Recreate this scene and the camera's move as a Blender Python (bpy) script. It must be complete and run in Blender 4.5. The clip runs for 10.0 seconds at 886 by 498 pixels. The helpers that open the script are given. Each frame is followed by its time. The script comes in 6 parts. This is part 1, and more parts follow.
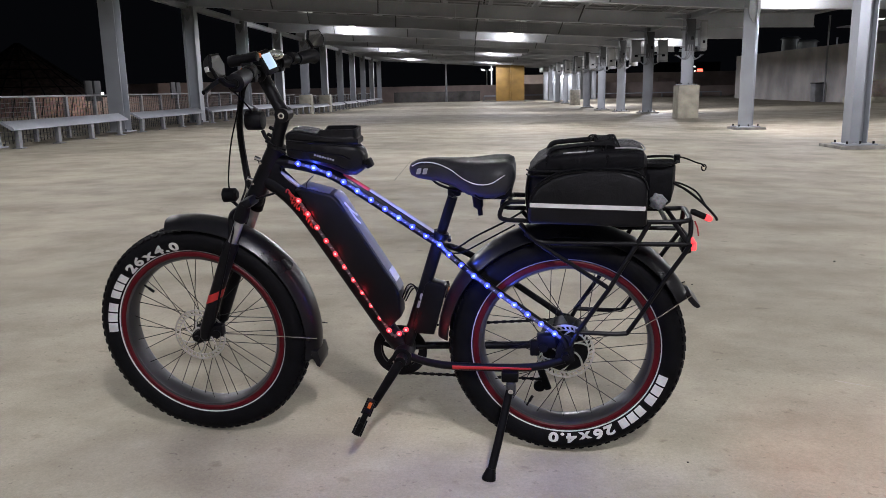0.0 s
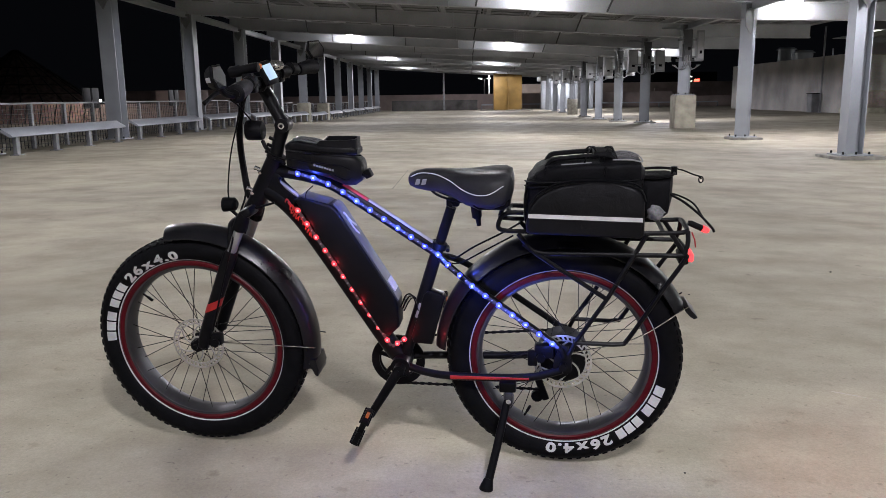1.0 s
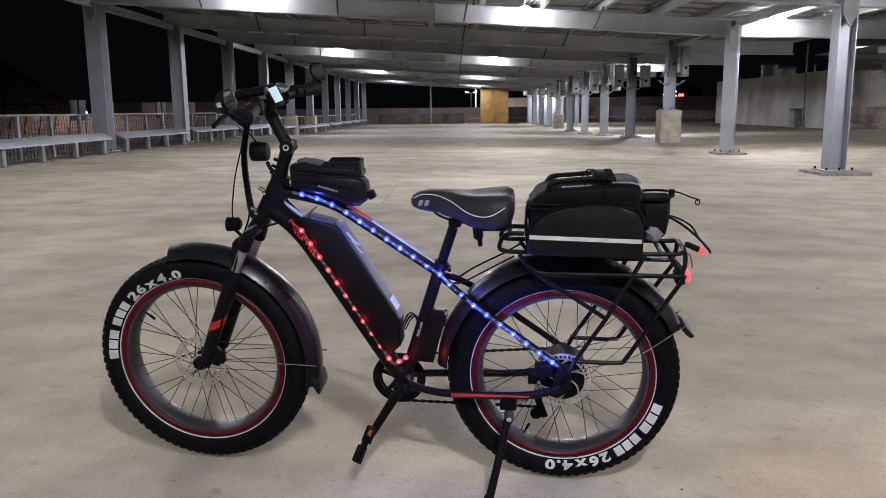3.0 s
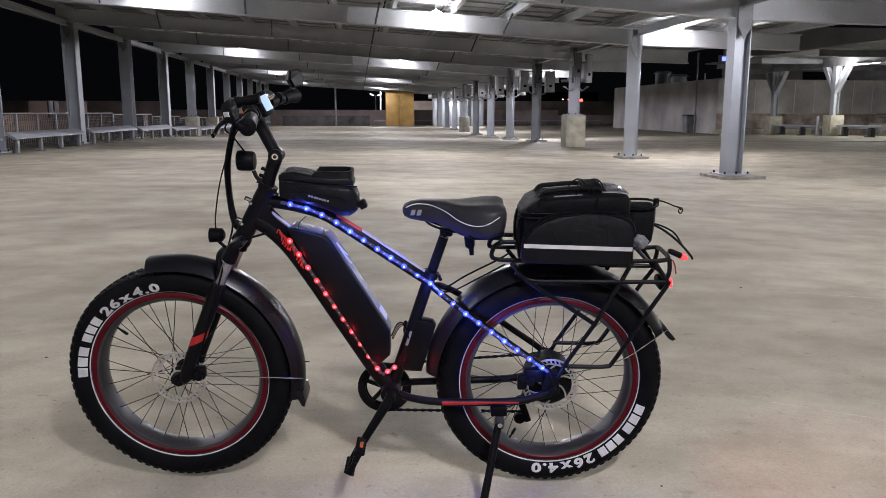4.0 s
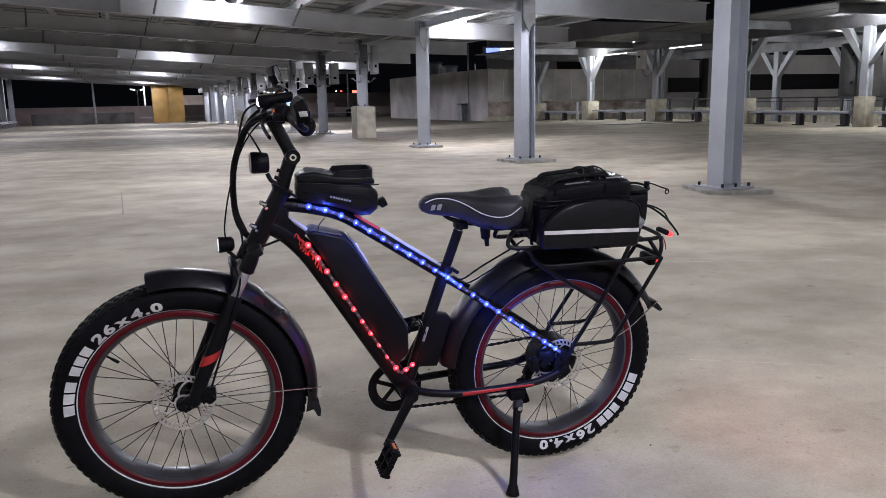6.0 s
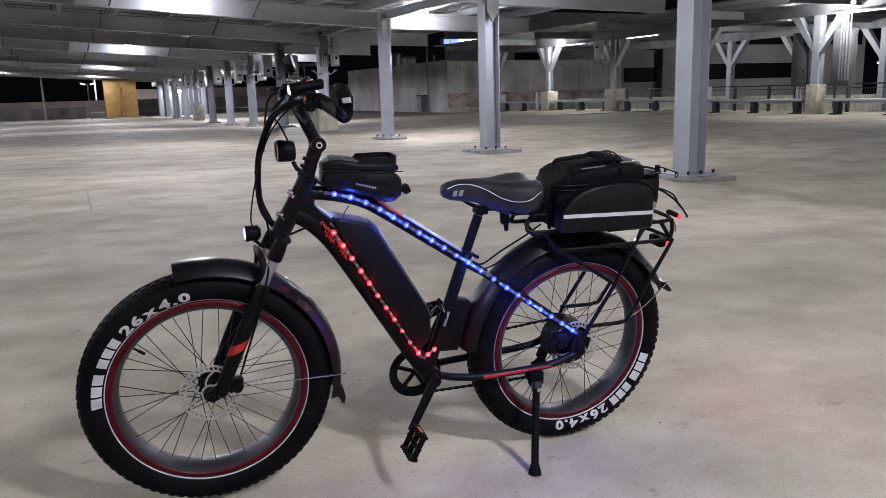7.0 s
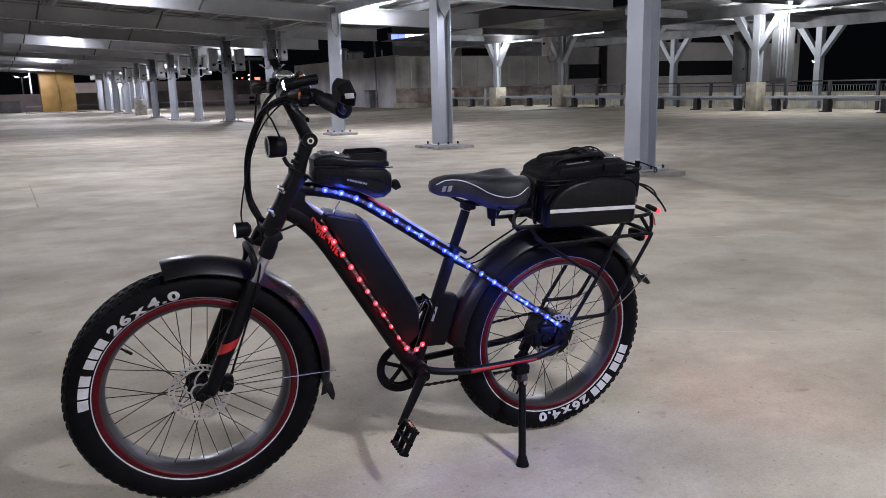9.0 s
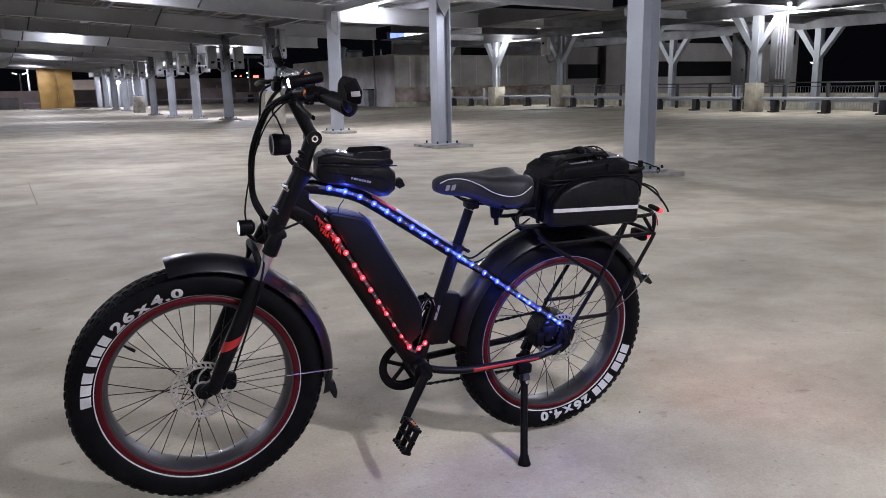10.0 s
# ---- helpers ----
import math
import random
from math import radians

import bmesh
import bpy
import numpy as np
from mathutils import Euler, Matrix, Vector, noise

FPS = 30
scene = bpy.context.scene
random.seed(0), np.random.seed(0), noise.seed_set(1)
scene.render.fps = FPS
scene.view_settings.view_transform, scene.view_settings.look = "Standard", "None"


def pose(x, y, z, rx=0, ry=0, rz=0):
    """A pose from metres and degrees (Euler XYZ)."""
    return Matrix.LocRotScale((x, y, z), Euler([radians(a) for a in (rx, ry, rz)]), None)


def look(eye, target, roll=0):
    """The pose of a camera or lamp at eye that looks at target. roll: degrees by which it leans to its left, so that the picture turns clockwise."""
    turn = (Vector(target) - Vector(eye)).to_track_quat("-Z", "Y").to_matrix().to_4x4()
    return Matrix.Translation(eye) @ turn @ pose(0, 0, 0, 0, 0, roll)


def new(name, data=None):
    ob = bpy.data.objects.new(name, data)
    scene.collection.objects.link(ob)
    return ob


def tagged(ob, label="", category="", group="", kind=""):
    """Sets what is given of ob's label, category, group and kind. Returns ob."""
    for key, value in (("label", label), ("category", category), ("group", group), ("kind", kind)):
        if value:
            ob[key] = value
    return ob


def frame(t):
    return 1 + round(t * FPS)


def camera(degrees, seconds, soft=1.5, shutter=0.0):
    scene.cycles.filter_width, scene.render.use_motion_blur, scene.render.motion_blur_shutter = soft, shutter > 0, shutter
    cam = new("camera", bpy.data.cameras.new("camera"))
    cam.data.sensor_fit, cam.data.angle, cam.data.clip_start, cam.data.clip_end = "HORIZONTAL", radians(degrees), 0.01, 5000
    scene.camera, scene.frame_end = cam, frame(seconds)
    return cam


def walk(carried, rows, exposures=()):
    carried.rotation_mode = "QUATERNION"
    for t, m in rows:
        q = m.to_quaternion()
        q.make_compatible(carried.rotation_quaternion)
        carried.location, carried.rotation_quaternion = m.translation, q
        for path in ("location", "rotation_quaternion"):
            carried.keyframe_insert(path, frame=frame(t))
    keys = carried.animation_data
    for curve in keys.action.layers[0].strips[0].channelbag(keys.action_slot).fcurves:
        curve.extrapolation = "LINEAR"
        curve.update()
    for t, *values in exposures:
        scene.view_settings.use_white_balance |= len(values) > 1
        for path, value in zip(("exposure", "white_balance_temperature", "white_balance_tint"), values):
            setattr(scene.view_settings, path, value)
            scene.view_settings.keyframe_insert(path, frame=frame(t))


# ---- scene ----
cam = camera(59.60, 10.0, soft=0.5)
PATH = [
    (0, (0.0053, 0.5067, 1.1663), (-0.0702, 2.3460, 0.7846), -1.13),
    (0.5, (0.0026, 0.5019, 1.1702), (-0.0688, 2.3431, 0.7974), -1.02),
    (1, (0.0012, 0.4974, 1.1742), (-0.0668, 2.3410, 0.8121), -0.85),
    (1.5, (0.0011, 0.4915, 1.1756), (-0.0661, 2.3370, 0.8235), -0.77),
    (2, (0.0022, 0.4857, 1.1758), (-0.0641, 2.3324, 0.8300), -0.74),
    (2.5, (0.0031, 0.4615, 1.1874), (-0.0641, 2.3097, 0.8497), -0.76),
    (4, (-0.3119, 0.4661, 1.2276), (-0.1152, 2.3069, 0.9003), 0.08),
    (4.5, (-0.4649, 0.5474, 1.2364), (-0.0942, 2.3597, 0.9011), -0.04),
    (5, (-0.6630, 0.6052, 1.2593), (-0.1023, 2.3675, 0.9212), -0.27),
    (5.5, (-0.8864, 0.6361, 1.2623), (-0.1916, 2.3478, 0.9137), -0.97),
    (6, (-1.0153, 0.6323, 1.2417), (-0.3106, 2.3394, 0.8905), -1.20),
    (7.5, (-1.2611, 0.7100, 1.2319), (-0.4192, 2.3466, 0.8485), -1.80),
    (8, (-1.2848, 0.7203, 1.2365), (-0.4129, 2.3406, 0.8507), -1.64),
    (8.5, (-1.3041, 0.7200, 1.2373), (-0.4126, 2.3300, 0.8531), -1.60),
    (9, (-1.3211, 0.7286, 1.2370), (-0.4196, 2.3325, 0.8507), -1.40),
    (9.5, (-1.3291, 0.7321, 1.2371), (-0.4229, 2.3330, 0.8496), -1.27),
    (10, (-1.3361, 0.7369, 1.2362), (-0.4301, 2.3377, 0.8479), -1.06),
]
# the clip's camera drifts from a warm to a cooler white balance
BALANCE = [(0, 0.0, 6400, 9), (2.5, 0.0, 6450, 9), (4, 0.0, 6400, 11), (6, 0.0, 6150, 13), (10, 0.0, 6050, 13)]
walk(cam, [(t, look(eye, target, roll)) for t, eye, target, roll in PATH], BALANCE)
# ---- light ----
world = bpy.data.worlds.new("night")
scene.world = world
world.use_nodes = True
world.node_tree.nodes["Background"].inputs[0].default_value = (0.20, 0.22, 0.30, 1)
world.node_tree.nodes["Background"].inputs[1].default_value = 0.008
scene.view_settings.exposure = 0.0

PITCH = 6.77          # metres between the column lines
LAMP_POWER = 814.0


def row_y(k):
    return 17.3 + PITCH * k


def roof_z(x):
    """Underside of the sloping canopy girders."""
    return 3.235 + 0.0625 * (8.05 - x) if x < 8.05 else 3.235 - 0.02 * (x - 8.05)


def smooth(a, b, v):
    v = min(1.0, max(0.0, (v - a) / (b - a)))
    return v * v * (3 - 2 * v)


def floor_z(x, y):
    """The deck falls gently towards its drains."""
    z = -0.30 * math.exp(-((x - 10.0) ** 2 / 45.0 + (y - 9.5) ** 2 / 60.0))
    z -= 0.18 * math.exp(-((x - 8.0) ** 2 / 22.0 + (y - 22.0) ** 2 / 60.0))
    z -= 0.36 * smooth(34.0, 58.0, y)
    z -= 0.17 * math.exp(-((x - 9.0) ** 2 / 40.0 + (y - 43.0) ** 2 / 150.0))
    z += 0.025 * math.exp(-((x + 0.5) ** 2 + (y - 2.9) ** 2) / 8.0)
    z -= 6.0 * smooth(32.6, 34.0, x)
    z -= 0.20 * smooth(14.0, 26.0, x) * (1 - smooth(30.0, 50.0, y))
    return z


# ---- materials ----
def shader(name, base, rough=0.5, metal=0.0, spread=0.15, scale=6.0, fine=60.0, bump=0.15, rough_spread=0.1, coat=0.0, stain=None, spec=0.30, detail=8.0, wrinkle=0.0):
    """A painted, cast or woven surface: two scales of colour noise, uneven gloss and a fine relief."""
    m = bpy.data.materials.new(name)
    m.use_nodes = True
    nt = m.node_tree
    p = nt.nodes["Principled BSDF"]
    co = nt.nodes.new("ShaderNodeTexCoord")
    n1 = nt.nodes.new("ShaderNodeTexNoise")
    n1.inputs["Scale"].default_value = scale
    n1.inputs["Detail"].default_value = detail
    n2 = nt.nodes.new("ShaderNodeTexNoise")
    n2.inputs["Scale"].default_value = fine
    n2.inputs["Detail"].default_value = 4
    for n in (n1, n2):
        nt.links.new(co.outputs["Object"], n.inputs["Vector"])
    r1 = nt.nodes.new("ShaderNodeValToRGB")
    dark = stain or tuple(c * (1 - 2 * spread) for c in base)
    r1.color_ramp.elements[0].color = (*[max(0.0, c) for c in dark], 1)
    r1.color_ramp.elements[1].color = (*[min(1.0, c * (1 + spread)) for c in base], 1)
    r1.color_ramp.elements[0].position, r1.color_ramp.elements[1].position = 0.28, 0.68
    nt.links.new(n1.outputs["Fac"], r1.inputs["Fac"])
    mx = nt.nodes.new("ShaderNodeMix")
    mx.data_type, mx.blend_type = "RGBA", "OVERLAY"
    mx.inputs[0].default_value = min(1.0, spread * 1.6)
    nt.links.new(r1.outputs["Color"], mx.inputs[6])
    nt.links.new(n2.outputs["Color"], mx.inputs[7])
    nt.links.new(mx.outputs[2], p.inputs["Base Color"])
    mr = nt.nodes.new("ShaderNodeMapRange")
    mr.inputs["To Min"].default_value = max(0.03, rough - rough_spread)
    mr.inputs["To Max"].default_value = min(1.0, rough + rough_spread)
    nt.links.new(n1.outputs["Fac"], mr.inputs["Value"])
    nt.links.new(mr.outputs["Result"], p.inputs["Roughness"])
    bp = nt.nodes.new("ShaderNodeBump")
    bp.inputs["Strength"].default_value = bump
    bp.inputs["Distance"].default_value = 0.002
    nt.links.new(n2.outputs["Fac"], bp.inputs["Height"])
    nt.links.new(bp.outputs["Normal"], p.inputs["Normal"])
    if wrinkle:
        n3 = nt.nodes.new("ShaderNodeTexNoise")
        n3.inputs["Scale"].default_value, n3.inputs["Detail"].default_value, n3.inputs["Distortion"].default_value = 16.0, 3.0, 1.2
        nt.links.new(co.outputs["Object"], n3.inputs["Vector"])
        b2 = nt.nodes.new("ShaderNodeBump")
        b2.inputs["Strength"].default_value, b2.inputs["Distance"].default_value = wrinkle, 0.012
        nt.links.new(n3.outputs["Fac"], b2.inputs["Height"])
        nt.links.new(b2.outputs["Normal"], bp.inputs["Normal"])
    p.inputs["Metallic"].default_value = metal
    p.inputs["Specular IOR Level"].default_value = spec
    p.inputs["Coat Weight"].default_value = coat
    return m


def glow(name, colour, strength):
    m = bpy.data.materials.new(name)
    m.use_nodes = True
    p = m.node_tree.nodes["Principled BSDF"]
    p.inputs["Base Color"].default_value = (0.06, 0.06, 0.06, 1)
    p.inputs["Emission Color"].default_value = (*colour, 1)
    p.inputs["Emission Strength"].default_value = strength
    return m


def concrete_deck():
    """Brushed, worn parking deck: cloudy stains, fine sand grain, tyre-polished streaks, hairline cracks."""
    m = bpy.data.materials.new("deck_concrete")
    m.use_nodes = True
    nt = m.node_tree
    p = nt.nodes["Principled BSDF"]
    co = nt.nodes.new("ShaderNodeTexCoord")

    def noise_at(scale, detail=6.0, stretch=(1, 1, 1), rough=0.55):
        mp = nt.nodes.new("ShaderNodeMapping")
        mp.inputs["Scale"].default_value = stretch
        n = nt.nodes.new("ShaderNodeTexNoise")
        n.inputs["Scale"].default_value, n.inputs["Detail"].default_value = scale, detail
        n.inputs["Roughness"].default_value = rough
        nt.links.new(co.outputs["Object"], mp.inputs["Vector"])
        nt.links.new(mp.outputs["Vector"], n.inputs["Vector"])
        return n

    def ramp(src, a, b, pa, pb):
        r = nt.nodes.new("ShaderNodeValToRGB")
        r.color_ramp.elements[0].color, r.color_ramp.elements[1].color = (*a, 1), (*b, 1)
        r.color_ramp.elements[0].position, r.color_ramp.elements[1].position = pa, pb
        nt.links.new(src, r.inputs["Fac"])
        return r.outputs["Color"]

    def mix(kind, fac, a, b):
        x = nt.nodes.new("ShaderNodeMix")
        x.data_type, x.blend_type = "RGBA", kind
        x.inputs[0].default_value = fac
        nt.links.new(a, x.inputs[6])
        nt.links.new(b, x.inputs[7])
        return x.outputs[2]

    cloud = ramp(noise_at(0.30, 10, (0.85, 1.1, 1), 0.62).outputs["Fac"], (0.322, 0.295, 0.228), (0.446, 0.408, 0.318), 0.34, 0.64)
    blotch = ramp(noise_at(1.5, 7, (0.95, 1.05, 1), 0.62).outputs["Fac"], (0.72, 0.71, 0.69), (1.04, 1.04, 1.04), 0.36, 0.60)
    streak = ramp(noise_at(0.5, 6, (0.5, 1.7, 1), 0.62).outputs["Fac"], (0.74, 0.73, 0.71), (1, 1, 1), 0.36, 0.55)
    sand = ramp(noise_at(85, 5, rough=0.7).outputs["Fac"], (0.70, 0.69, 0.68), (1.16, 1.16, 1.15), 0.34, 0.66)
    grain = ramp(noise_at(210, 3).outputs["Fac"], (0.72, 0.72, 0.72), (1.2, 1.2, 1.2), 0.3, 0.7)
    spots = ramp(noise_at(9, 3, rough=0.5).outputs["Fac"], (0.50, 0.47, 0.44), (1, 1, 1), 0.24, 0.33)
    c = mix("MULTIPLY", 0.9, cloud, blotch)
    c = mix("MULTIPLY", 0.7, c, streak)
    c = mix("MULTIPLY", 0.38, c, sand)
    c = mix("MULTIPLY", 0.3, c, grain)
    c = mix("MULTIPLY", 0.6, c, spots)
    specks = ramp(noise_at(46, 2, rough=0.4).outputs["Fac"], (0.35, 0.33, 0.31), (1, 1, 1), 0.25, 0.31)
    pale = ramp(noise_at(0.85, 9, (0.55, 1.6, 1), 0.74).outputs["Fac"], (1, 1, 1), (1.22, 1.20, 1.16), 0.60, 0.70)
    c = mix("MULTIPLY", 0.4, c, specks)
    c = mix("MULTIPLY", 0.35, c, pale)
    nt.links.new(c, p.inputs["Base Color"])
    p.inputs["Specular IOR Level"].default_value = 0.3
    rr = nt.nodes.new("ShaderNodeMapRange")
    rr.inputs["To Min"].default_value, rr.inputs["To Max"].default_value = 0.66, 0.92
    nt.links.new(noise_at(1.3, 6, (0.7, 1.6, 1)).outputs["Fac"], rr.inputs["Value"])
    nt.links.new(rr.outputs["Result"], p.inputs["Roughness"])
    b1 = nt.nodes.new("ShaderNodeBump")
    b1.inputs["Strength"].default_value, b1.inputs["Distance"].default_value = 0.35, 0.003
    nt.links.new(noise_at(90, 5).outputs["Fac"], b1.inputs["Height"])
    nt.links.new(b1.outputs["Normal"], p.inputs["Normal"])
    return m


DECK = concrete_deck()
STEEL = shader("galvanised_steel", (0.315, 0.335, 0.360), 0.50, 0.3, 0.06, 1.6, 30, 0.08)
STEEL_ROOF = shader("canopy_steel", (0.45, 0.465, 0.49), 0.55, 0.3, 0.10, 0.8, 20, 0.08)
# Darker copy of the steel: the side canopy's shade is put into its colour.
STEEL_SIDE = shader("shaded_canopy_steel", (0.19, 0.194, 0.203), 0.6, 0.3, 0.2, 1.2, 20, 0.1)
STEEL_DULL = shader("dull_steel", (0.22, 0.225, 0.235), 0.55, 0.3, 0.2, 2.0, 30, 0.1)
PANEL = shader("panel_backsheet", (0.22, 0.225, 0.235), 0.45, 0.1, 0.2, 0.8, 12, 0.05)
PEDESTAL = shader("cast_concrete", (0.38, 0.36, 0.285), 0.8, 0, 0.16, 3.0, 60, 0.4)
PLINTH = shader("grout_plinth", (0.25, 0.24, 0.215), 0.85, 0, 0.2, 5.0, 60, 0.4)
CRACK = shader("crack_sealant", (0.46, 0.43, 0.36), 0.8, 0, 0.2, 9.0, 60, 0.3)
CRACK_DARK = shader("dark_crack", (0.24, 0.222, 0.18), 0.85, 0, 0.2, 9.0, 60, 0.3)
PLINTH_DARK = shader("dark_pebble", (0.05, 0.045, 0.04), 0.9, 0, 0.2, 60, 200, 0.3)
BRIGHT_BOLT = shader("zinc_bolt", (0.62, 0.63, 0.64), 0.4, 0.4, 0.1)
BOLT = shader("dark_bolt", (0.02, 0.02, 0.02), 0.5, 0.6, 0.1)
CABINET = shader("cabinet_paint", (0.23, 0.237, 0.24), 0.45, 0, 0.08, 2.0, 40, 0.05)
CABINET_GREY = shader("cabinet_grey", (0.085, 0.088, 0.092), 0.5, 0.2, 0.12, 2.0, 30, 0.08)
WALL_DARK = shader("dark_concrete", (0.11, 0.105, 0.10), 0.9, 0, 0.3, 0.8, 12, 0.4)
WALL_PINK = shader("pink_render", (0.28, 0.225, 0.205), 0.85, 0, 0.18, 0.5, 20, 0.3)
WALL_GREY = shader("wall_concrete", (0.42, 0.405, 0.385), 0.85, 0, 0.2, 0.45, 9, 0.4)
WALL_STAIN = shader("stained_wall", (0.30, 0.265, 0.24), 0.88, 0, 0.32, 1.4, 14, 0.5, stain=(0.13, 0.09, 0.07))
WALL_BACK = shader("facade_grey", (0.28, 0.26, 0.25), 0.8, 0, 0.15, 0.2, 6, 0.2)
YELLOW = shader("yellow_panel", (0.205, 0.125, 0.034), 0.6, 0, 0.14, 1.2, 20, 0.1)
DARK = shader("dark_window", (0.01, 0.01, 0.012), 0.15, 0, 0.1)
FAR_GLASS = shader("far_window_glass", (0.006, 0.006, 0.007), 0.55, 0, 0.1, spec=0.04)
JOINT = shader("joint_paint", (0.55, 0.54, 0.52), 0.8, 0, 0.1, 2.0, 30, 0.1)
FENCE = shader("fence_steel", (0.05, 0.05, 0.053), 0.6, 0.4, 0.15, 4)
ROOF_TILE = shader("skylight_cladding", (0.42, 0.29, 0.26), 0.8, 0, 0.35, 1.2, 6)
PYRAMID = shader("pyramid_cladding", (0.11, 0.08, 0.072), 0.8, 0, 0.4, 2.5, 8)
WHITE = shader("white_paint", (0.30, 0.307, 0.31), 0.5, 0, 0.08, 2)
LAMP_FACE = glow("lamp_face", (1.0, 0.97, 0.98), 150.0)
LAMP_SMALL = glow("far_lamp_face", (1.0, 0.97, 0.92), 25.0)
LAMP_SIGN = glow("white_sign_light", (1.0, 0.97, 0.92), 4.0)
LAMP_STRIP = glow("strip_lamp_face", (1.0, 0.98, 0.95), 3.0)
LAMP_RED = glow("far_red_light", (1.0, 0.08, 0.05), 6.0)
LAMP_BLUE = glow("blue_sign_light", (0.15, 0.2, 1.0), 3.0)


# ---- mesh helpers ----
def part(name, bm, material, parent=None, label="", crease=35.0):
    me = bpy.data.meshes.new(name)
    bmesh.ops.recalc_face_normals(bm, faces=bm.faces)
    bm.to_mesh(me)
    bm.free()
    me.materials.append(material)
    me.shade_smooth()
    me.set_sharp_from_angle(angle=radians(crease))
    ob = new(name, me)
    ob.parent = parent
    if label:
        ob["label"] = label
    return ob


def thing(name, label, category, m=None, group="", kind=""):
    ob = new(name)
    ob.empty_display_size = 0.2
    if m is not None:
        ob.matrix_basis = m
    return tagged(ob, label, category, group, kind)


def box(bm, centre, size, bevel=0.0, m=None):
    """Add a box, its edges rounded by bevel, to bm."""
    made = bmesh.ops.create_cube(bm, size=1.0)["verts"]
    bmesh.ops.scale(bm, vec=size, verts=made)
    if bevel > 0:
        edges = list({e for v in made for e in v.link_edges})
        res = bmesh.ops.bevel(bm, geom=edges, offset=bevel, segments=2, profile=0.5, affect="EDGES")
        made = list({v for f in res["faces"] for v in f.verts} | {v for v in made if v.is_valid})
    if m is not None:
        bmesh.ops.transform(bm, matrix=m, verts=made)
    bmesh.ops.translate(bm, vec=centre, verts=made)
    return made


def prism(bm, outline, lo, hi, bevel=0.0, axis="Y", segments=2):
    """Extrude a closed 2D outline between lo and hi; axis Y: outline is (x, z); axis Z: (x, y); axis X: (y, z)."""
    def at(a, b, c):
        return {"Y": (a, c, b), "Z": (a, b, c), "X": (c, a, b)}[axis]
    low = [bm.verts.new(at(a, b, lo)) for a, b in outline]
    high = [bm.verts.new(at(a, b, hi)) for a, b in outline]
    n = len(outline)
    faces = [bm.faces.new(low), bm.faces.new(high[::-1])]
    for i in range(n):
        faces.append(bm.faces.new((low[i], high[i], high[(i + 1) % n], low[(i + 1) % n])))
    if bevel > 0:
        rim = list({e for f in faces[:2] for e in f.edges})
        bmesh.ops.bevel(bm, geom=rim, offset=bevel, segments=segments, profile=0.5, affect="EDGES")


def tube(bm, pts, radius, seg=10, closed=False, flat=1.0):
    """Sweep a ring along points. radius: one number or one for each point. flat: height over width."""
    pts = [Vector(p) for p in pts]
    n = len(pts)
    rad = radius if isinstance(radius, (list, tuple)) else [radius] * n
    rings = []
    side = None
    for i, p in enumerate(pts):
        a = pts[i - 1] if i or closed else p
        b = pts[(i + 1) % n] if i < n - 1 or closed else p
        d = (b - a).normalized()
        if side is None:
            ref = Vector((0, 1, 0)) if abs(d.y) < 0.9 else Vector((0, 0, 1))
            side = d.cross(ref).normalized()
        side = (side - d * side.dot(d)).normalized()
        up = d.cross(side)
        rings.append([bm.verts.new(p + (side * math.cos(w) + up * math.sin(w) * flat) * rad[i])
                      for w in (2 * math.pi * k / seg for k in range(seg))])
    for i in range(n if closed else n - 1):
        r0, r1 = rings[i], rings[(i + 1) % n]
        for k in range(seg):
            bm.faces.new((r0[k], r0[(k + 1) % seg], r1[(k + 1) % seg], r1[k]))
    if not closed:
        bm.faces.new(rings[0][::-1])
        bm.faces.new(rings[-1])


def curve_pts(pts, steps=6):
    """Catmull-Rom points through pts."""
    p = [Vector(q) for q in pts]
    p = [p[0] * 2 - p[1]] + p + [p[-1] * 2 - p[-2]]
    out = []
    for i in range(1, len(p) - 2):
        for k in range(steps):
            t = k / steps
            a, b, c, d = p[i - 1], p[i], p[i + 1], p[i + 2]
            out.append(0.5 * ((2 * b) + (c - a) * t + (2 * a - 5 * b + 4 * c - d) * t * t + (3 * b - a - 3 * c + d) * t ** 3))
    out.append(p[-2])
    return out


def lathe(bm, profile, seg=64, closed=False, arc=(0.0, 360.0)):
    """Turn a profile of (radius, y) about the y axis through the origin."""
    whole = abs(arc[1] - arc[0]) > 359.9
    n = seg if whole else seg + 1
    rings = []
    for i in range(n):
        a = radians(arc[0] + (arc[1] - arc[0]) * i / seg)
        rings.append([bm.verts.new((r * math.cos(a), y, r * math.sin(a))) for r, y in profile])
    m = len(profile)
    for i in range(seg):
        r0, r1 = rings[i], rings[(i + 1) % n]
        for k in range(m if closed else m - 1):
            bm.faces.new((r0[k], r0[(k + 1) % m], r1[(k + 1) % m], r1[k]))
    if not whole and closed:
        bm.faces.new(rings[0])
        bm.faces.new(rings[-1][::-1])


def cyl(bm, a, b, r, seg=16):
    tube(bm, [a, b], r, seg)


def h_section(bm, size, lo, hi, turn=0.0, at=(0, 0), t=0.03):
    """A rolled H column standing between lo and hi."""
    w = size / 2
    o = [(-w, -w), (w, -w), (w, -w + t), (t / 2, -w + t), (t / 2, w - t), (w, w - t), (w, w), (-w, w), (-w, w - t), (-t / 2, w - t), (-t / 2, -w + t), (-w, -w + t)]
    c, s = math.cos(radians(turn)), math.sin(radians(turn))
    prism(bm, [(at[0] + c * x - s * y, at[1] + s * x + c * y) for x, y in o], lo, hi, axis="Z")


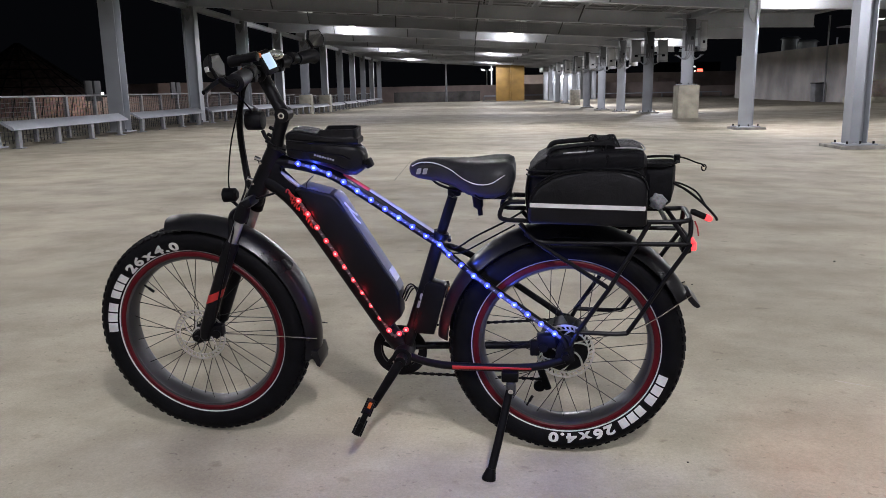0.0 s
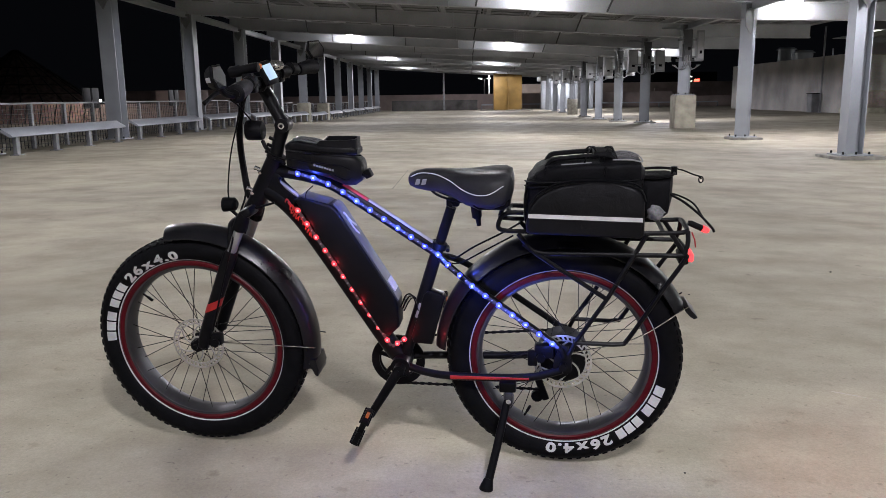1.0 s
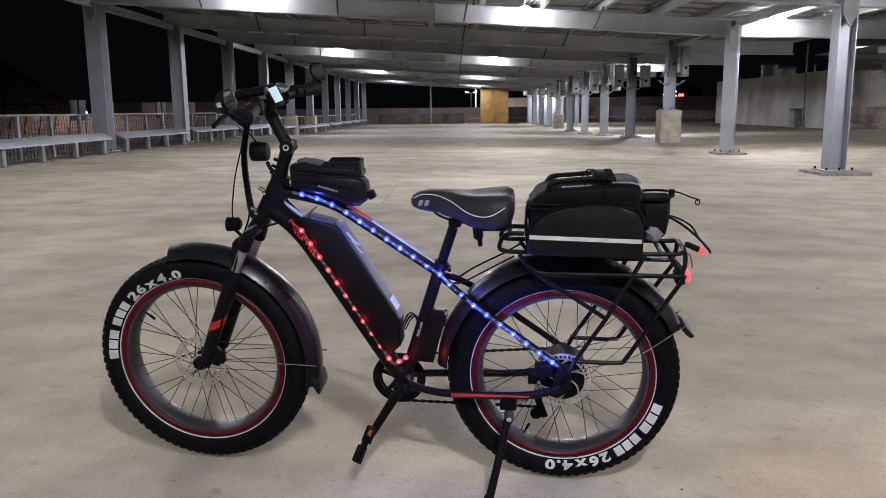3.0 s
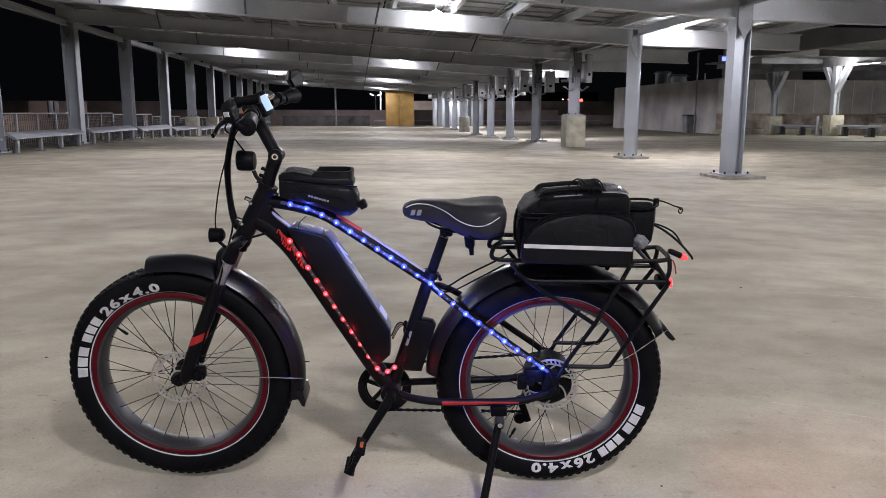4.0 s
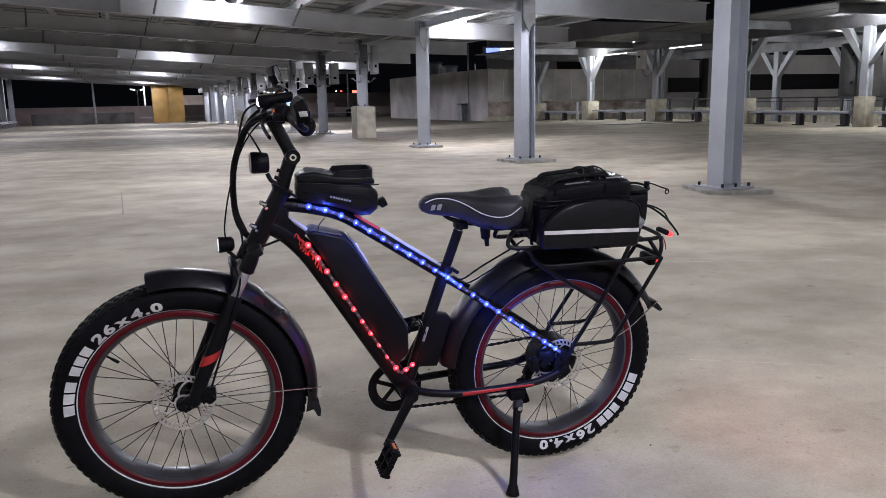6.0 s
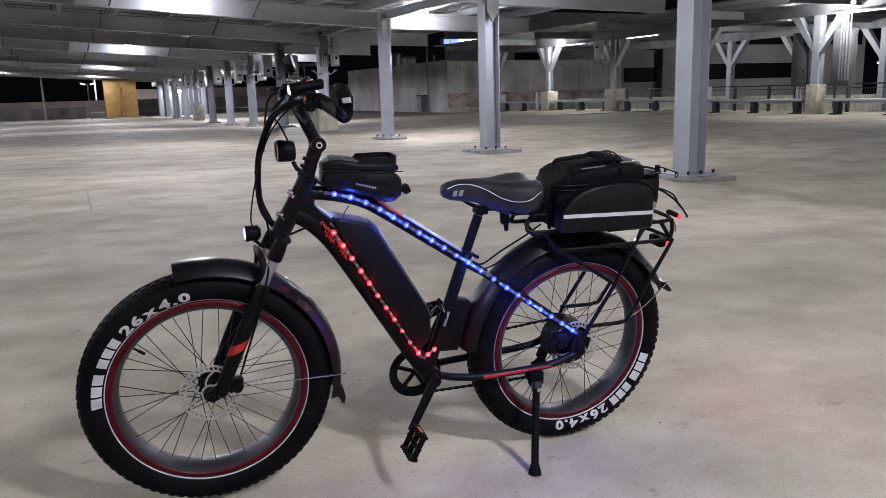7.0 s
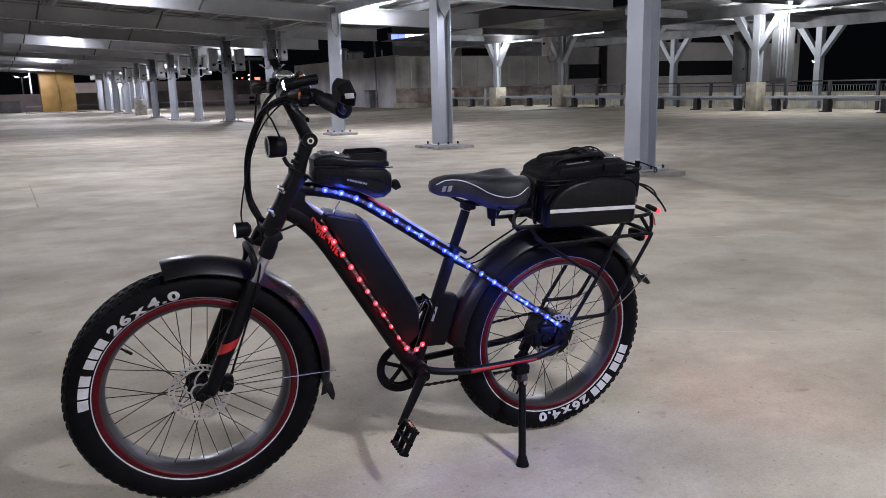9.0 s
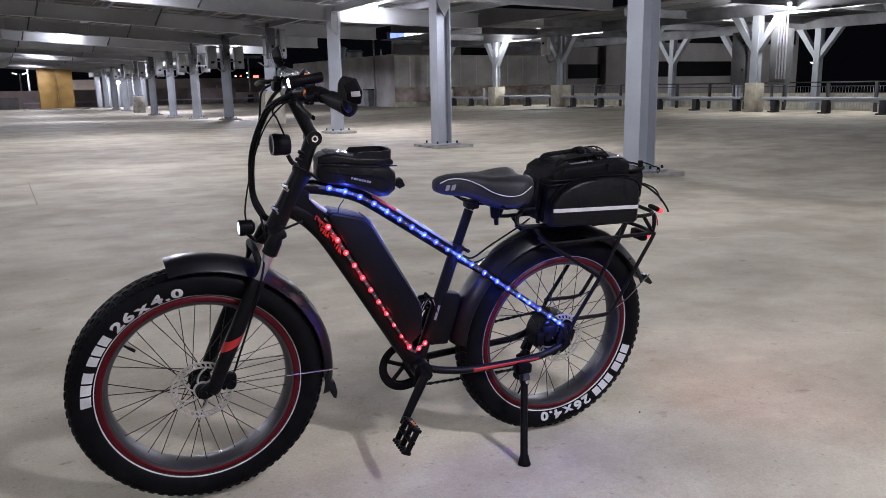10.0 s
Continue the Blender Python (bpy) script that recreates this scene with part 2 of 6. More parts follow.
def beam(bm, a, b, depth, width, t=0.03):
    """An I beam whose underside runs from a to b."""
    a, b = Vector(a), Vector(b)
    d = (b - a).normalized()
    side = d.cross(Vector((0, 0, 1))).normalized()
    up = side.cross(d)
    w = width / 2
    o = [(-w, 0), (w, 0), (w, t), (t / 2, t), (t / 2, depth - t), (w, depth - t), (w, depth), (-w, depth), (-w, depth - t), (-t / 2, depth - t), (-t / 2, t), (-w, t)]
    r0 = [bm.verts.new(a + side * x + up * z) for x, z in o]
    r1 = [bm.verts.new(b + side * x + up * z) for x, z in o]
    n = len(o)
    bm.faces.new(r0[::-1])
    bm.faces.new(r1)
    for i in range(n):
        bm.faces.new((r0[i], r0[(i + 1) % n], r1[(i + 1) % n], r1[i]))


# ---- setting: the parking deck and its canopy ----
def build_floor():
    """One sheet: fine near the camera, wide steps far away."""
    bm = bmesh.new()
    xs = [-400, -150, -60, -25] + [-14 + 2.0 * i for i in range(5)] + [-4.5 + 0.5 * i for i in range(18)] + [6.0 + 2.0 * i for i in range(14)] + [32.4, 34.2, 50, 70, 120, 400]
    ys = [-400, -100, -40, -20] + [-12 + 2.0 * i for i in range(6)] + [-0.5 + 0.5 * i for i in range(15)] + [8 + 2.0 * i for i in range(48)] + [120, 150, 400]
    grid = [[bm.verts.new((x, y, floor_z(x, y) if x > 33 or (-30 < x and y < 110) else -0.5)) for x in xs] for y in ys]
    for j in range(len(ys) - 1):
        for i in range(len(xs) - 1):
            bm.faces.new((grid[j][i], grid[j][i + 1], grid[j + 1][i + 1], grid[j + 1][i]))
    return tagged(part("floor", bm, DECK, crease=60), "worn beige concrete parking deck with stains and streaks", "floor", kind="structure")


floor = build_floor()

LEFT_X, RIGHT_X = -10.75, 8.06


def right_x(k):
    """The right column line drifts outwards along the deck."""
    return RIGHT_X + 0.035 * max(k, 0)



def column_foot(bm_plate, bm_bolt, x, y, z, plinth):
    box(bm_plate, (x, y, z + 0.015), (0.66, 0.66, 0.03), 0.004)
    for dx in (-0.27, 0, 0.27):
        for dy in (-0.27, 0.27):
            cyl(bm_bolt, (x + dx, y + dy, z + 0.03), (x + dx, y + dy, z + 0.085), 0.022, 8)


def steel_column(k, x, turn, pedestal, side):
    """A galvanised H column with base plate, anchor bolts and gusset; some stand on a concrete pedestal."""
    y = row_y(k)
    z = floor_z(x, y)
    top = roof_z(x)
    label = "galvanised steel H-section column on a concrete pedestal" if pedestal else "galvanised steel H-section canopy column with bolted base plate"
    t = thing("steel_column", label, "column", pose(x, y, z), "canopy columns")
    h0 = 0.06
    if pedestal:
        bm = bmesh.new()
        box(bm, (0, 0, 0.60), (0.78, 0.78, 1.24), 0.02)
        part("pedestal", bm, PEDESTAL if k != 7 else PLINTH, t, "cast concrete pedestal")
        h0 = 1.23
    elif side > 0:
        bm = bmesh.new()
        w = 1.06 if k < 1 else 0.86
        box(bm, (0.03, -0.02, 0.02), (w, w, 0.10), 0.012, Matrix.Rotation(radians(-18 if k == -1 else 0), 4, "Z"))
        part("plinth", bm, PLINTH, t, "low grey grout plinth")
        h0 = 0.07
    bmp, bmb = bmesh.new(), bmesh.new()
    column_foot(bmp, bmb, 0, 0, h0, False)
    part("base_plate", bmp, STEEL, t)
    part("anchor_bolts", bmb, BOLT, t, "black anchor bolts")
    bm = bmesh.new()
    h_section(bm, 0.46 if side < 0 else 0.37, h0 + 0.02, top - z + (0.49 if side > 0 else 0.0), turn, t=0.022)
    part("shaft", bm, STEEL, t)
    bm = bmesh.new()
    zt = top - z
    zt += 0.14 if side > 0 else 0.0
    prism(bm, [(-0.16, zt + (0.30 if side > 0 else -0.02)), (0.16, zt + (0.30 if side > 0 else -0.02)), (0.16, zt - 0.30), (0.0, zt - 0.56), (-0.16, zt - 0.30)], -0.235 if side > 0 else -0.265, -0.19 if side > 0 else -0.225, axis="Y")
    part("gusset", bm, STEEL_DULL, t, "pointed gusset plate")
    return t


for k in range(-5, 12):
    steel_column(k, right_x(k), 90 if k < 1 else -28, k in (2, 7), 1)
for k in range(-5, 12):
    steel_column(k, LEFT_X, 0 if k % 2 else 90, k in (5, 6), -1)


def build_canopy():
    """Sloping girders on every column line, purlins, edge struts and rows of panels above them: one roof."""
    bm = bmesh.new()
    for k in range(-5, 12):
        y = row_y(k)
        beam(bm, (-11.2, y, roof_z(-11.2)), (RIGHT_X, y, roof_z(RIGHT_X)), 0.50, 0.26)
        end = 12.7 if k > 1 else 13.4
        beam(bm, (RIGHT_X, y, roof_z(RIGHT_X)), (end, y, roof_z(end)), 0.50, 0.26)
        # end plates where two girder lengths are bolted together
        box(bm, (-0.62, y, roof_z(-0.62) + 0.25), (0.05, 0.28, 0.54), 0.004)
    y0, y1 = row_y(-5) - 1.5, row_y(11) + 1.5
    n = 15
    for i in range(n):
        x = -11.3 + i * 1.72
        beam(bm, (x, y0, roof_z(x) + 0.51), (x, y1, roof_z(x) + 0.51), 0.22, 0.12, 0.012)
    return tagged(part("canopy_frame", bm, STEEL_ROOF, crease=30), "galvanised steel canopy girders and purlins overhead", "canopy frame", kind="structure")


build_canopy()


def flange_braces():
    """Dark raking braces between the girders' lower flanges and the purlins."""
    bm = bmesh.new()
    for k in range(-5, 12):
        y = row_y(k)
        for x in (-7.5, -3.5, 0.2, 4.0):
            z = roof_z(x)
            tube(bm, [(x, y - 0.12, z + 0.05), (x + 0.1, y - 1.0, z + 0.52)], 0.03, 6)
    return tagged(part("flange_braces", bm, CABINET_GREY), "dark raking braces between canopy girders and purlins", "canopy frame", kind="structure")


flange_braces()


def girder_splice(k, x):
    """Bolted cover plates where two girder lengths meet."""
    y = row_y(k)
    z = roof_z(x) + 0.25
    t = thing("splice_plate", "bolted steel splice plate on a canopy girder", "splice plate", pose(x, y, z), "girder splices")
    bm = bmesh.new()
    box(bm, (0, -0.026, 0), (0.52, 0.016, 0.40), 0.003)
    box(bm, (0, 0.026, 0), (0.52, 0.016, 0.40), 0.003)
    part("cover_plate", bm, STEEL_ROOF, t)
    bm = bmesh.new()
    for i in range(6):
        for j in range(5):
            cyl(bm, (-0.21 + 0.084 * i, -0.034, -0.15 + 0.075 * j), (-0.21 + 0.084 * i, -0.058, -0.15 + 0.075 * j), 0.022, 6)
    tagged(part("bolt_heads", bm, BRIGHT_BOLT, t), kind="stuff")


for k in (1, 3):
    girder_splice(k, 2.3)


def build_panels():
    bm = bmesh.new()
    x = -11.5
    i = 0
    while x < 12.6:
        y = row_y(-5) - 1.5
        z = roof_z(x) + 0.76
        while y < row_y(11) + 1.5:
            dz = roof_z(x + 1.66) - roof_z(x)
            o = [(x, y, z), (x + 1.66, y, z + dz), (x + 1.66, y + 0.97, z + dz), (x, y + 0.97, z)]
            lo = [bm.verts.new(p) for p in o]
            hi = [bm.verts.new((p[0], p[1], p[2] + 0.04)) for p in o]
            bm.faces.new(lo[::-1])
            bm.faces.new(hi)
            for a in range(4):
                bm.faces.new((lo[a], lo[(a + 1) % 4], hi[(a + 1) % 4], hi[a]))
            y += 1.0
        x += 1.72
        i += 1
    return tagged(part("ceiling", bm, PANEL), "grey undersides of solar panels in rows on the canopy", "canopy roof", kind="structure")


build_panels()


def panel_frames():
    """Pale aluminium rims of the panels: long rims down each row and short ones between neighbours."""
    bm = bmesh.new()
    y0, y1 = row_y(-5) - 1.5, row_y(11) + 1.5
    for i in range(14):
        x = -11.5 + 1.72 * i
        for dx in (0.025, 1.635):
            z = roof_z(x + dx) + 0.735
            box(bm, (x + dx, (y0 + y1) / 2, z), (0.045, y1 - y0, 0.045))
    y = y0
    while y < y1:
        for xa, xb in ((-11.5, 8.05), (8.05, 12.5)):
            a, b = Vector((xa, y - 0.015, roof_z(xa) + 0.735)), Vector((xb, y - 0.015, roof_z(xb) + 0.735))
            box(bm, (a + b) / 2, ((b - a).length, 0.05, 0.035), 0.0, Matrix.Rotation(math.atan2(a.z - b.z, b.x - a.x), 4, "Y"))
        y += 1.0
    return tagged(part("panel_rims", bm, CABINET), "pale aluminium rims of the solar panels overhead", "canopy frame", kind="structure")


panel_frames()


def edge_strut(x, k):
    """Beam along the deck edge between two neighbouring columns."""
    bm = bmesh.new()
    z = 4.28 if x < 0 else roof_z(x) + 0.28
    x1 = right_x(k + 1) if x > 0 else x
    x = right_x(k) if x > 0 else x
    beam(bm, (x, row_y(k) + 0.19, z), (x1, row_y(k + 1) - 0.19, z), 0.22, 0.18, 0.02)
    return tagged(part("edge_strut", bm, STEEL), "galvanised steel strut between canopy columns", "steel beam", "column struts")


for k in range(-5, 11):
    edge_strut(LEFT_X, k)
for k in range(-5, 11):
    edge_strut(RIGHT_X, k)


def canopy_lamp(x, y, power):
    """Round high-bay lamp hung from the purlins beside a girder."""
    z = roof_z(x) + (0.30 if y < 30 and x < 5 else 0.56)
    t = thing("canopy_lamp", "lit white high-bay lamp under the canopy girder", "lamp", pose(x, y, z), "canopy lamps")
    bm = bmesh.new()
    lathe(bm, [(0.0, 0.12), (0.06, 0.12), (0.11, 0.08), (0.15, 0.0), (0.14, -0.012), (0.0, -0.012)], 24)
    part("housing", bm, CABINET, t)
    bm = bmesh.new()
    # Lens drawn large so that its ball takes in the lamp's glare.
    lathe(bm, [(0.0, -0.30), (0.10, -0.285), (0.18, -0.225), (0.22, -0.13), (0.21, -0.05), (0.14, -0.012)], 24)
    part("lens", bm, LAMP_FACE, t, "glowing white lens")
    bm = bmesh.new()
    cyl(bm, (0, 0, 0.09), (0, 0, 0.68), 0.02, 8)
    part("stem", bm, STEEL_DULL, t)
    ld = bpy.data.lights.new("canopy_light", "SPOT")
    ld.spot_size, ld.spot_blend = math.pi, 0.12
    ld.energy, ld.color, ld.shadow_soft_size = power, (0.985, 0.950, 1.05), 0.09
    lo = new("canopy_light", ld)
    lo.location = (x, y, roof_z(x) - 0.21)
    return t


# The 6.8 and 14.5 rows are unseen lamps added to even the deck light.
for y in (-14.5, -0.6, 6.8, 14.5, row_y(1) - 0.34, row_y(4) - 0.34, row_y(7) - 0.34, row_y(10) - 0.34):
    for i, x in enumerate((-6.5, 2.1, 10.4) if y > 25 else (-5.9, 1.95, 9.2) if y > 20 else (-5.0, 5.4) if y == 6.8 else (-6.8, 0.75, 9.0)):
        share = (0.40, 0.84, 0.12)[i] if y == -0.6 else 0.18 if y == 6.8 else (0.32, 0.40, 0.36)[i] if y == 14.5 else (0.58, 0.66, 0.95)[i] if y < 30 else (0.80, 0.95, 1.9)[i]
        canopy_lamp(x, y, LAMP_POWER * share)


def guard_rail(x, k, side, length=5.9, segs=4):
    """Car guard: sloping steel rail on short posts, one length between two columns."""
    y = row_y(k) + PITCH / 2
    z = floor_z(x, y)
    t = thing("guard_rail", "galvanised steel car guard rail on short posts", "guard rail", pose(x, y, z), "guard rails")
    bm = bmesh.new()
    s = side
    prism(bm, [(s * 0.00, 0.43), (s * 0.02, 0.47), (s * 0.28, 0.63), (s * 0.34, 0.63), (s * 0.34, 0.59), (s * 0.06, 0.415)], -length / 2, length / 2, axis="Y")
    part("rail", bm, STEEL, t)
    for i in range(segs):
        yy = -length / 2 + 0.35 + i * (length - 0.7) / (segs - 1)
        bm = bmesh.new()
        box(bm, (s * 0.14, yy, 0.245), (0.10, 0.14, 0.49), 0.008)
        box(bm, (s * 0.14, yy, 0.012), (0.22, 0.24, 0.024), 0.004)
        part("post", bm, STEEL_DULL, t)
    return t


for k in range(-1, 11):
    guard_rail(LEFT_X + 0.45, k, -1)


def edge_fence(x, k, material, wires=9):
    """Edge fence length: posts, top rail and woven mesh of thin bars."""
    y = row_y(k)
    z = floor_z(x, y + 3)
    t = thing("edge_fence", "grey steel mesh fence along the deck edge", "fence", pose(x, y, z), "edge fences")
    bm = bmesh.new()
    box(bm, (0, PITCH / 2, 1.17), (0.05, PITCH, 0.05), 0.005)
    part("top_rail", bm, STEEL_DULL, t)
    for i in range(4):
        bm = bmesh.new()
        box(bm, (0, i * PITCH / 4, 0.575), (0.10, 0.10, 1.15), 0.005)
        part("post", bm, STEEL_DULL, t)
    bm = bmesh.new()
    for i in range(wires):
        box(bm, (0.03, PITCH / 2, 0.10 + i * 0.115), (0.012, PITCH, 0.012))
    for i in range(42):
        box(bm, (0.03, i * PITCH / 42, 0.57), (0.012, 0.012, 1.1))
    tagged(part("mesh", bm, material, t), kind="stuff")
    return t


for k in range(-1, 11):
    edge_fence(LEFT_X - 0.75, k, FENCE)


def wall_slab(name, label, lo, hi, material, bevel=0.02):
    bm = bmesh.new()
    lo, hi = Vector(lo), Vector(hi)
    box(bm, (lo + hi) / 2, hi - lo, bevel)
    return tagged(part(name, bm, material), label, "wall", kind="structure")


# far end parapets and the low pink building edges beyond the deck
wall_slab("wall_end", "low pinkish rendered parapet at the far deck end", (-24, 99.0, -0.6), (25, 99.4, 1.5), WALL_PINK)
wall_slab("wall_end_low", "low pinkish rendered parapet at the deck corner", (25, 99.0, -0.6), (36, 99.4, 0.9), WALL_PINK)
wall_slab("wall_step", "stepped pink parapet behind the deck corner", (24, 104, -0.6), (31, 104.4, 1.95), WALL_PINK)
wall_slab("wall_far", "higher dim pink parapet far behind the deck", (4, 118, -0.6), (60, 118.5, 2.9), WALL_PINK)
wall_slab("wall_low", "low dark concrete upstand by the deck end", (-9.2, 93.0, -0.6), (0.9, 93.4, 0.82), WALL_DARK)
wall_slab("wall_rear", "plain concrete wall closing the deck", (-40, -30, -1), (60, -29.7, 3.0), WALL_GREY)


def far_guard(x0, x1, y):
    t = thing("guard_rail", "distant steel guard rail by the end parapet", "guard rail", pose(x0, y, floor_z(x0, y)), "guard rails")
    bm = bmesh.new()
    box(bm, ((x1 - x0) / 2, 0, 0.55), (x1 - x0, 0.25, 0.14), 0.01)
    part("rail", bm, STEEL, t)
    n = int((x1 - x0) / 2.2)
    for i in range(n + 1):
        bm = bmesh.new()
        box(bm, (i * (x1 - x0) / n, 0, 0.25), (0.16, 0.16, 0.5), 0.006)
        part("post", bm, STEEL_DULL, t)


far_guard(1.4, 6.0, 95.0)
far_guard(6.0, 13.0, 97.0)
far_guard(13.6, 30.0, 97.0)


def yellow_box():
    x0, x1, y, z = 2.62, 5.70, 88.0, floor_z(4, 88)
    t = thing("yellow_shelter", "yellow panelled box on the deck end", "shelter", pose(x0, y, z))
    w = x1 - x0
    for i in range(2):
        bm = bmesh.new()
        box(bm, (w * (0.25 + 0.5 * i), 0.02 * i, 2.24), (w / 2 - 0.02, 2.0, 4.48), 0.02)
        part("panel", bm, YELLOW, t)
    bm = bmesh.new()
    cyl(bm, (w / 2 + 0.05, -1.06, 0.1), (w / 2 + 0.05, -1.06, 3.0), 0.05, 8)
    part("corner_pipe", bm, YELLOW, t)
    bm = bmesh.new()
    box(bm, (w / 2 - 0.2, -1.0, 0.03), (w + 2.6, 3.2, 0.10), 0.02)
    part("base", bm, PLINTH, t)


yellow_box()


def inverter_set(k, boxes):
    """Electrical boxes and bent conduits strapped to a canopy column."""
    x, y = right_x(k), row_y(k)
    z0 = roof_z(x)
    t = thing("inverter_set", "white electrical inverter boxes and bent conduits on a column", "inverter", pose(x, y, z0), "inverters")
    for i, (dx, dz, w, h) in enumerate(boxes):
        bm = bmesh.new()
        box(bm, (dx, -0.02, dz - h / 2), (w, 0.34, h), 0.012)
        b = part("box", bm, CABINET, t)
        for j in range(5):
            bm = bmesh.new()
            box(bm, (dx - w * 0.4 + j * w * 0.2, 0.17, dz - h / 2), (0.012, 0.05, h * 0.9))
            part("cooling_fin", bm, STEEL_DULL, b)
        bm = bmesh.new()
        box(bm, (dx, -0.215, dz - h * 0.72), (w * 0.34, 0.02, h * 0.10))
        part("screen", bm, DARK, b)
        bm = bmesh.new()
        box(bm, (dx, -0.20, dz - h / 2), (w * 0.8, 0.02, h * 0.86), 0.006)
        part("cover", bm, WHITE, b)
    bm = bmesh.new()
    box(bm, (0.0, -0.26, -0.30), (0.36, 0.08, 1.15), 0.01)
    part("backboard", bm, CABINET_GREY, t, "dark grey mounting board")
    bm = bmesh.new()
    box(bm, (0.0, -0.36, -0.42), (0.26, 0.12, 0.46), 0.01)
    sw = part("switch_box", bm, CABINET_GREY, t, "dark grey isolator box")
    bm = bmesh.new()
    box(bm, (0.03, -0.43, -0.42), (0.10, 0.04, 0.13), 0.01)
    part("switch_handle", bm, BOLT, sw)
    bm = bmesh.new()
    tube(bm, curve_pts([(-0.95, -0.20, 0.34), (-0.45, -0.23, 0.33), (-0.22, -0.26, 0.24), (-0.16, -0.27, 0.05), (-0.15, -0.27, -0.25)], 5), 0.034, 8)
    part("gooseneck", bm, STEEL, t)
    for i, off in enumerate((-0.10, 0.0, 0.10)):
        for sgn in (-1, 1):
            bm = bmesh.new()
            pts = curve_pts([(off * 0.8, -0.30, -0.62), (off * 0.8 + sgn * 0.03, -0.30, -0.85 - 0.05 * i), (sgn * 0.16, -0.28, -1.10 - 0.04 * i), (sgn * (0.30 + 0.04 * i), -0.24, -1.14 + 0.03 * i), (sgn * (0.42 + 0.05 * i), -0.2, -1.00)], 5)
            tube(bm, pts, 0.015, 7)
            part("conduit", bm, STEEL_DULL, t)
    for dz in (-0.72, -0.10):
        bm = bmesh.new()
        box(bm, (0, -0.215, dz), (1.1 if len(boxes) > 1 else 0.7, 0.05, 0.06), 0.008)
        part("strap_channel", bm, STEEL_DULL, t)


inverter_set(2, [(0.52, 0.25, 0.26, 1.1)])
for k in (3, 4, 5, 6, 7, 8):
    inverter_set(k, [(-0.62, -0.05, 0.42, 1.0), (0.62, -0.05, 0.42, 1.0)])


# ---- setting: the second canopy and the buildings beyond the deck ----
SIDE_X = 29.0


def side_post(y, x, pedestal, top=4.05, wide=0.86):
    """Post of the neighbouring canopy with a pair of raking braces."""
    z = floor_z(x, y)
    t = thing("canopy_post", "white steel post with Y braces on a concrete pedestal" if pedestal else "white steel post with Y braces", "post", pose(x, y, z), "canopy posts")
    h0 = 0.0
    if pedestal:
        bm = bmesh.new()
        box(bm, (0, 0, 0.65), (wide, wide, 1.30), 0.02)
        part("pedestal", bm, PEDESTAL, t, "cast concrete pedestal")
        h0 = 1.30
    bm = bmesh.new()
    h_section(bm, 0.36, h0, top - z, 90)
    part("shaft", bm, STEEL, t)
    for s in (-1, 1):
        bm = bmesh.new()
        zt = top - z
        prism(bm, [(s * 0.16, zt - 1.60), (s * 0.16, zt - 1.18), (s * 0.98, zt), (s * 1.38, zt)], -0.15, 0.15, axis="X")
        part("brace", bm, STEEL, t)
    return t


SIDE_ROWS = [25.1 + 7.1 * i for i in range(-5, 5)]
for y in SIDE_ROWS:
    side_post(y, SIDE_X, True, wide=0.60 if y == 25.1 else 0.86)
for i in range(-3, 2):
    side_post(33.6 + 5.3 * i, SIDE_X + 9.0, False, 3.9)


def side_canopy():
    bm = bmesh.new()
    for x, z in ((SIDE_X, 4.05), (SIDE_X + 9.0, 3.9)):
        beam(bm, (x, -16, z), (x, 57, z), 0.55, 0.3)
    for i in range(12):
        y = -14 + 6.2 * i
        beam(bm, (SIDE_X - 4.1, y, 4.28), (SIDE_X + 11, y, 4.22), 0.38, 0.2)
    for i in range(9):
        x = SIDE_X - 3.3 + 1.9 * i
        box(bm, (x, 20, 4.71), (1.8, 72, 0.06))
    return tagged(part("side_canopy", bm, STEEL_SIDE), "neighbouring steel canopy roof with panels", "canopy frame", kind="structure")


side_canopy()
for y in (22.8, 36.6, 43.4):
    t = thing("strip_lamp", "lit white strip lamp along the canopy beam", "lamp", pose(SIDE_X - 0.25, y, 4.0), "strip lamps")
    bm = bmesh.new()
    box(bm, (0, 0, 0), (0.10, 2.6, 0.05), 0.01)
    part("tube", bm, LAMP_STRIP, t)
    bm = bmesh.new()
    box(bm, (0.02, 0, 0.06), (0.2, 2.7, 0.06), 0.01)
    part("housing", bm, CABINET, t)
# Bare point lights without fixtures, added to brighten posts, deck, parapet and wall.
for x, y, e in ((SIDE_X + 1.3, 21.4, 700.0), (SIDE_X + 1.3, 43.5, 850.0), (SIDE_X + 5.0, 31.0, 500.0), (SIDE_X + 1.3, 3.0, 1400.0), (SIDE_X - 0.7, 45.1, 270.0), (SIDE_X - 0.8, 23.7, 560.0)):
    ld = bpy.data.lights.new("canopy_light", "POINT")
    ld.energy, ld.color, ld.shadow_soft_size = e, (1.0, 0.97, 0.93), 0.15
    lo = new("canopy_light", ld)
    lo.location = (x, y, 3.9)
for y in (23.3,):
    t = thing("canopy_lamp", "lit white floodlight under the neighbouring canopy", "lamp", pose(SIDE_X - 0.5, y, 4.4))
    bm = bmesh.new()
    lathe(bm, [(0.0, -0.16), (0.12, -0.12), (0.19, 0.0), (0.0, 0.05)], 20)
    bmesh.ops.rotate(bm, matrix=Matrix.Rotation(radians(90), 3, "X"), verts=bm.verts)
    part("lens", bm, LAMP_SMALL, t)


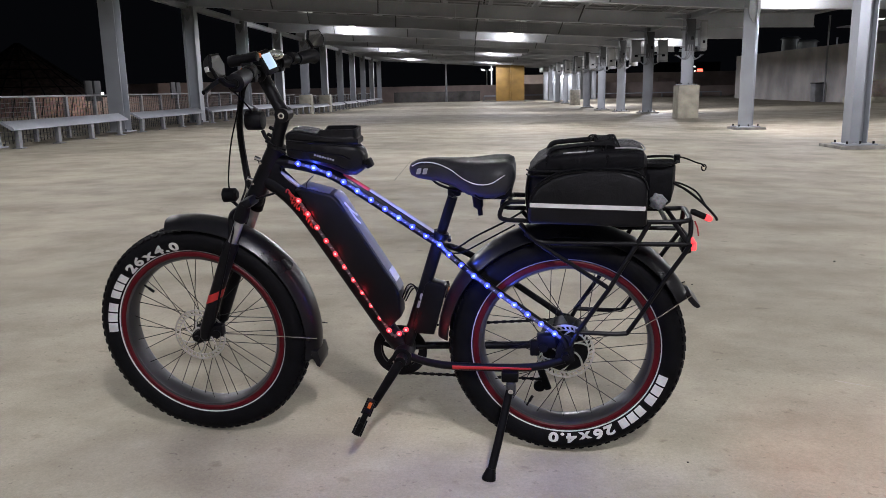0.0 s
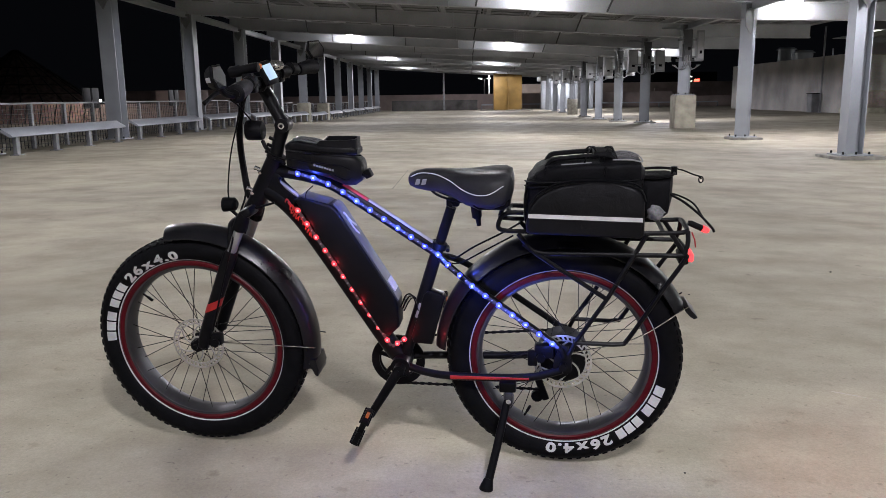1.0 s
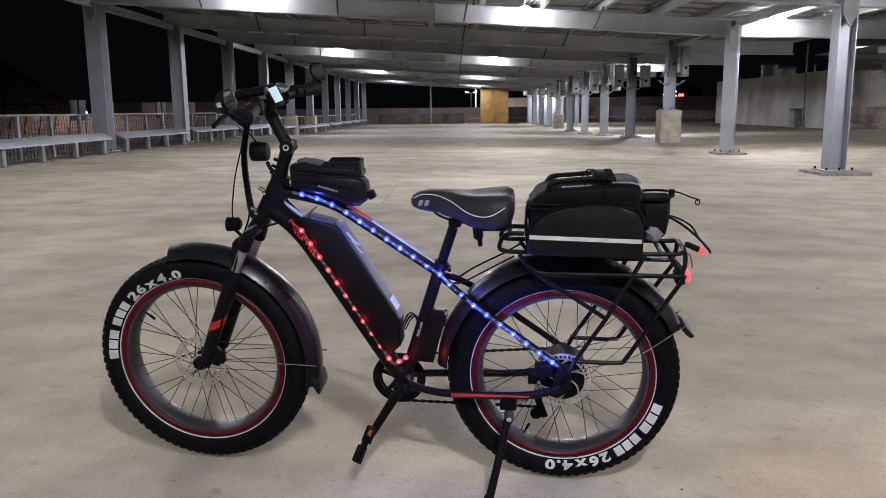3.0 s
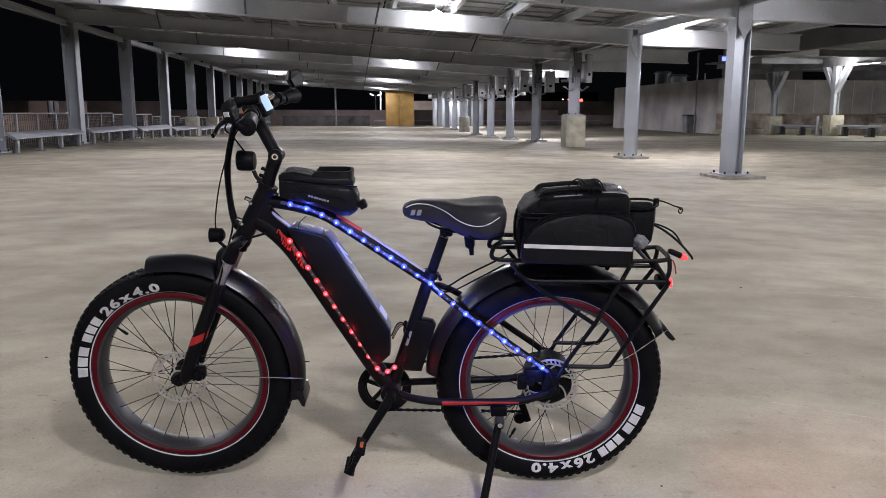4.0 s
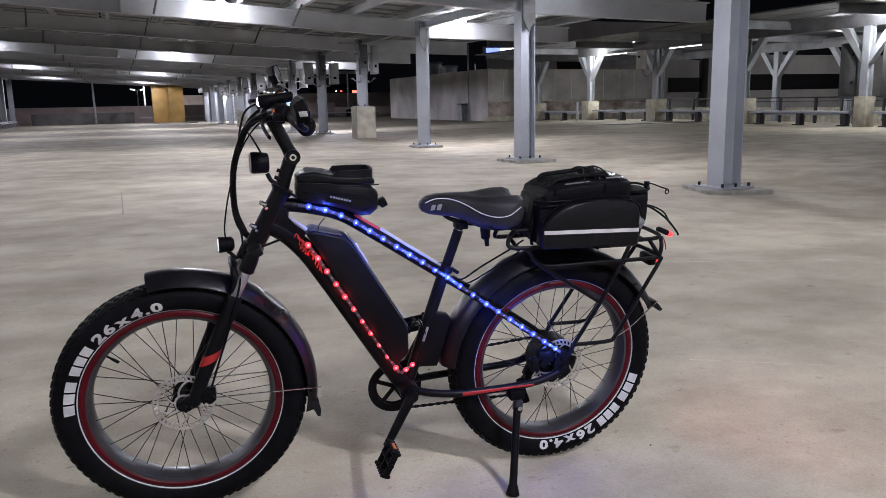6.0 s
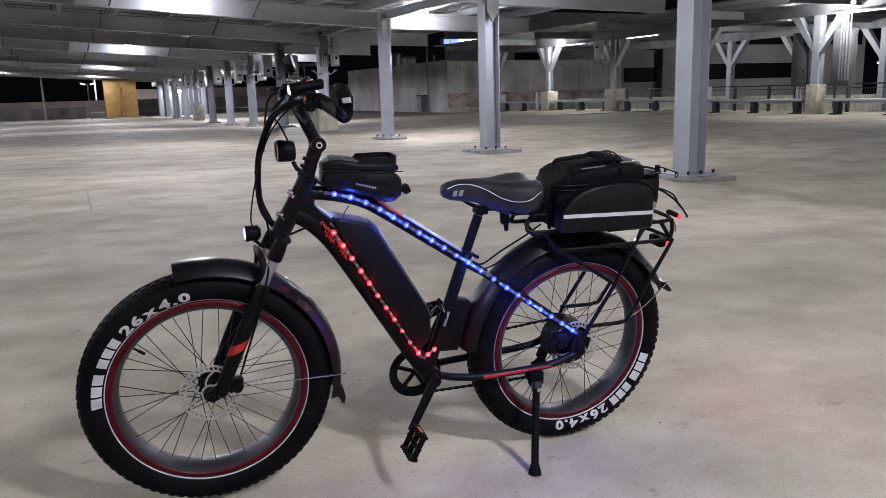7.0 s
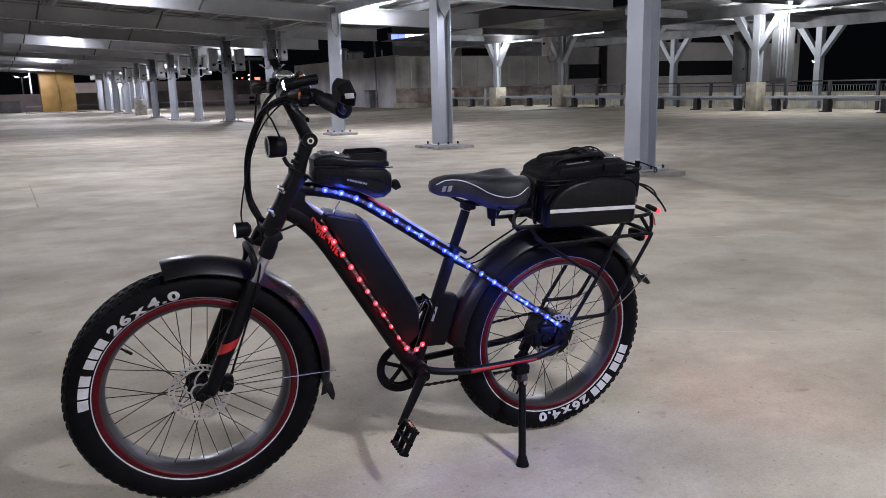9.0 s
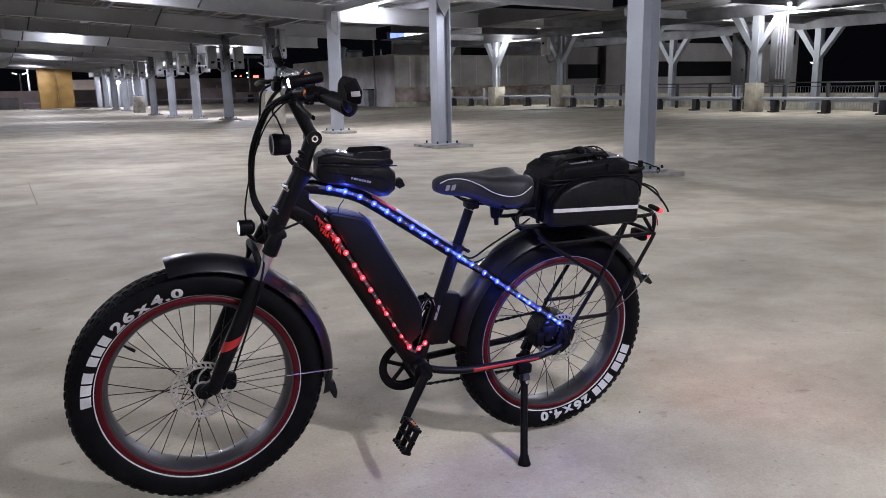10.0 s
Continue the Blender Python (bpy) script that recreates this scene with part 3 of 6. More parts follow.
def side_rail(y0, y1, x):
    yc = (y0 + y1) / 2
    z = floor_z(x, yc)
    t = thing("guard_rail", "galvanised steel car guard rail on stub posts", "guard rail", pose(x, yc, z), "guard rails")
    L = y1 - y0
    bm = bmesh.new()
    box(bm, (-0.05, 0, 0.62), (0.52, L, 0.11), 0.012)
    box(bm, (0.16, 0, 0.52), (0.08, L, 0.12), 0.008)
    part("rail", bm, STEEL, t)
    n = max(2, round(L / 2.1))
    for i in range(n):
        bm = bmesh.new()
        box(bm, (0.05, -L / 2 + 0.5 + i * (L - 1.0) / (n - 1), 0.275), (0.30, 0.26, 0.56), 0.01)
        box(bm, (-0.12, -L / 2 + 0.5 + i * (L - 1.0) / (n - 1), 0.03), (0.30, 0.34, 0.06), 0.008)
        part("post", bm, FENCE, t)


for a, b in zip(SIDE_ROWS, SIDE_ROWS[1:]):
    side_rail(a + 0.55, b - 0.55, SIDE_X + 0.1)
for i in range(-2, 6):
    edge_y = 5.0 + 6.77 * i
    t = thing("edge_fence", "dark steel railing with thin pickets along the deck edge", "fence", pose(SIDE_X + 2.4, edge_y, floor_z(SIDE_X + 2, edge_y)), "side railings")
    bm = bmesh.new()
    box(bm, (0, PITCH / 2, 1.28), (0.06, PITCH, 0.06), 0.005)
    box(bm, (0, PITCH / 2, 1.10), (0.03, PITCH, 0.03))
    part("top_rail", bm, FENCE, t)
    for j in range(3):
        bm = bmesh.new()
        box(bm, (0, j * PITCH / 3, 0.62), (0.12, 0.12, 1.3), 0.005)
        part("post", bm, FENCE, t)
    bm = bmesh.new()
    for j in range(48):
        box(bm, (0, j * PITCH / 48, 0.58), (0.010, 0.010, 1.0))
    tagged(part("picket_infill", bm, STEEL_DULL, t), kind="stuff")

# Pale wall added in place of the lit deck and rail beyond the fence.
wall_slab("wall_far_standin", "low pale wall standing in for the lit deck beyond the railing", (SIDE_X + 9.6, -12.0, -7.0), (SIDE_X + 9.9, 56.8, 0.45), PEDESTAL)

# block building with a parapet wall and plant on its roof
wall_slab("wall_block", "stained grey concrete side wall of the roof building", (26.4, 57.0, -0.7), (26.8, 81.0, 3.75), WALL_GREY)
wall_slab("wall_panels", "grey concrete panel wall with upright joints", (26.8, 57.0, -7.0), (43.4, 57.4, 3.62), WALL_GREY)
for i in range(11):
    wall_slab("trim_joint", "pale upright joint cover on the panel wall", (27.75 + 1.57 * i, 56.955, 1.22), (27.80 + 1.57 * i, 57.0, 3.58), JOINT, 0.0)
wall_slab("trim_ledge", "pale ledge under the wall panels", (26.35, 56.86, 1.13), (43.4, 57.0, 1.21), PEDESTAL)
wall_slab("wall_lower", "stained pinkish lower wall", (26.36, 56.90, -6.9), (43.4, 56.998, 1.13), WALL_STAIN)
wall_slab("trim_cap", "pale cap along the panel wall top", (26.4, 56.95, 3.62), (43.4, 57.45, 3.68), PEDESTAL)
wall_slab("trim_kerb", "pale concrete kerb at the wall foot", (26.0, 56.2, -0.9), (33.6, 56.9, 0.02), PEDESTAL)
wall_slab("wall_roof", "flat roof of the block building", (26.8, 57.4, 3.3), (43.4, 81, 3.5), WALL_GREY)
wall_slab("wall_facade", "large grey building facade beyond the deck", (44, 92.6, -7), (124, 93.4, 11.5), WALL_BACK)
wall_slab("wall_tower", "pale upright bay of the large building", (78.6, 91.6, -7), (81.4, 92.6, 11.0), WALL_BACK)
for x0, x1, z0, z1 in ((54, 60, 4.4, 6.2), (72.3, 78.2, 1.9, 3.95), (71.8, 78.0, 6.4, 7.1), (86.5, 112, 2.0, 4.35), (83, 123, 7.2, 9.6)):
    t = tagged(thing("window_band", "dark unlit window band in the far facade", "window", pose(x0, 92.55, z0), "far windows"), kind="structure")
    bm = bmesh.new()
    box(bm, ((x1 - x0) / 2, 0, (z1 - z0) / 2), (x1 - x0, 0.1, z1 - z0))
    part("pane", bm, FAR_GLASS, t)
    bm = bmesh.new()
    box(bm, ((x1 - x0) / 2, -0.02, -0.06), (x1 - x0 + 0.3, 0.3, 0.12))
    part("sill", bm, WALL_BACK, t)


def roof_vent(x, y, r, h):
    t = thing("roof_vent", "shiny metal ventilator on the block building roof", "ventilator", pose(x, y, 3.50), "roof vents")
    bm = bmesh.new()
    bmesh.ops.create_cone(bm, cap_ends=True, segments=20, radius1=r, radius2=r, depth=h, matrix=Matrix.Translation((0, 0, h / 2)))
    part("drum", bm, STEEL, t)
    bm = bmesh.new()
    bmesh.ops.create_cone(bm, cap_ends=True, segments=20, radius1=r * 1.25, radius2=r * 0.9, depth=0.2, matrix=Matrix.Translation((0, 0, h + 0.1)))
    part("cap", bm, STEEL, t)


roof_vent(30.0, 77.0, 0.75, 1.6)
roof_vent(30.0, 73.0, 0.75, 1.1)
for y in (59.6, 65.8, 67.0):
    wall_slab("trim_roof_post", "thin rail post on the block roof", (26.5, y, 3.75), (26.58, y + 0.08, 4.25), STEEL, 0.0)


def lobby():
    """Lit stair lobby behind the columns."""
    y, z = 92.0, floor_z(9, 92)
    t = thing("stair_lobby", "lit white stair lobby with upright bays", "lobby", pose(11.05, y, z))
    bm = bmesh.new()
    box(bm, (0, 0, 3.45), (6.2, 5.0, 0.55), 0.03)
    part("roof", bm, STEEL_DULL, t)
    for i in range(7):
        bm = bmesh.new()
        box(bm, (-2.7 + i * 0.9, -1.5, 1.6), (0.5, 0.15, 3.2), 0.01)
        part("bay_panel", bm, STEEL, t)
    bm = bmesh.new()
    box(bm, (0, 0.2, 1.6), (5.7, 0.2, 3.2), 0.01)
    part("rear_wall", bm, CABINET, t)
    bm = bmesh.new()
    box(bm, (-0.8, -1.75, 2.55), (0.4, 0.3, 0.25), 0.02)
    part("lamp", bm, LAMP_SMALL, t)
    ld = bpy.data.lights.new("lobby_light", "POINT")
    ld.energy, ld.shadow_soft_size = 60.0, 0.15
    lo = new("lobby_light", ld)
    lo.location = (10.8, y - 2.4, z + 2.3)


lobby()


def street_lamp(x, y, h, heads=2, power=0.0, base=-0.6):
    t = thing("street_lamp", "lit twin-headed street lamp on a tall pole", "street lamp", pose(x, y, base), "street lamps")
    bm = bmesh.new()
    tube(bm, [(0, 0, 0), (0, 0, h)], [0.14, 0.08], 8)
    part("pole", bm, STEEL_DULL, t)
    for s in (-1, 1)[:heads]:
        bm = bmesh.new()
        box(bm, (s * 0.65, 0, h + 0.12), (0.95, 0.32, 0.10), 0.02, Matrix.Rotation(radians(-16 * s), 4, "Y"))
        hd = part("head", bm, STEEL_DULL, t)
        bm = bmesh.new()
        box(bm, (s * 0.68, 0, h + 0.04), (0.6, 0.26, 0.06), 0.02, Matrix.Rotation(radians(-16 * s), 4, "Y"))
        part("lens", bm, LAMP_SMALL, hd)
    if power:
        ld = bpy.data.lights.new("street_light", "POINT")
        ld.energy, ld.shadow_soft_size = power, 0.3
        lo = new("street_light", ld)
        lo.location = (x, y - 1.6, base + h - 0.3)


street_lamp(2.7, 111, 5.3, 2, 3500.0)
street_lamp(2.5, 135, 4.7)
# Added lamp behind the side canopy; no such lamp is known there.
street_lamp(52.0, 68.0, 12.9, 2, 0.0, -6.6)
# Lamp added to brighten the grey facade, in place of a far lit kiosk.
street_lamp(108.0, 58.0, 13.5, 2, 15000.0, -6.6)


def roof_mast():
    """Mast with a wide flat lamp head and a dark foot, by the stepped parapet."""
    t = thing("lamp_mast", "grey lamp mast with a wide flat head and dark foot", "mast", pose(26.6, 98.2, -0.5))
    bm = bmesh.new()
    tube(bm, [(0, 0, 0), (0, 0, 5.5)], [0.11, 0.09], 8)
    part("pole", bm, STEEL_DULL, t)
    bm = bmesh.new()
    box(bm, (0.1, 0, 5.65), (3.1, 0.5, 0.32), 0.03)
    part("head", bm, STEEL_DULL, t)
    bm = bmesh.new()
    tube(bm, [(0, 0, 0), (0, 0, 1.05), (0, 0, 1.1)], [0.36, 0.33, 0.25], 12)
    part("foot", bm, BOLT, t, "dark drum foot")


roof_mast()


def wall_bin():
    t = thing("refuse_bin", "dark square refuse bin against the side wall", "bin", pose(25.95, 61.0, floor_z(25.95, 61.0)))
    bm = bmesh.new()
    prism(bm, [(-0.26, 0.0), (0.26, 0.0), (0.33, 1.35), (-0.33, 1.35)], -0.42, 0.42, 0.03, axis="Y")
    part("body", bm, STEEL_DULL, t)
    bm = bmesh.new()
    box(bm, (0, 0, 1.39), (0.72, 0.92, 0.08), 0.03)
    part("lid", bm, BOLT, t)
    t = thing("roof_post", "thin steel post rising beside the side wall", "post", pose(26.1, 60.1, floor_z(26.1, 60.1)))
    bm = bmesh.new()
    tube(bm, [(0, 0, 0), (0, 0, 6.2)], 0.07, 8)
    part("pole", bm, STEEL_DULL, t)
    bm = bmesh.new()
    box(bm, (0, 0, 0.02), (0.3, 0.3, 0.04), 0.005)
    part("foot_plate", bm, STEEL, t)


wall_bin()


def far_tower():
    """Dark building far off with a few lit panes."""
    t = thing("far_building", "dark distant building with a few lit windows", "building", pose(48.5, 180, -6.5))
    bm = bmesh.new()
    box(bm, (0, 2, 6.2), (14, 3.5, 12.4), 0.1)
    part("wall", bm, DARK, t)
    for x, z, mat in ((-1.5, 10.7, LAMP_SIGN), (1.25, 11.4, LAMP_SIGN), (1.3, 10.4, LAMP_SIGN), (1.3, 9.65, LAMP_SIGN), (-0.3, 10.7, LAMP_RED)):
        bm = bmesh.new()
        box(bm, (x, 0.2, z), (0.32, 0.1, 0.26), 0.01)
        part("window", bm, mat, t)


far_tower()
street_lamp(-3.0, 92.0, 5.2, 1)
street_lamp(76.0, 55.0, 9.4, 1, 0.0, -6.6)
t = thing("warning_light", "small red light on a far mast", "lamp", pose(33.9, 120, 3.1))
bm = bmesh.new()
box(bm, (0, 0, 0), (0.8, 0.2, 0.4), 0.05)
part("lens", bm, LAMP_RED, t)
bm = bmesh.new()
cyl(bm, (0, 0.2, -3.7), (0, 0.2, 0), 0.06, 8)
part("mast", bm, STEEL_DULL, t)


def lit_sign():
    """Lit fascia on the facade: a blue length, then white panes."""
    t = thing("lit_sign", "lit blue and white fascia sign on the far facade", "sign", pose(43.2, 92, 7.2))
    bm = bmesh.new()
    box(bm, (3.5, 0.35, 0.35), (7.4, 0.5, 1.0), 0.05)
    part("fascia", bm, WALL_BACK, t)
    for i in range(7):
        bm = bmesh.new()
        box(bm, (0.5 + i, 0.06, 0.35), (0.9, 0.12, 0.62), 0.02)
        part("pane", bm, LAMP_BLUE if i < 2 else LAMP_SIGN, t)
    bm = bmesh.new()
    for x in (0.6, 6.4):
        box(bm, (x, 0.4, -7.0), (0.25, 0.25, 13.8))
    part("support", bm, STEEL_DULL, t)


lit_sign()


def skylight():
    """Dim pyramid skylight on the roof next door: ribs over dark glass."""
    x, y, z, r, h = -45.0, 78.0, -0.5, 9.5, 6.8
    t = thing("pyramid_skylight", "dim ribbed pyramid skylight on the roof next door", "skylight", pose(x, y, z))
    bm = bmesh.new()
    bmesh.ops.create_cone(bm, cap_ends=True, segments=8, radius1=r, radius2=0.2, depth=h, matrix=Matrix.Translation((0, 0, h / 2)))
    part("glass", bm, PYRAMID, t)
    for i in range(24):
        a = 2 * math.pi * i / 24
        bm = bmesh.new()
        tube(bm, [(r * math.cos(a), r * math.sin(a), 0.05), (0.2 * math.cos(a), 0.2 * math.sin(a), h + 0.05)], 0.06, 5)
        part("rib", bm, BOLT, t)
    for j in range(1, 8):
        bm = bmesh.new()
        rr = r * (1 - j / 8) + 0.08
        tube(bm, [(rr * math.cos(2 * math.pi * i / 24), rr * math.sin(2 * math.pi * i / 24), h * j / 8) for i in range(24)], 0.05, 5, closed=True)
        part("ring", bm, BOLT, t)


skylight()


def switch_cabinets():
    """Tall grey cabinets each side of a post, with a bundle of upright conduits."""
    for dy in (-1.15, 0.95):
        t = thing("switch_cabinet", "tall grey steel switch cabinet on the guard line", "cabinet", pose(SIDE_X + 0.2, 25.1 + dy, 1.0), "switch cabinets")
        bm = bmesh.new()
        box(bm, (0, 0, 1.25), (0.45, 0.85, 2.3), 0.02)
        part("body", bm, CABINET_GREY, t)
        bm = bmesh.new()
        box(bm, (-0.235, 0, 1.25), (0.03, 0.72, 2.1), 0.01)
        d = part("door", bm, CABINET_GREY, t)
        for z in (0.7, 1.9):
            bm = bmesh.new()
            box(bm, (-0.26, -0.26, z), (0.03, 0.10, 0.12), 0.005)
            part("latch", bm, BOLT, d)
        bm = bmesh.new()
        box(bm, (0.02, 0, 0.05), (0.40, 0.80, 0.10))
        box(bm, (0.0, 0.36, -0.45), (0.08, 0.08, 1.0))
        box(bm, (0.0, -0.36, -0.45), (0.08, 0.08, 1.0))
        part("stand", bm, CABINET_GREY, t)
    t = thing("conduit_bundle", "bundle of upright white conduits beside the cabinets", "conduits", pose(SIDE_X - 0.1, 23.5, 0.0))
    for i in range(4):
        bm = bmesh.new()
        tube(bm, [(0, 0.14 * i, 1.25), (0, 0.14 * i, 4.1)], 0.036, 8)
        part("conduit", bm, STEEL_DULL, t)
    t = thing("inverter_box", "white inverter box with looped cables on a post", "inverter", pose(SIDE_X - 0.42, 40.3, 2.95))
    bm = bmesh.new()
    box(bm, (0, 0, 0.55), (0.3, 0.62, 1.10), 0.02)
    part("body", bm, JOINT, t)
    bm = bmesh.new()
    box(bm, (-0.16, 0.05, 0.72), (0.02, 0.2, 0.12))
    part("screen", bm, DARK, t)
    for i in range(3):
        bm = bmesh.new()
        tube(bm, curve_pts([(0, -0.1 * i, 0.0), (-0.05, -0.4, -0.35 - 0.05 * i), (0, -1.0, -0.25), (0.1, -1.15 - 0.06 * i, 0.5), (0.1, -1.1, 1.2)], 5), 0.03, 7)
        part("cable", bm, STEEL_DULL, t)
    t = thing("bollard", "slim white steel bollard by the guard rail", "bollard", pose(SIDE_X - 0.7, 46.9, floor_z(SIDE_X, 47)))
    bm = bmesh.new()
    tube(bm, [(0, 0, 0), (0, 0, 1.2), (0, 0, 1.24)], [0.09, 0.09, 0.05], 12)
    part("shaft", bm, WHITE, t)


switch_cabinets()
for y in (24.2, 31.0):
    t = thing("fence_board", "dark upright board on the fence posts", "board", pose(LEFT_X - 0.95, y, 0.0), "fence boards")
    for i in range(2):
        bm = bmesh.new()
        box(bm, (0, 0.55 * i, 1.30), (0.06, 0.42, 0.62), 0.01)
        part("panel", bm, FENCE, t)
    bm = bmesh.new()
    box(bm, (0, 0.27, 0.6), (0.07, 0.07, 1.3))
    part("post", bm, FENCE, t)
wall_slab("trim_joint_strip", "narrow steel expansion joint strip across the deck", (3.0, 35.6, floor_z(8, 35.6) - 0.05), (30.0, 35.78, floor_z(8, 35.6) + 0.012), STEEL_DULL, 0.0)
for j, (x0, y0, x1, y1, w) in enumerate(((1.45, 3.50, 2.35, 2.95, 0.006), (2.70, 5.72, 4.45, 5.15, 0.009), (-1.04, 10.7, -1.04, 13.4, 0.014), (5.2, 7.6, 9.5, 6.9, 0.012))):
    bm = bmesh.new()
    n = 14
    rng = random.Random(j)
    for i in range(n):
        a, b = i / n, (i + 0.97) / n
        p, q = [Vector((x0 + (x1 - x0) * u, y0 + (y1 - y0) * u, 0)) for u in (a, b)]
        side = (q - p).cross(Vector((0, 0, 1))).normalized() * w * rng.uniform(0.35, 0.7)
        vs = [bm.verts.new((v.x, v.y, floor_z(v.x, v.y) + 0.0045)) for v in (p - side, p + side, q + side, q - side)]
        bm.faces.new(vs)
    tagged(part("trim_crack_seal", bm, CRACK_DARK if j == 2 else CRACK), "thin worn sealant line in the concrete deck", "crack seal", kind="structure")
wall_slab("wall_roof_edge", "pinkish roof edge next door behind the fence", (-70, 60.2, -1.0), (-16, 61, 1.0), WALL_PINK)
wall_slab("wall_roof_edge_low", "dim pink roof upstand next door", (-40, 90, -1.0), (-22, 91, 2.4), WALL_PINK)



def next_roof():
    """Raked cladding of the roof next door, with dark ribs, and the small wall lamp that lights it."""
    t = thing("roof_cladding", "pinkish ribbed roof cladding next door lit by a lamp", "roof", pose(-36.0, 59.6, -0.9))
    bm = bmesh.new()
    prism(bm, [(0.0, 0.0), (0.0, 0.05), (0.35, 2.0), (0.38, 2.0), (0.38, 0.0)], -34.0, 6.6, axis="X")
    part("sheet", bm, ROOF_TILE, t)
    for i in range(26):
        bm = bmesh.new()
        x = 6.3 - i * 1.15
        tube(bm, [(x, -0.02, 0.1), (x + 0.25, 0.32, 1.96)], 0.045, 5)
        part("rib", bm, BOLT, t)
    t = thing("wall_lamp", "small lit wall lamp on a post by the roof next door", "lamp", pose(-27.0, 57.0, -0.6))
    bm = bmesh.new()
    tube(bm, [(0, 0, 0), (0, 0, 1.8)], 0.05, 8)
    part("post", bm, BOLT, t)
    bm = bmesh.new()
    box(bm, (0, 0, 1.88), (0.30, 0.22, 0.16), 0.03)
    part("lens", bm, LAMP_SMALL, t)
    ld = bpy.data.lights.new("wall_light", "POINT")
    ld.energy, ld.color, ld.shadow_soft_size = 450.0, (1.0, 0.86, 0.80), 0.1
    lo = new("wall_light", ld)
    lo.location = (-27.6, 56.6, 1.9)


next_roof()
wall_slab("wall_plant_room", "dim pink plant room on the roof next door", (-26.4, 66, -1.0), (-22.6, 68, 2.05), WALL_PINK)


def pebble(x, y, r):
    t = thing("pebble", "small dark pebble on the concrete deck", "pebble", pose(x, y, floor_z(x, y)), "pebbles")
    bm = bmesh.new()
    bmesh.ops.create_icosphere(bm, subdivisions=2, radius=r)
    rng = random.Random(int(x * 100))
    for v in bm.verts:
        v.co = Vector((v.co.x * 1.3, v.co.y, v.co.z * 0.6 + r * 0.45)) * rng.uniform(0.85, 1.1)
    part("stone", bm, PLINTH_DARK, t)


for x, y, r in ((0.669, 2.776, 0.0035), (2.51, 5.86, 0.007), (1.33, 5.13, 0.0045), (0.24, 3.88, 0.004), (-1.9, 4.4, 0.005)):
    pebble(x, y, r)
# ---- the bicycle: x forward, y to its left side, z up in its own leaning frame ----
BLACK = shader("frame_black", (0.0030, 0.0030, 0.0037), 0.40, 0, 0.2, 9, 160, 0.06, 0.08, coat=0.03, spec=0.09)
MATT = shader("matt_black", (0.0032, 0.0032, 0.0037), 0.50, 0, 0.25, 14, 220, 0.2, spec=0.06)
RUBBER = shader("tyre_rubber", (0.0030, 0.0030, 0.0037), 0.60, 0, 0.25, 18, 260, 0.3, spec=0.055)
FENDER = shader("fender_plastic", (0.0042, 0.0042, 0.0052), 0.30, 0, 0.2, 7, 90, 0.1, 0.1, spec=0.18)
CHROME = shader("chrome", (0.62, 0.62, 0.63), 0.16, 1.0, 0.08, 20, 120, 0.05)
RIM = shader("rim_alloy", (0.052, 0.052, 0.056), 0.42, 0.75, 0.12, 9, 150, 0.1)
ALU = shader("brushed_aluminium", (0.34, 0.34, 0.35), 0.42, 0.9, 0.1, 12, 150, 0.1)
ROTOR = shader("brake_disc_steel", (0.50, 0.49, 0.46), 0.38, 0.9, 0.12, 30, 200, 0.1)
SPOKE = shader("spoke_black", (0.012, 0.012, 0.012), 0.4, 0.5, 0.1)
RED = shader("red_paint", (0.050, 0.0025, 0.005), 0.45, 0, 0.12, 12, 80, 0.05, spec=0.12)
RED_BRIGHT = shader("red_decal", (0.27, 0.014, 0.013), 0.45, 0, 0.1, 20)
SILVER = shader("silver_decal", (0.27, 0.27, 0.29), 0.35, 0.4, 0.1, 20)
LETTER = shader("white_lettering", (0.38, 0.38, 0.375), 0.6, 0, 0.12, 25, 120, 0.1)
FABRIC = shader("bag_fabric", (0.0032, 0.0032, 0.0040), 0.62, 0, 0.3, 30, 420, 0.5, spec=0.07, wrinkle=0.5)
FABRIC_SMOOTH = shader("bag_coated_fabric", (0.0032, 0.0032, 0.0042), 0.42, 0, 0.25, 12, 300, 0.25, spec=0.14, wrinkle=0.3)
REFLECT = shader("grey_reflective_tape", (0.44, 0.43, 0.44), 0.45, 0.1, 0.1, 30, 200, 0.1)
SADDLE = shader("saddle_vinyl", (0.014, 0.014, 0.016), 0.5, 0, 0.2, 16, 240, 0.3, spec=0.2)
SADDLE_MARK = shader("grey_saddle_print", (0.17, 0.17, 0.175), 0.5, 0, 0.1, 30)
PIPING = shader("light_piping", (0.42, 0.42, 0.43), 0.5, 0, 0.1, 30)
BATTERY = shader("battery_case", (0.0032, 0.0032, 0.0040), 0.42, 0, 0.2, 8, 240, 0.12, spec=0.09)
GREYTOP = shader("battery_top_grey", (0.055, 0.055, 0.057), 0.45, 0.2, 0.1, 10, 160, 0.1)
FLUFF = shader("grey_fluff", (0.13, 0.13, 0.135), 0.95, 0, 0.3, 60, 300, 0.8)
ORANGE = shader("amber_reflector", (0.42, 0.10, 0.02), 0.3, 0, 0.1, 30)
SHEEN = shader("clear_phone_window", (0.10, 0.10, 0.11), 0.12, 0.25, 0.2, 25, 40, 0.5, 0.06, spec=0.8, wrinkle=0.5)
MIRROR = shader("mirror_glass", (0.75, 0.75, 0.77), 0.03, 1.0, 0.01, 10, 10, 0.0, 0.0)
# Coloured lens tones double as the halo of light round each LED die.
LED_BLUE_HALO = glow("led_blue_halo", (0.010, 0.022, 1.0), 5.0)
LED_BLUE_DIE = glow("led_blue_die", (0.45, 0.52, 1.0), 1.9)
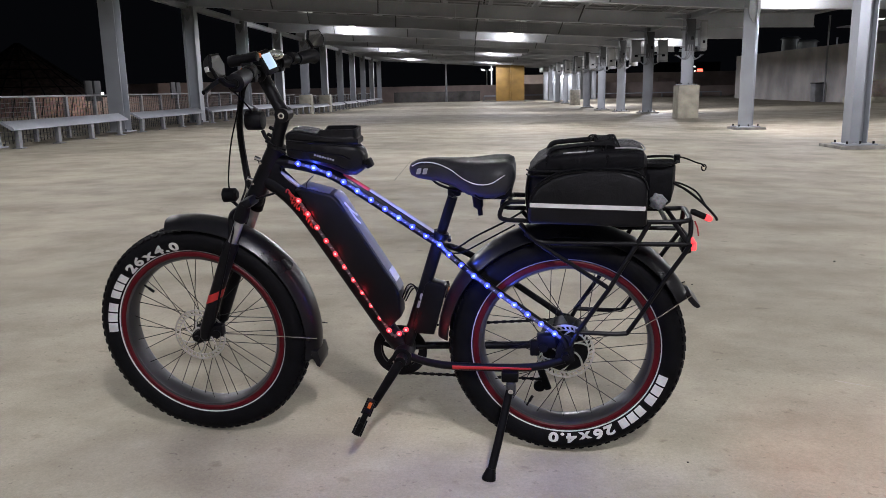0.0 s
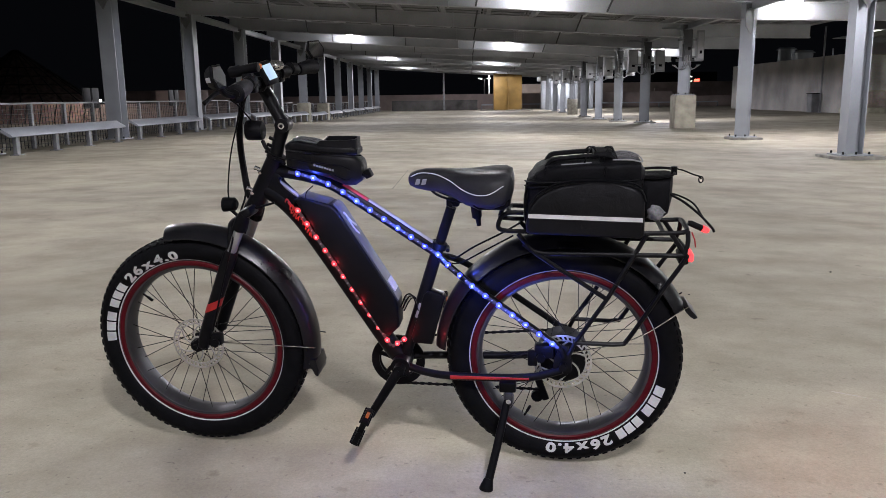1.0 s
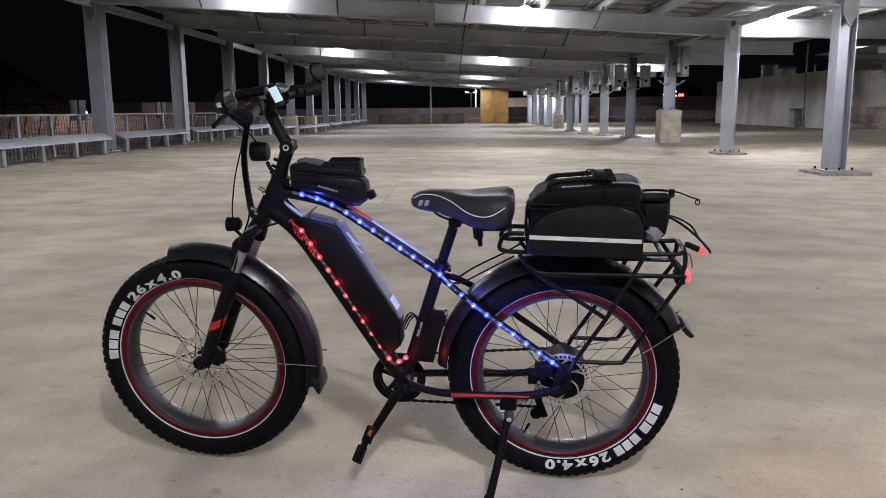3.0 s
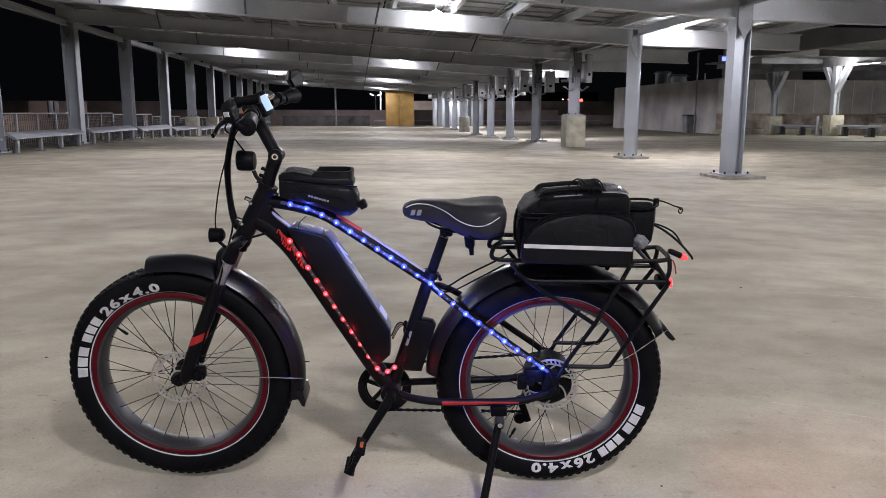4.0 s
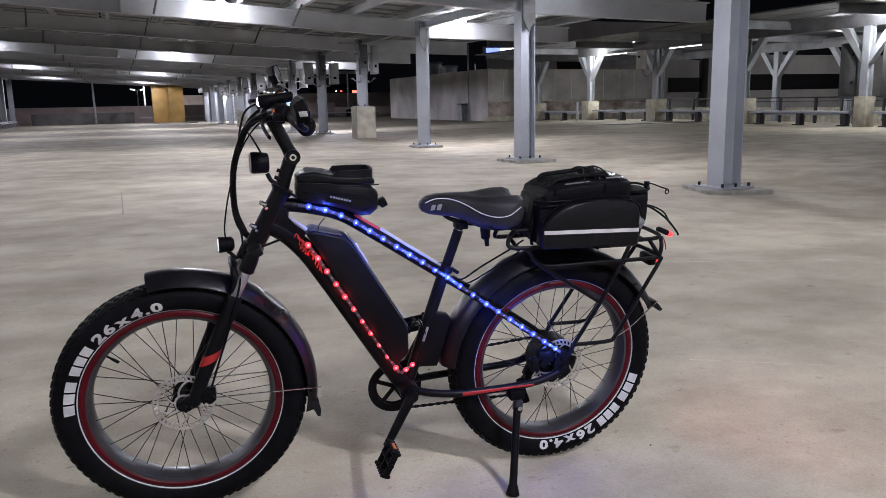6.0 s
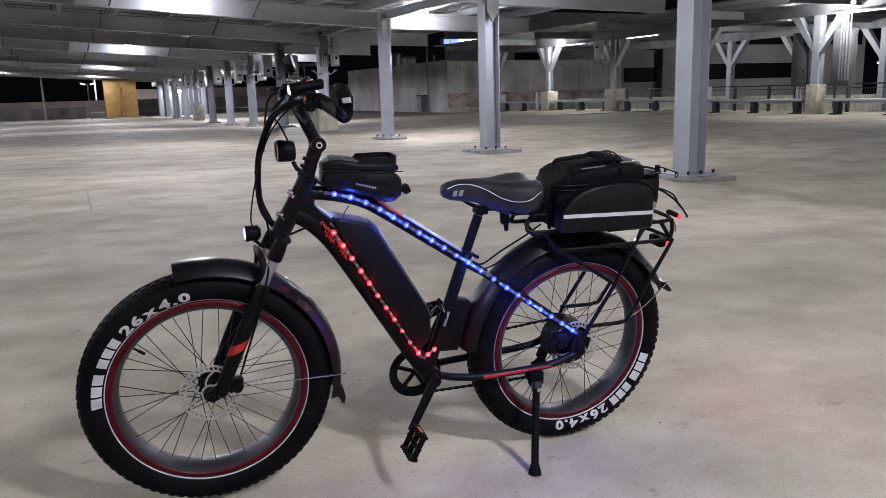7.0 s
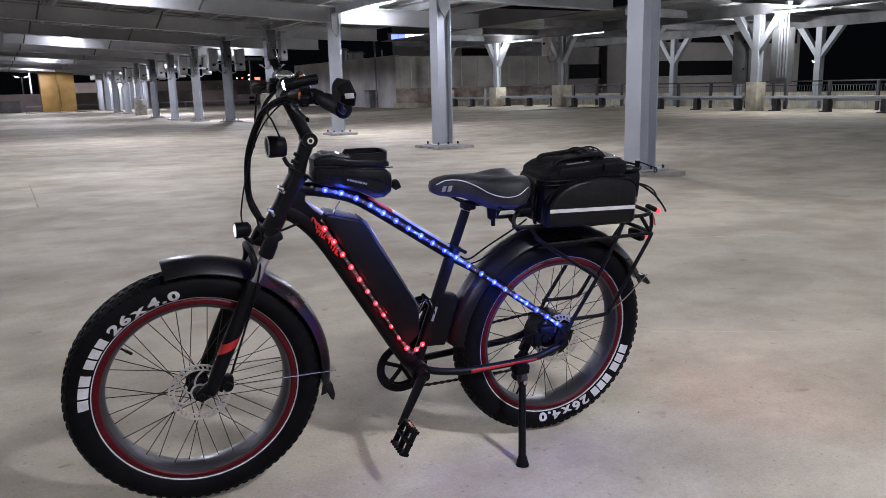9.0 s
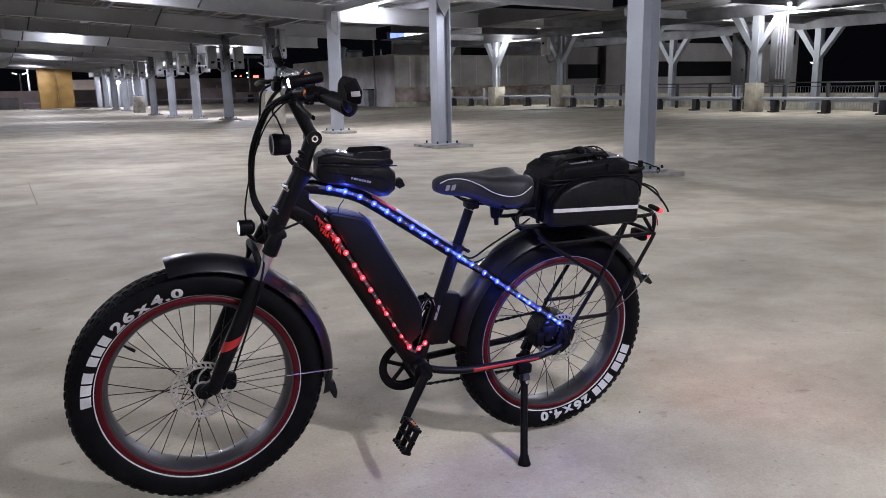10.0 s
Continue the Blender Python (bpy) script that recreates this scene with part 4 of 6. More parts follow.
LED_RED_HALO = glow("led_red_halo", (1.0, 0.012, 0.030), 1.6)
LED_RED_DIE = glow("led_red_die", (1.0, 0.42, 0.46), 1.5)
STRIP = shader("led_strip_coat", (0.045, 0.045, 0.052), 0.4, 0, 0.1, 30, 200, 0.1, spec=0.2)
SCREEN = glow("lit_screen", (0.52, 0.72, 1.0), 0.85)
TORCH = glow("torch_lens", (0.85, 0.90, 1.0), 9.0)
HEADLENS = glow("headlamp_lens", (0.95, 0.97, 1.0), 1.2)
TAIL = glow("tail_lens", (1.0, 0.02, 0.025), 3.0)

bike_m = Matrix(((-0.99514, -0.09791, -0.01026, 0.3187), (0.09845, -0.98972, -0.10375, 2.8756), (0.0, -0.10426, 0.99455, 0.0), (0, 0, 0, 1)))
bike = thing("electric_bicycle", "black fat-tyre electric bicycle with lit LED strips on its kickstand", "bicycle", bike_m)
REAR, FRONT = (0.028, 0.378), (1.2238, 0.3865)
FRONT_Y = -0.0246      # the front wheel stands a little to the far side of the frame


def side_y(r):
    """Half width of the tyre at a radius."""
    k = (r - 0.326) / (0.053 if r < 0.326 else 0.0405)
    return 0.052 * math.sqrt(max(0.0, 1 - k * k))


def glyph(bm, ch, ox, height, place, bold=0.018, widen=1.15):
    """Add one character of the built-in font, bent by place(x, y); returns its width."""
    cu = bpy.data.curves.new("glyph", "FONT")
    cu.body, cu.size, cu.offset, cu.resolution_u = ch, height / 0.70, bold * height, 3
    ob = bpy.data.objects.new("glyph", cu)
    scene.collection.objects.link(ob)
    me = ob.to_mesh()
    vs = [v.co.copy() for v in me.vertices]
    fs = [tuple(p.vertices) for p in me.polygons]
    ob.to_mesh_clear()
    bpy.data.objects.remove(ob)
    if not vs:
        return height * 0.3
    x0, x1 = min(v.x for v in vs), max(v.x for v in vs)
    made = [bm.verts.new(place(ox + (v.x - x0) * widen, v.y)) for v in vs]
    for f in fs:
        if len(set(f)) > 2:
            bm.faces.new([made[i] for i in f])
    return (x1 - x0) * widen


def tyre_lettering(start):
    """Raised white marks on the sidewall: six plain blocks, then the size 26x4.0. start: degrees seen from the left side."""
    bm = bmesh.new()
    stretch = 1.0
    r0, h = 0.2962, 0.0275

    def place(x, y):
        r = r0 + y
        a = radians(start) - x * stretch / 0.315
        return (-r * math.cos(a), side_y(r) + 0.0016, r * math.sin(a))

    def patch(x, y, w, hh):
        n = 4
        grid = [[bm.verts.new(place(x + w * i / n, y + hh * j / 6)) for i in range(n + 1)] for j in range(7)]
        for low, top in zip(grid, grid[1:]):
            for i in range(n):
                bm.faces.new((low[i], low[i + 1], top[i + 1], top[i]))

    x = 0.0
    for word in range(2):
        for i in range(3):
            w = 0.032 if word == 0 else 0.028
            patch(x, 0, w, h)
            x += w + 0.0055
        x += 0.016
    for ch in "26x4.0":
        x += glyph(bm, ch, x, h, place, 0.06, 1.62) + 0.0055
    return bm


def make_wheel(name, hub, steer, letters, rear):
    """Fat wheel: rim with red flanges, tyre with blocks, hub, disc, spokes and valve."""
    m = pose(hub[0], 0 if rear else FRONT_Y, hub[1], 0, 0, steer)
    bm = bmesh.new()
    lathe(bm, [(0.275, -0.039), (0.262, -0.036), (0.2545, -0.022), (0.253, 0.0), (0.2545, 0.022), (0.262, 0.036), (0.275, 0.039), (0.272, 0.030), (0.264, 0.0), (0.272, -0.030)], 72, closed=True)
    wheel = part(name, bm, RIM, bike, "fat grey alloy rim with red flanges")
    wheel.matrix_basis = m
    for s in (-1, 1):
        bm = bmesh.new()
        lathe(bm, [(0.2690, s * 0.0378), (0.2735, s * 0.0415), (0.2825, s * 0.0418), (0.2868, s * 0.0385), (0.277, s * 0.0360)], 72, closed=True)
        part("rim_flange", bm, RED, wheel, "dark red rim flange")
    bm = bmesh.new()
    prof = [(0.282, -0.030)] + [(r, -side_y(r)) for r in (0.286, 0.291, 0.298, 0.307, 0.316, 0.326, 0.336, 0.345, 0.353, 0.358, 0.361)]
    prof += [(0.3625, -0.012), (0.363, 0.0), (0.3625, 0.012)] + [(r, -y) for r, y in reversed(prof)]
    lathe(bm, prof, 96)
    part("tyre", bm, RUBBER, wheel, "black rubber fat tyre")
    bm = bmesh.new()
    n = 78
    for i in range(n):
        for row, (y, wy, wt, hh) in enumerate(((-0.034, 0.015, 0.0155, 0.0090), (-0.012, 0.014, 0.017, 0.0060), (0.012, 0.014, 0.017, 0.0060), (0.034, 0.015, 0.0155, 0.0090))):
            a = 2 * math.pi * (i + 0.5 * (row % 2)) / n
            r = 0.3625 if row in (1, 2) else 0.3545
            tilt = {0: 32, 3: -32}.get(row, 0)
            mm = Matrix.Rotation(-a, 4, "Y") @ Matrix.Translation((r, y, 0)) @ Matrix.Rotation(radians(-tilt), 4, "Z")
            made = bmesh.ops.create_cube(bm, size=1.0)["verts"]
            bmesh.ops.scale(bm, vec=(hh, wy, wt), verts=made)
            bmesh.ops.transform(bm, matrix=mm, verts=made)
    tagged(part("tread", bm, RUBBER, wheel, "square rubber tread blocks"), kind="stuff")
    bm = bmesh.new()
    lathe(bm, [(0.2885, side_y(0.2885) + 0.0012), (0.2915, side_y(0.2915) + 0.0012)], 96)
    part("sidewall_line", bm, LETTER, wheel, "thin white line on the sidewall")
    part("lettering", tyre_lettering(letters), LETTER, wheel, "raised white tyre lettering")
    # hub
    flange = 0.074 if rear else 0.030
    wide = 0.036 if rear else 0.030
    bm = bmesh.new()
    if rear:
        lathe(bm, [(0.0, -0.072), (0.022, -0.070), (0.026, -0.052), (0.066, -0.048), (0.078, -0.040), (0.079, 0.034), (0.070, 0.044), (0.050, 0.052), (0.030, 0.056), (0.024, 0.078), (0.0, 0.08)], 40)
    else:
        lathe(bm, [(0.0, -0.068), (0.014, -0.066), (0.016, -0.036), (0.033, -0.034), (0.033, -0.028), (0.018, -0.024), (0.018, 0.024), (0.033, 0.028), (0.033, 0.034), (0.022, 0.040), (0.020, 0.066), (0.0, 0.068)], 28)
    part("hub", bm, MATT, wheel, "black hub motor" if rear else "black front hub")
    # disc
    bm = bmesh.new()
    dy = 0.060 if rear else 0.047
    lathe(bm, [(0.083, dy), (0.089, dy), (0.089, dy + 0.002), (0.083, dy + 0.002)], 60, closed=True)
    lathe(bm, [(0.069, dy), (0.0735, dy), (0.0735, dy + 0.002), (0.069, dy + 0.002)], 60, closed=True)
    for i in range(36):
        a = 2 * math.pi * i / 36
        made = bmesh.ops.create_cube(bm, size=1.0)["verts"]
        bmesh.ops.scale(bm, vec=(0.013, 0.002, 0.0052), verts=made)
        bmesh.ops.transform(bm, matrix=Matrix.Rotation(-a, 4, "Y") @ Matrix.Translation((0.078, dy + 0.001, 0)) @ Matrix.Rotation(radians(28), 4, "Y"), verts=made)
    for i in range(6):
        a = 2 * math.pi * i / 6
        tube(bm, [((0.024 + 0.047 * t) * math.cos(a + 0.75 * t), dy + 0.001, (0.024 + 0.047 * t) * math.sin(a + 0.75 * t)) for t in (0, 0.25, 0.5, 0.75, 1.0)], 0.0030, 6)
    lathe(bm, [(0.017, dy), (0.027, dy), (0.027, dy + 0.002), (0.017, dy + 0.002)], 30, closed=True)
    part("brake_disc", bm, ROTOR, wheel, "perforated steel brake disc")
    # spokes, crossed in pairs
    cross = 0.55 if rear else 1.2
    for i in range(36):
        s = 1 if i % 2 else -1
        d = cross if (i // 2) % 2 else -cross
        a = 2 * math.pi * i / 36
        bm = bmesh.new()
        p0 = (flange * math.cos(a + d), s * wide, flange * math.sin(a + d))
        p1 = (0.2545 * math.cos(a), s * 0.010, 0.2545 * math.sin(a))
        tube(bm, [p0, p1], 0.00125, 5)
        part("spoke", bm, SPOKE, wheel)
    bm = bmesh.new()
    va = radians(180 - 143) if not rear else radians(-62)
    c, s_ = math.cos(va), math.sin(va)
    tube(bm, [(0.256 * c, 0, 0.256 * s_), (0.236 * c, 0, 0.236 * s_)], 0.0034, 8)
    tube(bm, [(0.236 * c, 0, 0.236 * s_), (0.214 * c, 0, 0.214 * s_)], 0.0048, 8)
    part("valve", bm, MATT, wheel, "black valve cap")
    return wheel


rear_wheel = make_wheel("rear_wheel", REAR, 0.0, -15.0, True)
front_wheel = make_wheel("front_wheel", FRONT, -1.3, 180.0, False)


def bpart(name, build, material, label="", parent=None, crease=35.0):
    bm = bmesh.new()
    build(bm)
    return part(name, bm, material, parent or bike, label, crease)


def forward(ob):
    """Carry a front mudguard part with the front wheel."""
    ob.data.transform(Matrix.Translation((0.0148, FRONT_Y, -0.0015)))
    return ob


def raked(ob):
    """Lean a fork part from the crown down to the axle of the front wheel."""
    for v in ob.data.vertices:
        drop = max(0.0, (0.846 - v.co.z) / 0.458)
        v.co += Vector((0.0148, FRONT_Y, -0.0015)) * drop
    return ob


def fender(hub, r, a0, a1, half):
    def build(bm):
        prof = []
        for k in range(9):
            t = -1 + k / 4
            prof.append((r - 0.034 * abs(t) ** 3.0, half * t))
        prof += [(q - 0.003, y) for q, y in reversed(prof)]
        lathe(bm, prof, 48, closed=True, arc=(a0, a1))
        bmesh.ops.translate(bm, vec=(hub[0], 0, hub[1]), verts=bm.verts)
    return build


def lathe_at(bm, profile, seg, at):
    """Turn a profile about an axle that stands at (x, z)."""
    before = set(bm.verts)
    lathe(bm, profile, seg, closed=True)
    bmesh.ops.translate(bm, vec=(at[0], 0, at[1]), verts=[v for v in bm.verts if v not in before])


def stay(a, b, c=None, r=0.0022):
    return lambda bm: tube(bm, curve_pts([a, b, c], 6) if c else [a, b], r, 6)


rf = bpart("rear_fender", fender(REAR, 0.401, 4, 154, 0.060), FENDER, "curved black plastic mudguard")
ff = bpart("front_fender", fender(FRONT, 0.400, 79, 192, 0.060), FENDER, "curved black plastic mudguard")
ff.data.transform(Matrix.Translation((0, FRONT_Y, 0)))
bpart("fender_flap", lambda bm: prism(bm, [(-0.322, 0.562), (-0.338, 0.562), (-0.352, 0.544), (-0.364, 0.532), (-0.367, 0.525), (-0.356, 0.521), (-0.343, 0.529), (-0.330, 0.545)], -0.046, 0.046, 0.003), FENDER, "dented black mudguard end", rf)
forward(bpart("fender_flap", lambda bm: prism(bm, [(0.840, 0.345), (0.812, 0.338), (0.805, 0.304), (0.809, 0.282), (0.818, 0.286), (0.830, 0.312)], -0.050, 0.050, 0.002), FENDER, "black rubber mud flap", ff))
for s in (-1, 1):
    forward(bpart("stay", stay((1.19, s * 0.070, 0.405), (0.93, s * 0.0715, 0.400), (0.806, s * 0.064, 0.392)), CHROME, "thin chrome mudguard stay", ff))
    bpart("stay", stay((0.0, s * 0.085, 0.42), (-0.18, s * 0.085, 0.47), (-0.335, s * 0.060, 0.567)), CHROME, "thin chrome mudguard stay", rf)


# frame
def down_tube(bm):
    tube(bm, curve_pts([(0.962, 0, 0.915), (0.905, 0, 0.882), (0.845, 0, 0.820), (0.78, 0, 0.722), (0.68, 0, 0.558), (0.58, 0, 0.395), (0.545, 0, 0.350)], 5), 0.0295, 16, flat=0.82)


frame_part = bpart("down_tube", down_tube, BLACK, "black down tube")
bpart("head_gusset", lambda bm: prism(bm, [(0.975, 0.905), (0.925, 0.975), (0.900, 0.962), (0.888, 0.948), (0.905, 0.930), (0.840, 0.880), (0.860, 0.848), (0.925, 0.868)], -0.021, 0.021, 0.008), BLACK)
bpart("silver_edge", lambda bm: tube(bm, [(0.905, 0.012, 0.937), (0.842, 0.012, 0.888)], 0.0065, 8), SILVER, "silver stripe beside the head tube")
bpart("head_tube", lambda bm: tube(bm, [(0.906, 0, 1.006), (0.996, 0, 0.842)], 0.0275, 20), BLACK)
for a, b in (((0.9085, 0, 1.002), (0.901, 0, 1.016)), ((0.992, 0, 0.850), (1.000, 0, 0.835))):
    bpart("headset_cup", lambda bm, a=a, b=b: tube(bm, [a, b], 0.030, 20), MATT)
bpart("top_tube", lambda bm: tube(bm, curve_pts([(0.930, 0, 0.968), (0.86, 0, 0.959), (0.80, 0, 0.946), (0.745, 0, 0.928), (0.69, 0, 0.897), (0.55, 0, 0.802), (0.405, 0, 0.703)], 5), 0.0205, 14), BLACK)
bpart("seat_tube", lambda bm: tube(bm, [(0.536, 0, 0.345), (0.409, 0, 0.735)], 0.0195, 18), BLACK)
bpart("bottom_bracket", lambda bm: cyl(bm, (0.54, -0.05, 0.338), (0.54, 0.055, 0.338), 0.031, 24), BLACK)
for s in (-1, 1):
    bpart("seat_stay", lambda bm, s=s: tube(bm, curve_pts([(0.405, s * 0.012, 0.692), (0.37, s * 0.045, 0.674), (0.30, s * 0.074, 0.627), (0.15, s * 0.082, 0.518), (0.045, s * 0.086, 0.440), (0.025, s * 0.086, 0.404)], 5), 0.0105, 12), BLACK)
    bpart("chain_stay", lambda bm, s=s: tube(bm, curve_pts([(0.525, s * 0.035, 0.338), (0.46, s * 0.062, 0.330), (0.36, s * 0.078, 0.326), (0.14, s * 0.084, 0.332), (0.030, s * 0.086, 0.362)], 5), 0.0125, 12), BLACK)
    bpart("dropout", lambda bm, s=s: prism(bm, [(0.0, 0.36), (0.03, 0.335), (0.06, 0.35), (0.055, 0.40), (0.035, 0.445), (0.012, 0.44), (0.005, 0.40)], s * 0.086 - 0.004, s * 0.086 + 0.004, 0.002), BLACK)
bpart("stay_decal", lambda bm: tube(bm, [(0.375, 0.0905, 0.3275), (0.13, 0.0970, 0.3325)], [0.0065, 0.0035], 8, flat=0.5), RED_BRIGHT, "red stripe on the chain stay")
bpart("top_decal", lambda bm: tube(bm, [(0.70, 0.006, 0.9215), (0.625, 0.006, 0.8725)], 0.0075, 8), RED_BRIGHT, "red flash on the top tube")
bpart("top_decal", lambda bm: tube(bm, [(0.622, 0.005, 0.8725), (0.425, 0.005, 0.7375)], 0.0072, 8), SILVER, "silver stripe on the top tube")


def script_marks(bm):
    """Red scrawled emblem on the down tube, as plain strokes."""
    rng = random.Random(4)
    for j in range(13):
        t = j / 12
        cx, cz = 0.872 - 0.075 * t, 0.872 - 0.105 * t
        pts = [(cx + 0.0125 * math.cos(a * 2.3 + j) * rng.uniform(0.5, 1.0), 0.0300, cz + 0.010 * math.sin(a * 3.1 + 2 * j)) for a in (0, 0.5, 1.0, 1.5, 2.0)]
        tube(bm, curve_pts(pts, 4), 0.0021, 5)


bpart("emblem", script_marks, RED_BRIGHT, "red scrawled emblem on the down tube")
for u, w in ((0.966, 0.972), (0.997, 0.908)):
    bpart("cable_clamp", lambda bm, u=u, w=w: (cyl(bm, (u - 0.010, 0.018, w), (u + 0.004, 0.024, w + 0.008), 0.0065, 12), cyl(bm, (u - 0.006, 0.012, w - 0.004), (u - 0.012, 0.026, w - 0.010), 0.005, 8)), CHROME, "small chrome cable clamp")

# battery and controller
battery = bpart("battery", lambda bm: prism(bm, [(0.848, 0.882), (0.826, 0.890), (0.735, 0.866), (0.715, 0.850), (0.556, 0.578), (0.541, 0.548), (0.540, 0.470), (0.575, 0.436), (0.600, 0.452)], -0.043, 0.043, 0.009, segments=3), BATTERY, "angular black battery pack")
bpart("battery_spine", lambda bm: prism(bm, [(0.728, 0.8625), (0.716, 0.8535), (0.556, 0.580), (0.544, 0.556), (0.5395, 0.5585), (0.5525, 0.583), (0.7135, 0.858), (0.7275, 0.8685)], -0.033, 0.033, 0.002), GREYTOP, "grey upper face of the battery", battery)
bpart("battery_label", lambda bm: box(bm, (0.5615, 0.0, 0.603), (0.003, 0.046, 0.042), 0.0, Matrix.Rotation(radians(30.3), 4, "Y")), LETTER, "pale label on the battery", battery)
bpart("battery_mark", lambda bm: (tube(bm, curve_pts([(0.700, 0.022, 0.838), (0.684, 0.006, 0.808), (0.672, -0.012, 0.790)], 4), 0.0040, 6), tube(bm, curve_pts([(0.688, 0.018, 0.816), (0.668, 0.014, 0.782), (0.660, 0.002, 0.768)], 4), 0.0034, 6)), LETTER, "pale plain mark on the battery", battery)
bpart("battery_cap", lambda bm: prism(bm, [(0.838, 0.8895), (0.828, 0.8945), (0.742, 0.8715), (0.742, 0.8665)], -0.034, 0.034, 0.002), GREYTOP, "grey battery end cap", battery)
bpart("controller_box", lambda bm: prism(bm, [(0.462, 0.575), (0.448, 0.586), (0.402, 0.574), (0.394, 0.562), (0.424, 0.462), (0.440, 0.404), (0.500, 0.408), (0.506, 0.432)], -0.022, 0.022, 0.006), BATTERY, "black controller box behind the seat tube")
bpart("controller_label", lambda bm: box(bm, (0.4795, 0.0195, 0.520), (0.010, 0.002, 0.050), 0.0, Matrix.Rotation(radians(-18), 4, "Y")), SADDLE_MARK, "silver label by the seat tube")
for i in range(5):
    bpart("wire_loop", lambda bm, i=i: tube(bm, curve_pts([(0.535, 0.012 * (i - 2), 0.50 + 0.008 * i), (0.515, 0.016 * (i - 2), 0.535 + 0.010 * i), (0.495, 0.014 * (i - 2), 0.545 + 0.007 * i), (0.480, 0.01 * (i - 2), 0.520)], 5), 0.0022, 6), CHROME if i % 2 else MATT, "loose connector wire")

# fork
def slanted_band(bm, a, b, r, at, width, slant):
    """A thin sleeve round the bar from a to b whose ends are cut aslant."""
    a, b = Vector(a), Vector(b)
    d = (b - a).normalized()
    side = d.cross(Vector((0, 1, 0))).normalized()
    out = d.cross(side)
    mid, rows = a + (b - a) * at, []
    for k in range(24):
        w = 2 * math.pi * k / 24
        n = side * math.cos(w) + out * math.sin(w)
        shift = slant * math.cos(w)
        rows.append([bm.verts.new(mid + n * r + d * (shift + e * width * 0.1)) for e in (-1, 1)])
    for p, q in zip(rows, rows[1:] + rows[:1]):
        bm.faces.new((p[0], q[0], q[1], p[1]))


for s in (-1, 1):
    raked(bpart("stanchion", lambda bm, s=s: tube(bm, [(0.995, s * 0.066, 0.850), (1.062, s * 0.070, 0.700)], 0.0145, 18), ALU, "silver fork stanchion"))
    raked(bpart("fork_boot", lambda bm, s=s: tube(bm, [(1.000, s * 0.066, 0.842), (1.007, s * 0.067, 0.826), (1.021, s * 0.068, 0.794), (1.023, s * 0.068, 0.790)], [0.018, 0.0215, 0.0225, 0.017], 18), MATT, "black rubber fork boot"))
    leg = raked(bpart("fork_leg", lambda bm, s=s: tube(bm, [(1.052, s * 0.070, 0.722), (1.056, s * 0.070, 0.712), (1.075, s * 0.072, 0.668), (1.135, s * 0.074, 0.520), (1.172, s * 0.074, 0.425), (1.180, s * 0.074, 0.392), (1.178, s * 0.074, 0.384)], [0.019, 0.0225, 0.0225, 0.0215, 0.0200, 0.0170, 0.010], 18), BLACK, "black fork lower leg"))
    if s > 0:
        raked(bpart("leg_decal", lambda bm, s=s: slanted_band(bm, (1.075, s * 0.072, 0.668), (1.135, s * 0.074, 0.520), 0.0222, 0.855, 0.165, 0.022), RED_BRIGHT, "slanted red band on the fork leg", leg))
    raked(bpart("fork_dropout", lambda bm, s=s: prism(bm, [(1.165, 0.420), (1.185, 0.428), (1.222, 0.400), (1.226, 0.378), (1.205, 0.366), (1.175, 0.380)], s * 0.068 - 0.005, s * 0.068 + 0.005, 0.002), BLACK))
    raked(bpart("axle_nut", lambda bm, s=s: cyl(bm, (1.209, s * 0.068, 0.388), (1.209, s * 0.084, 0.388), 0.010, 6), MATT, "black axle nut"))
    bpart("axle_nut", lambda bm, s=s: cyl(bm, (0.028, s * 0.086, 0.378), (0.028, s * 0.108, 0.378), 0.013, 6), MATT, "black axle nut")
bpart("fork_crown", lambda bm: (box(bm, (0.994, 0, 0.846), (0.042, 0.165, 0.030), 0.010, Matrix.Rotation(radians(24), 4, "Y"))), BLACK, "black fork crown")
raked(bpart("fork_arch", lambda bm: tube(bm, curve_pts([(1.058, 0.070, 0.715), (1.050, 0.066, 0.765), (1.056, 0.045, 0.800), (1.058, 0, 0.806), (1.056, -0.045, 0.800), (1.050, -0.066, 0.765), (1.058, -0.070, 0.715)], 5), 0.010, 10), BLACK))
raked(bpart("front_caliper", lambda bm: (box(bm, (1.142, 0.064, 0.415), (0.052, 0.032, 0.042), 0.008), cyl(bm, (1.135, 0.060, 0.408), (1.135, 0.088, 0.408), 0.014, 14), cyl(bm, (1.152, 0.07, 0.45), (1.152, 0.07, 0.39), 0.005, 8)), MATT, "black disc brake caliper"))
raked(bpart("caliper_bolt", lambda bm: cyl(bm, (1.128, 0.080, 0.400), (1.128, 0.086, 0.400), 0.006, 8), CHROME))
bpart("rear_caliper", lambda bm: (box(bm, (0.085, 0.068, 0.418), (0.060, 0.036, 0.046), 0.008), cyl(bm, (0.095, 0.07, 0.40), (0.095, 0.092, 0.40), 0.014, 14), box(bm, (0.12, 0.075, 0.395), (0.03, 0.02, 0.05), 0.005)), MATT, "black rear disc brake caliper")

# headlamp on the crown
lamp = bpart("headlamp", lambda bm: (tube(bm, [(1.048, 0.0, 0.858), (1.055, 0, 0.858), (1.086, 0, 0.857), (1.092, 0, 0.857)], [0.012, 0.021, 0.023, 0.023], 20), tube(bm, [(1.068, 0, 0.838), (1.045, 0, 0.815), (1.015, 0, 0.835)], 0.006, 8)), MATT, "small black headlamp")
bpart("headlamp_lens", lambda bm: tube(bm, [(1.0915, 0, 0.857), (1.0945, 0, 0.857)], [0.019, 0.015], 20), HEADLENS, "pale lamp lens", lamp)

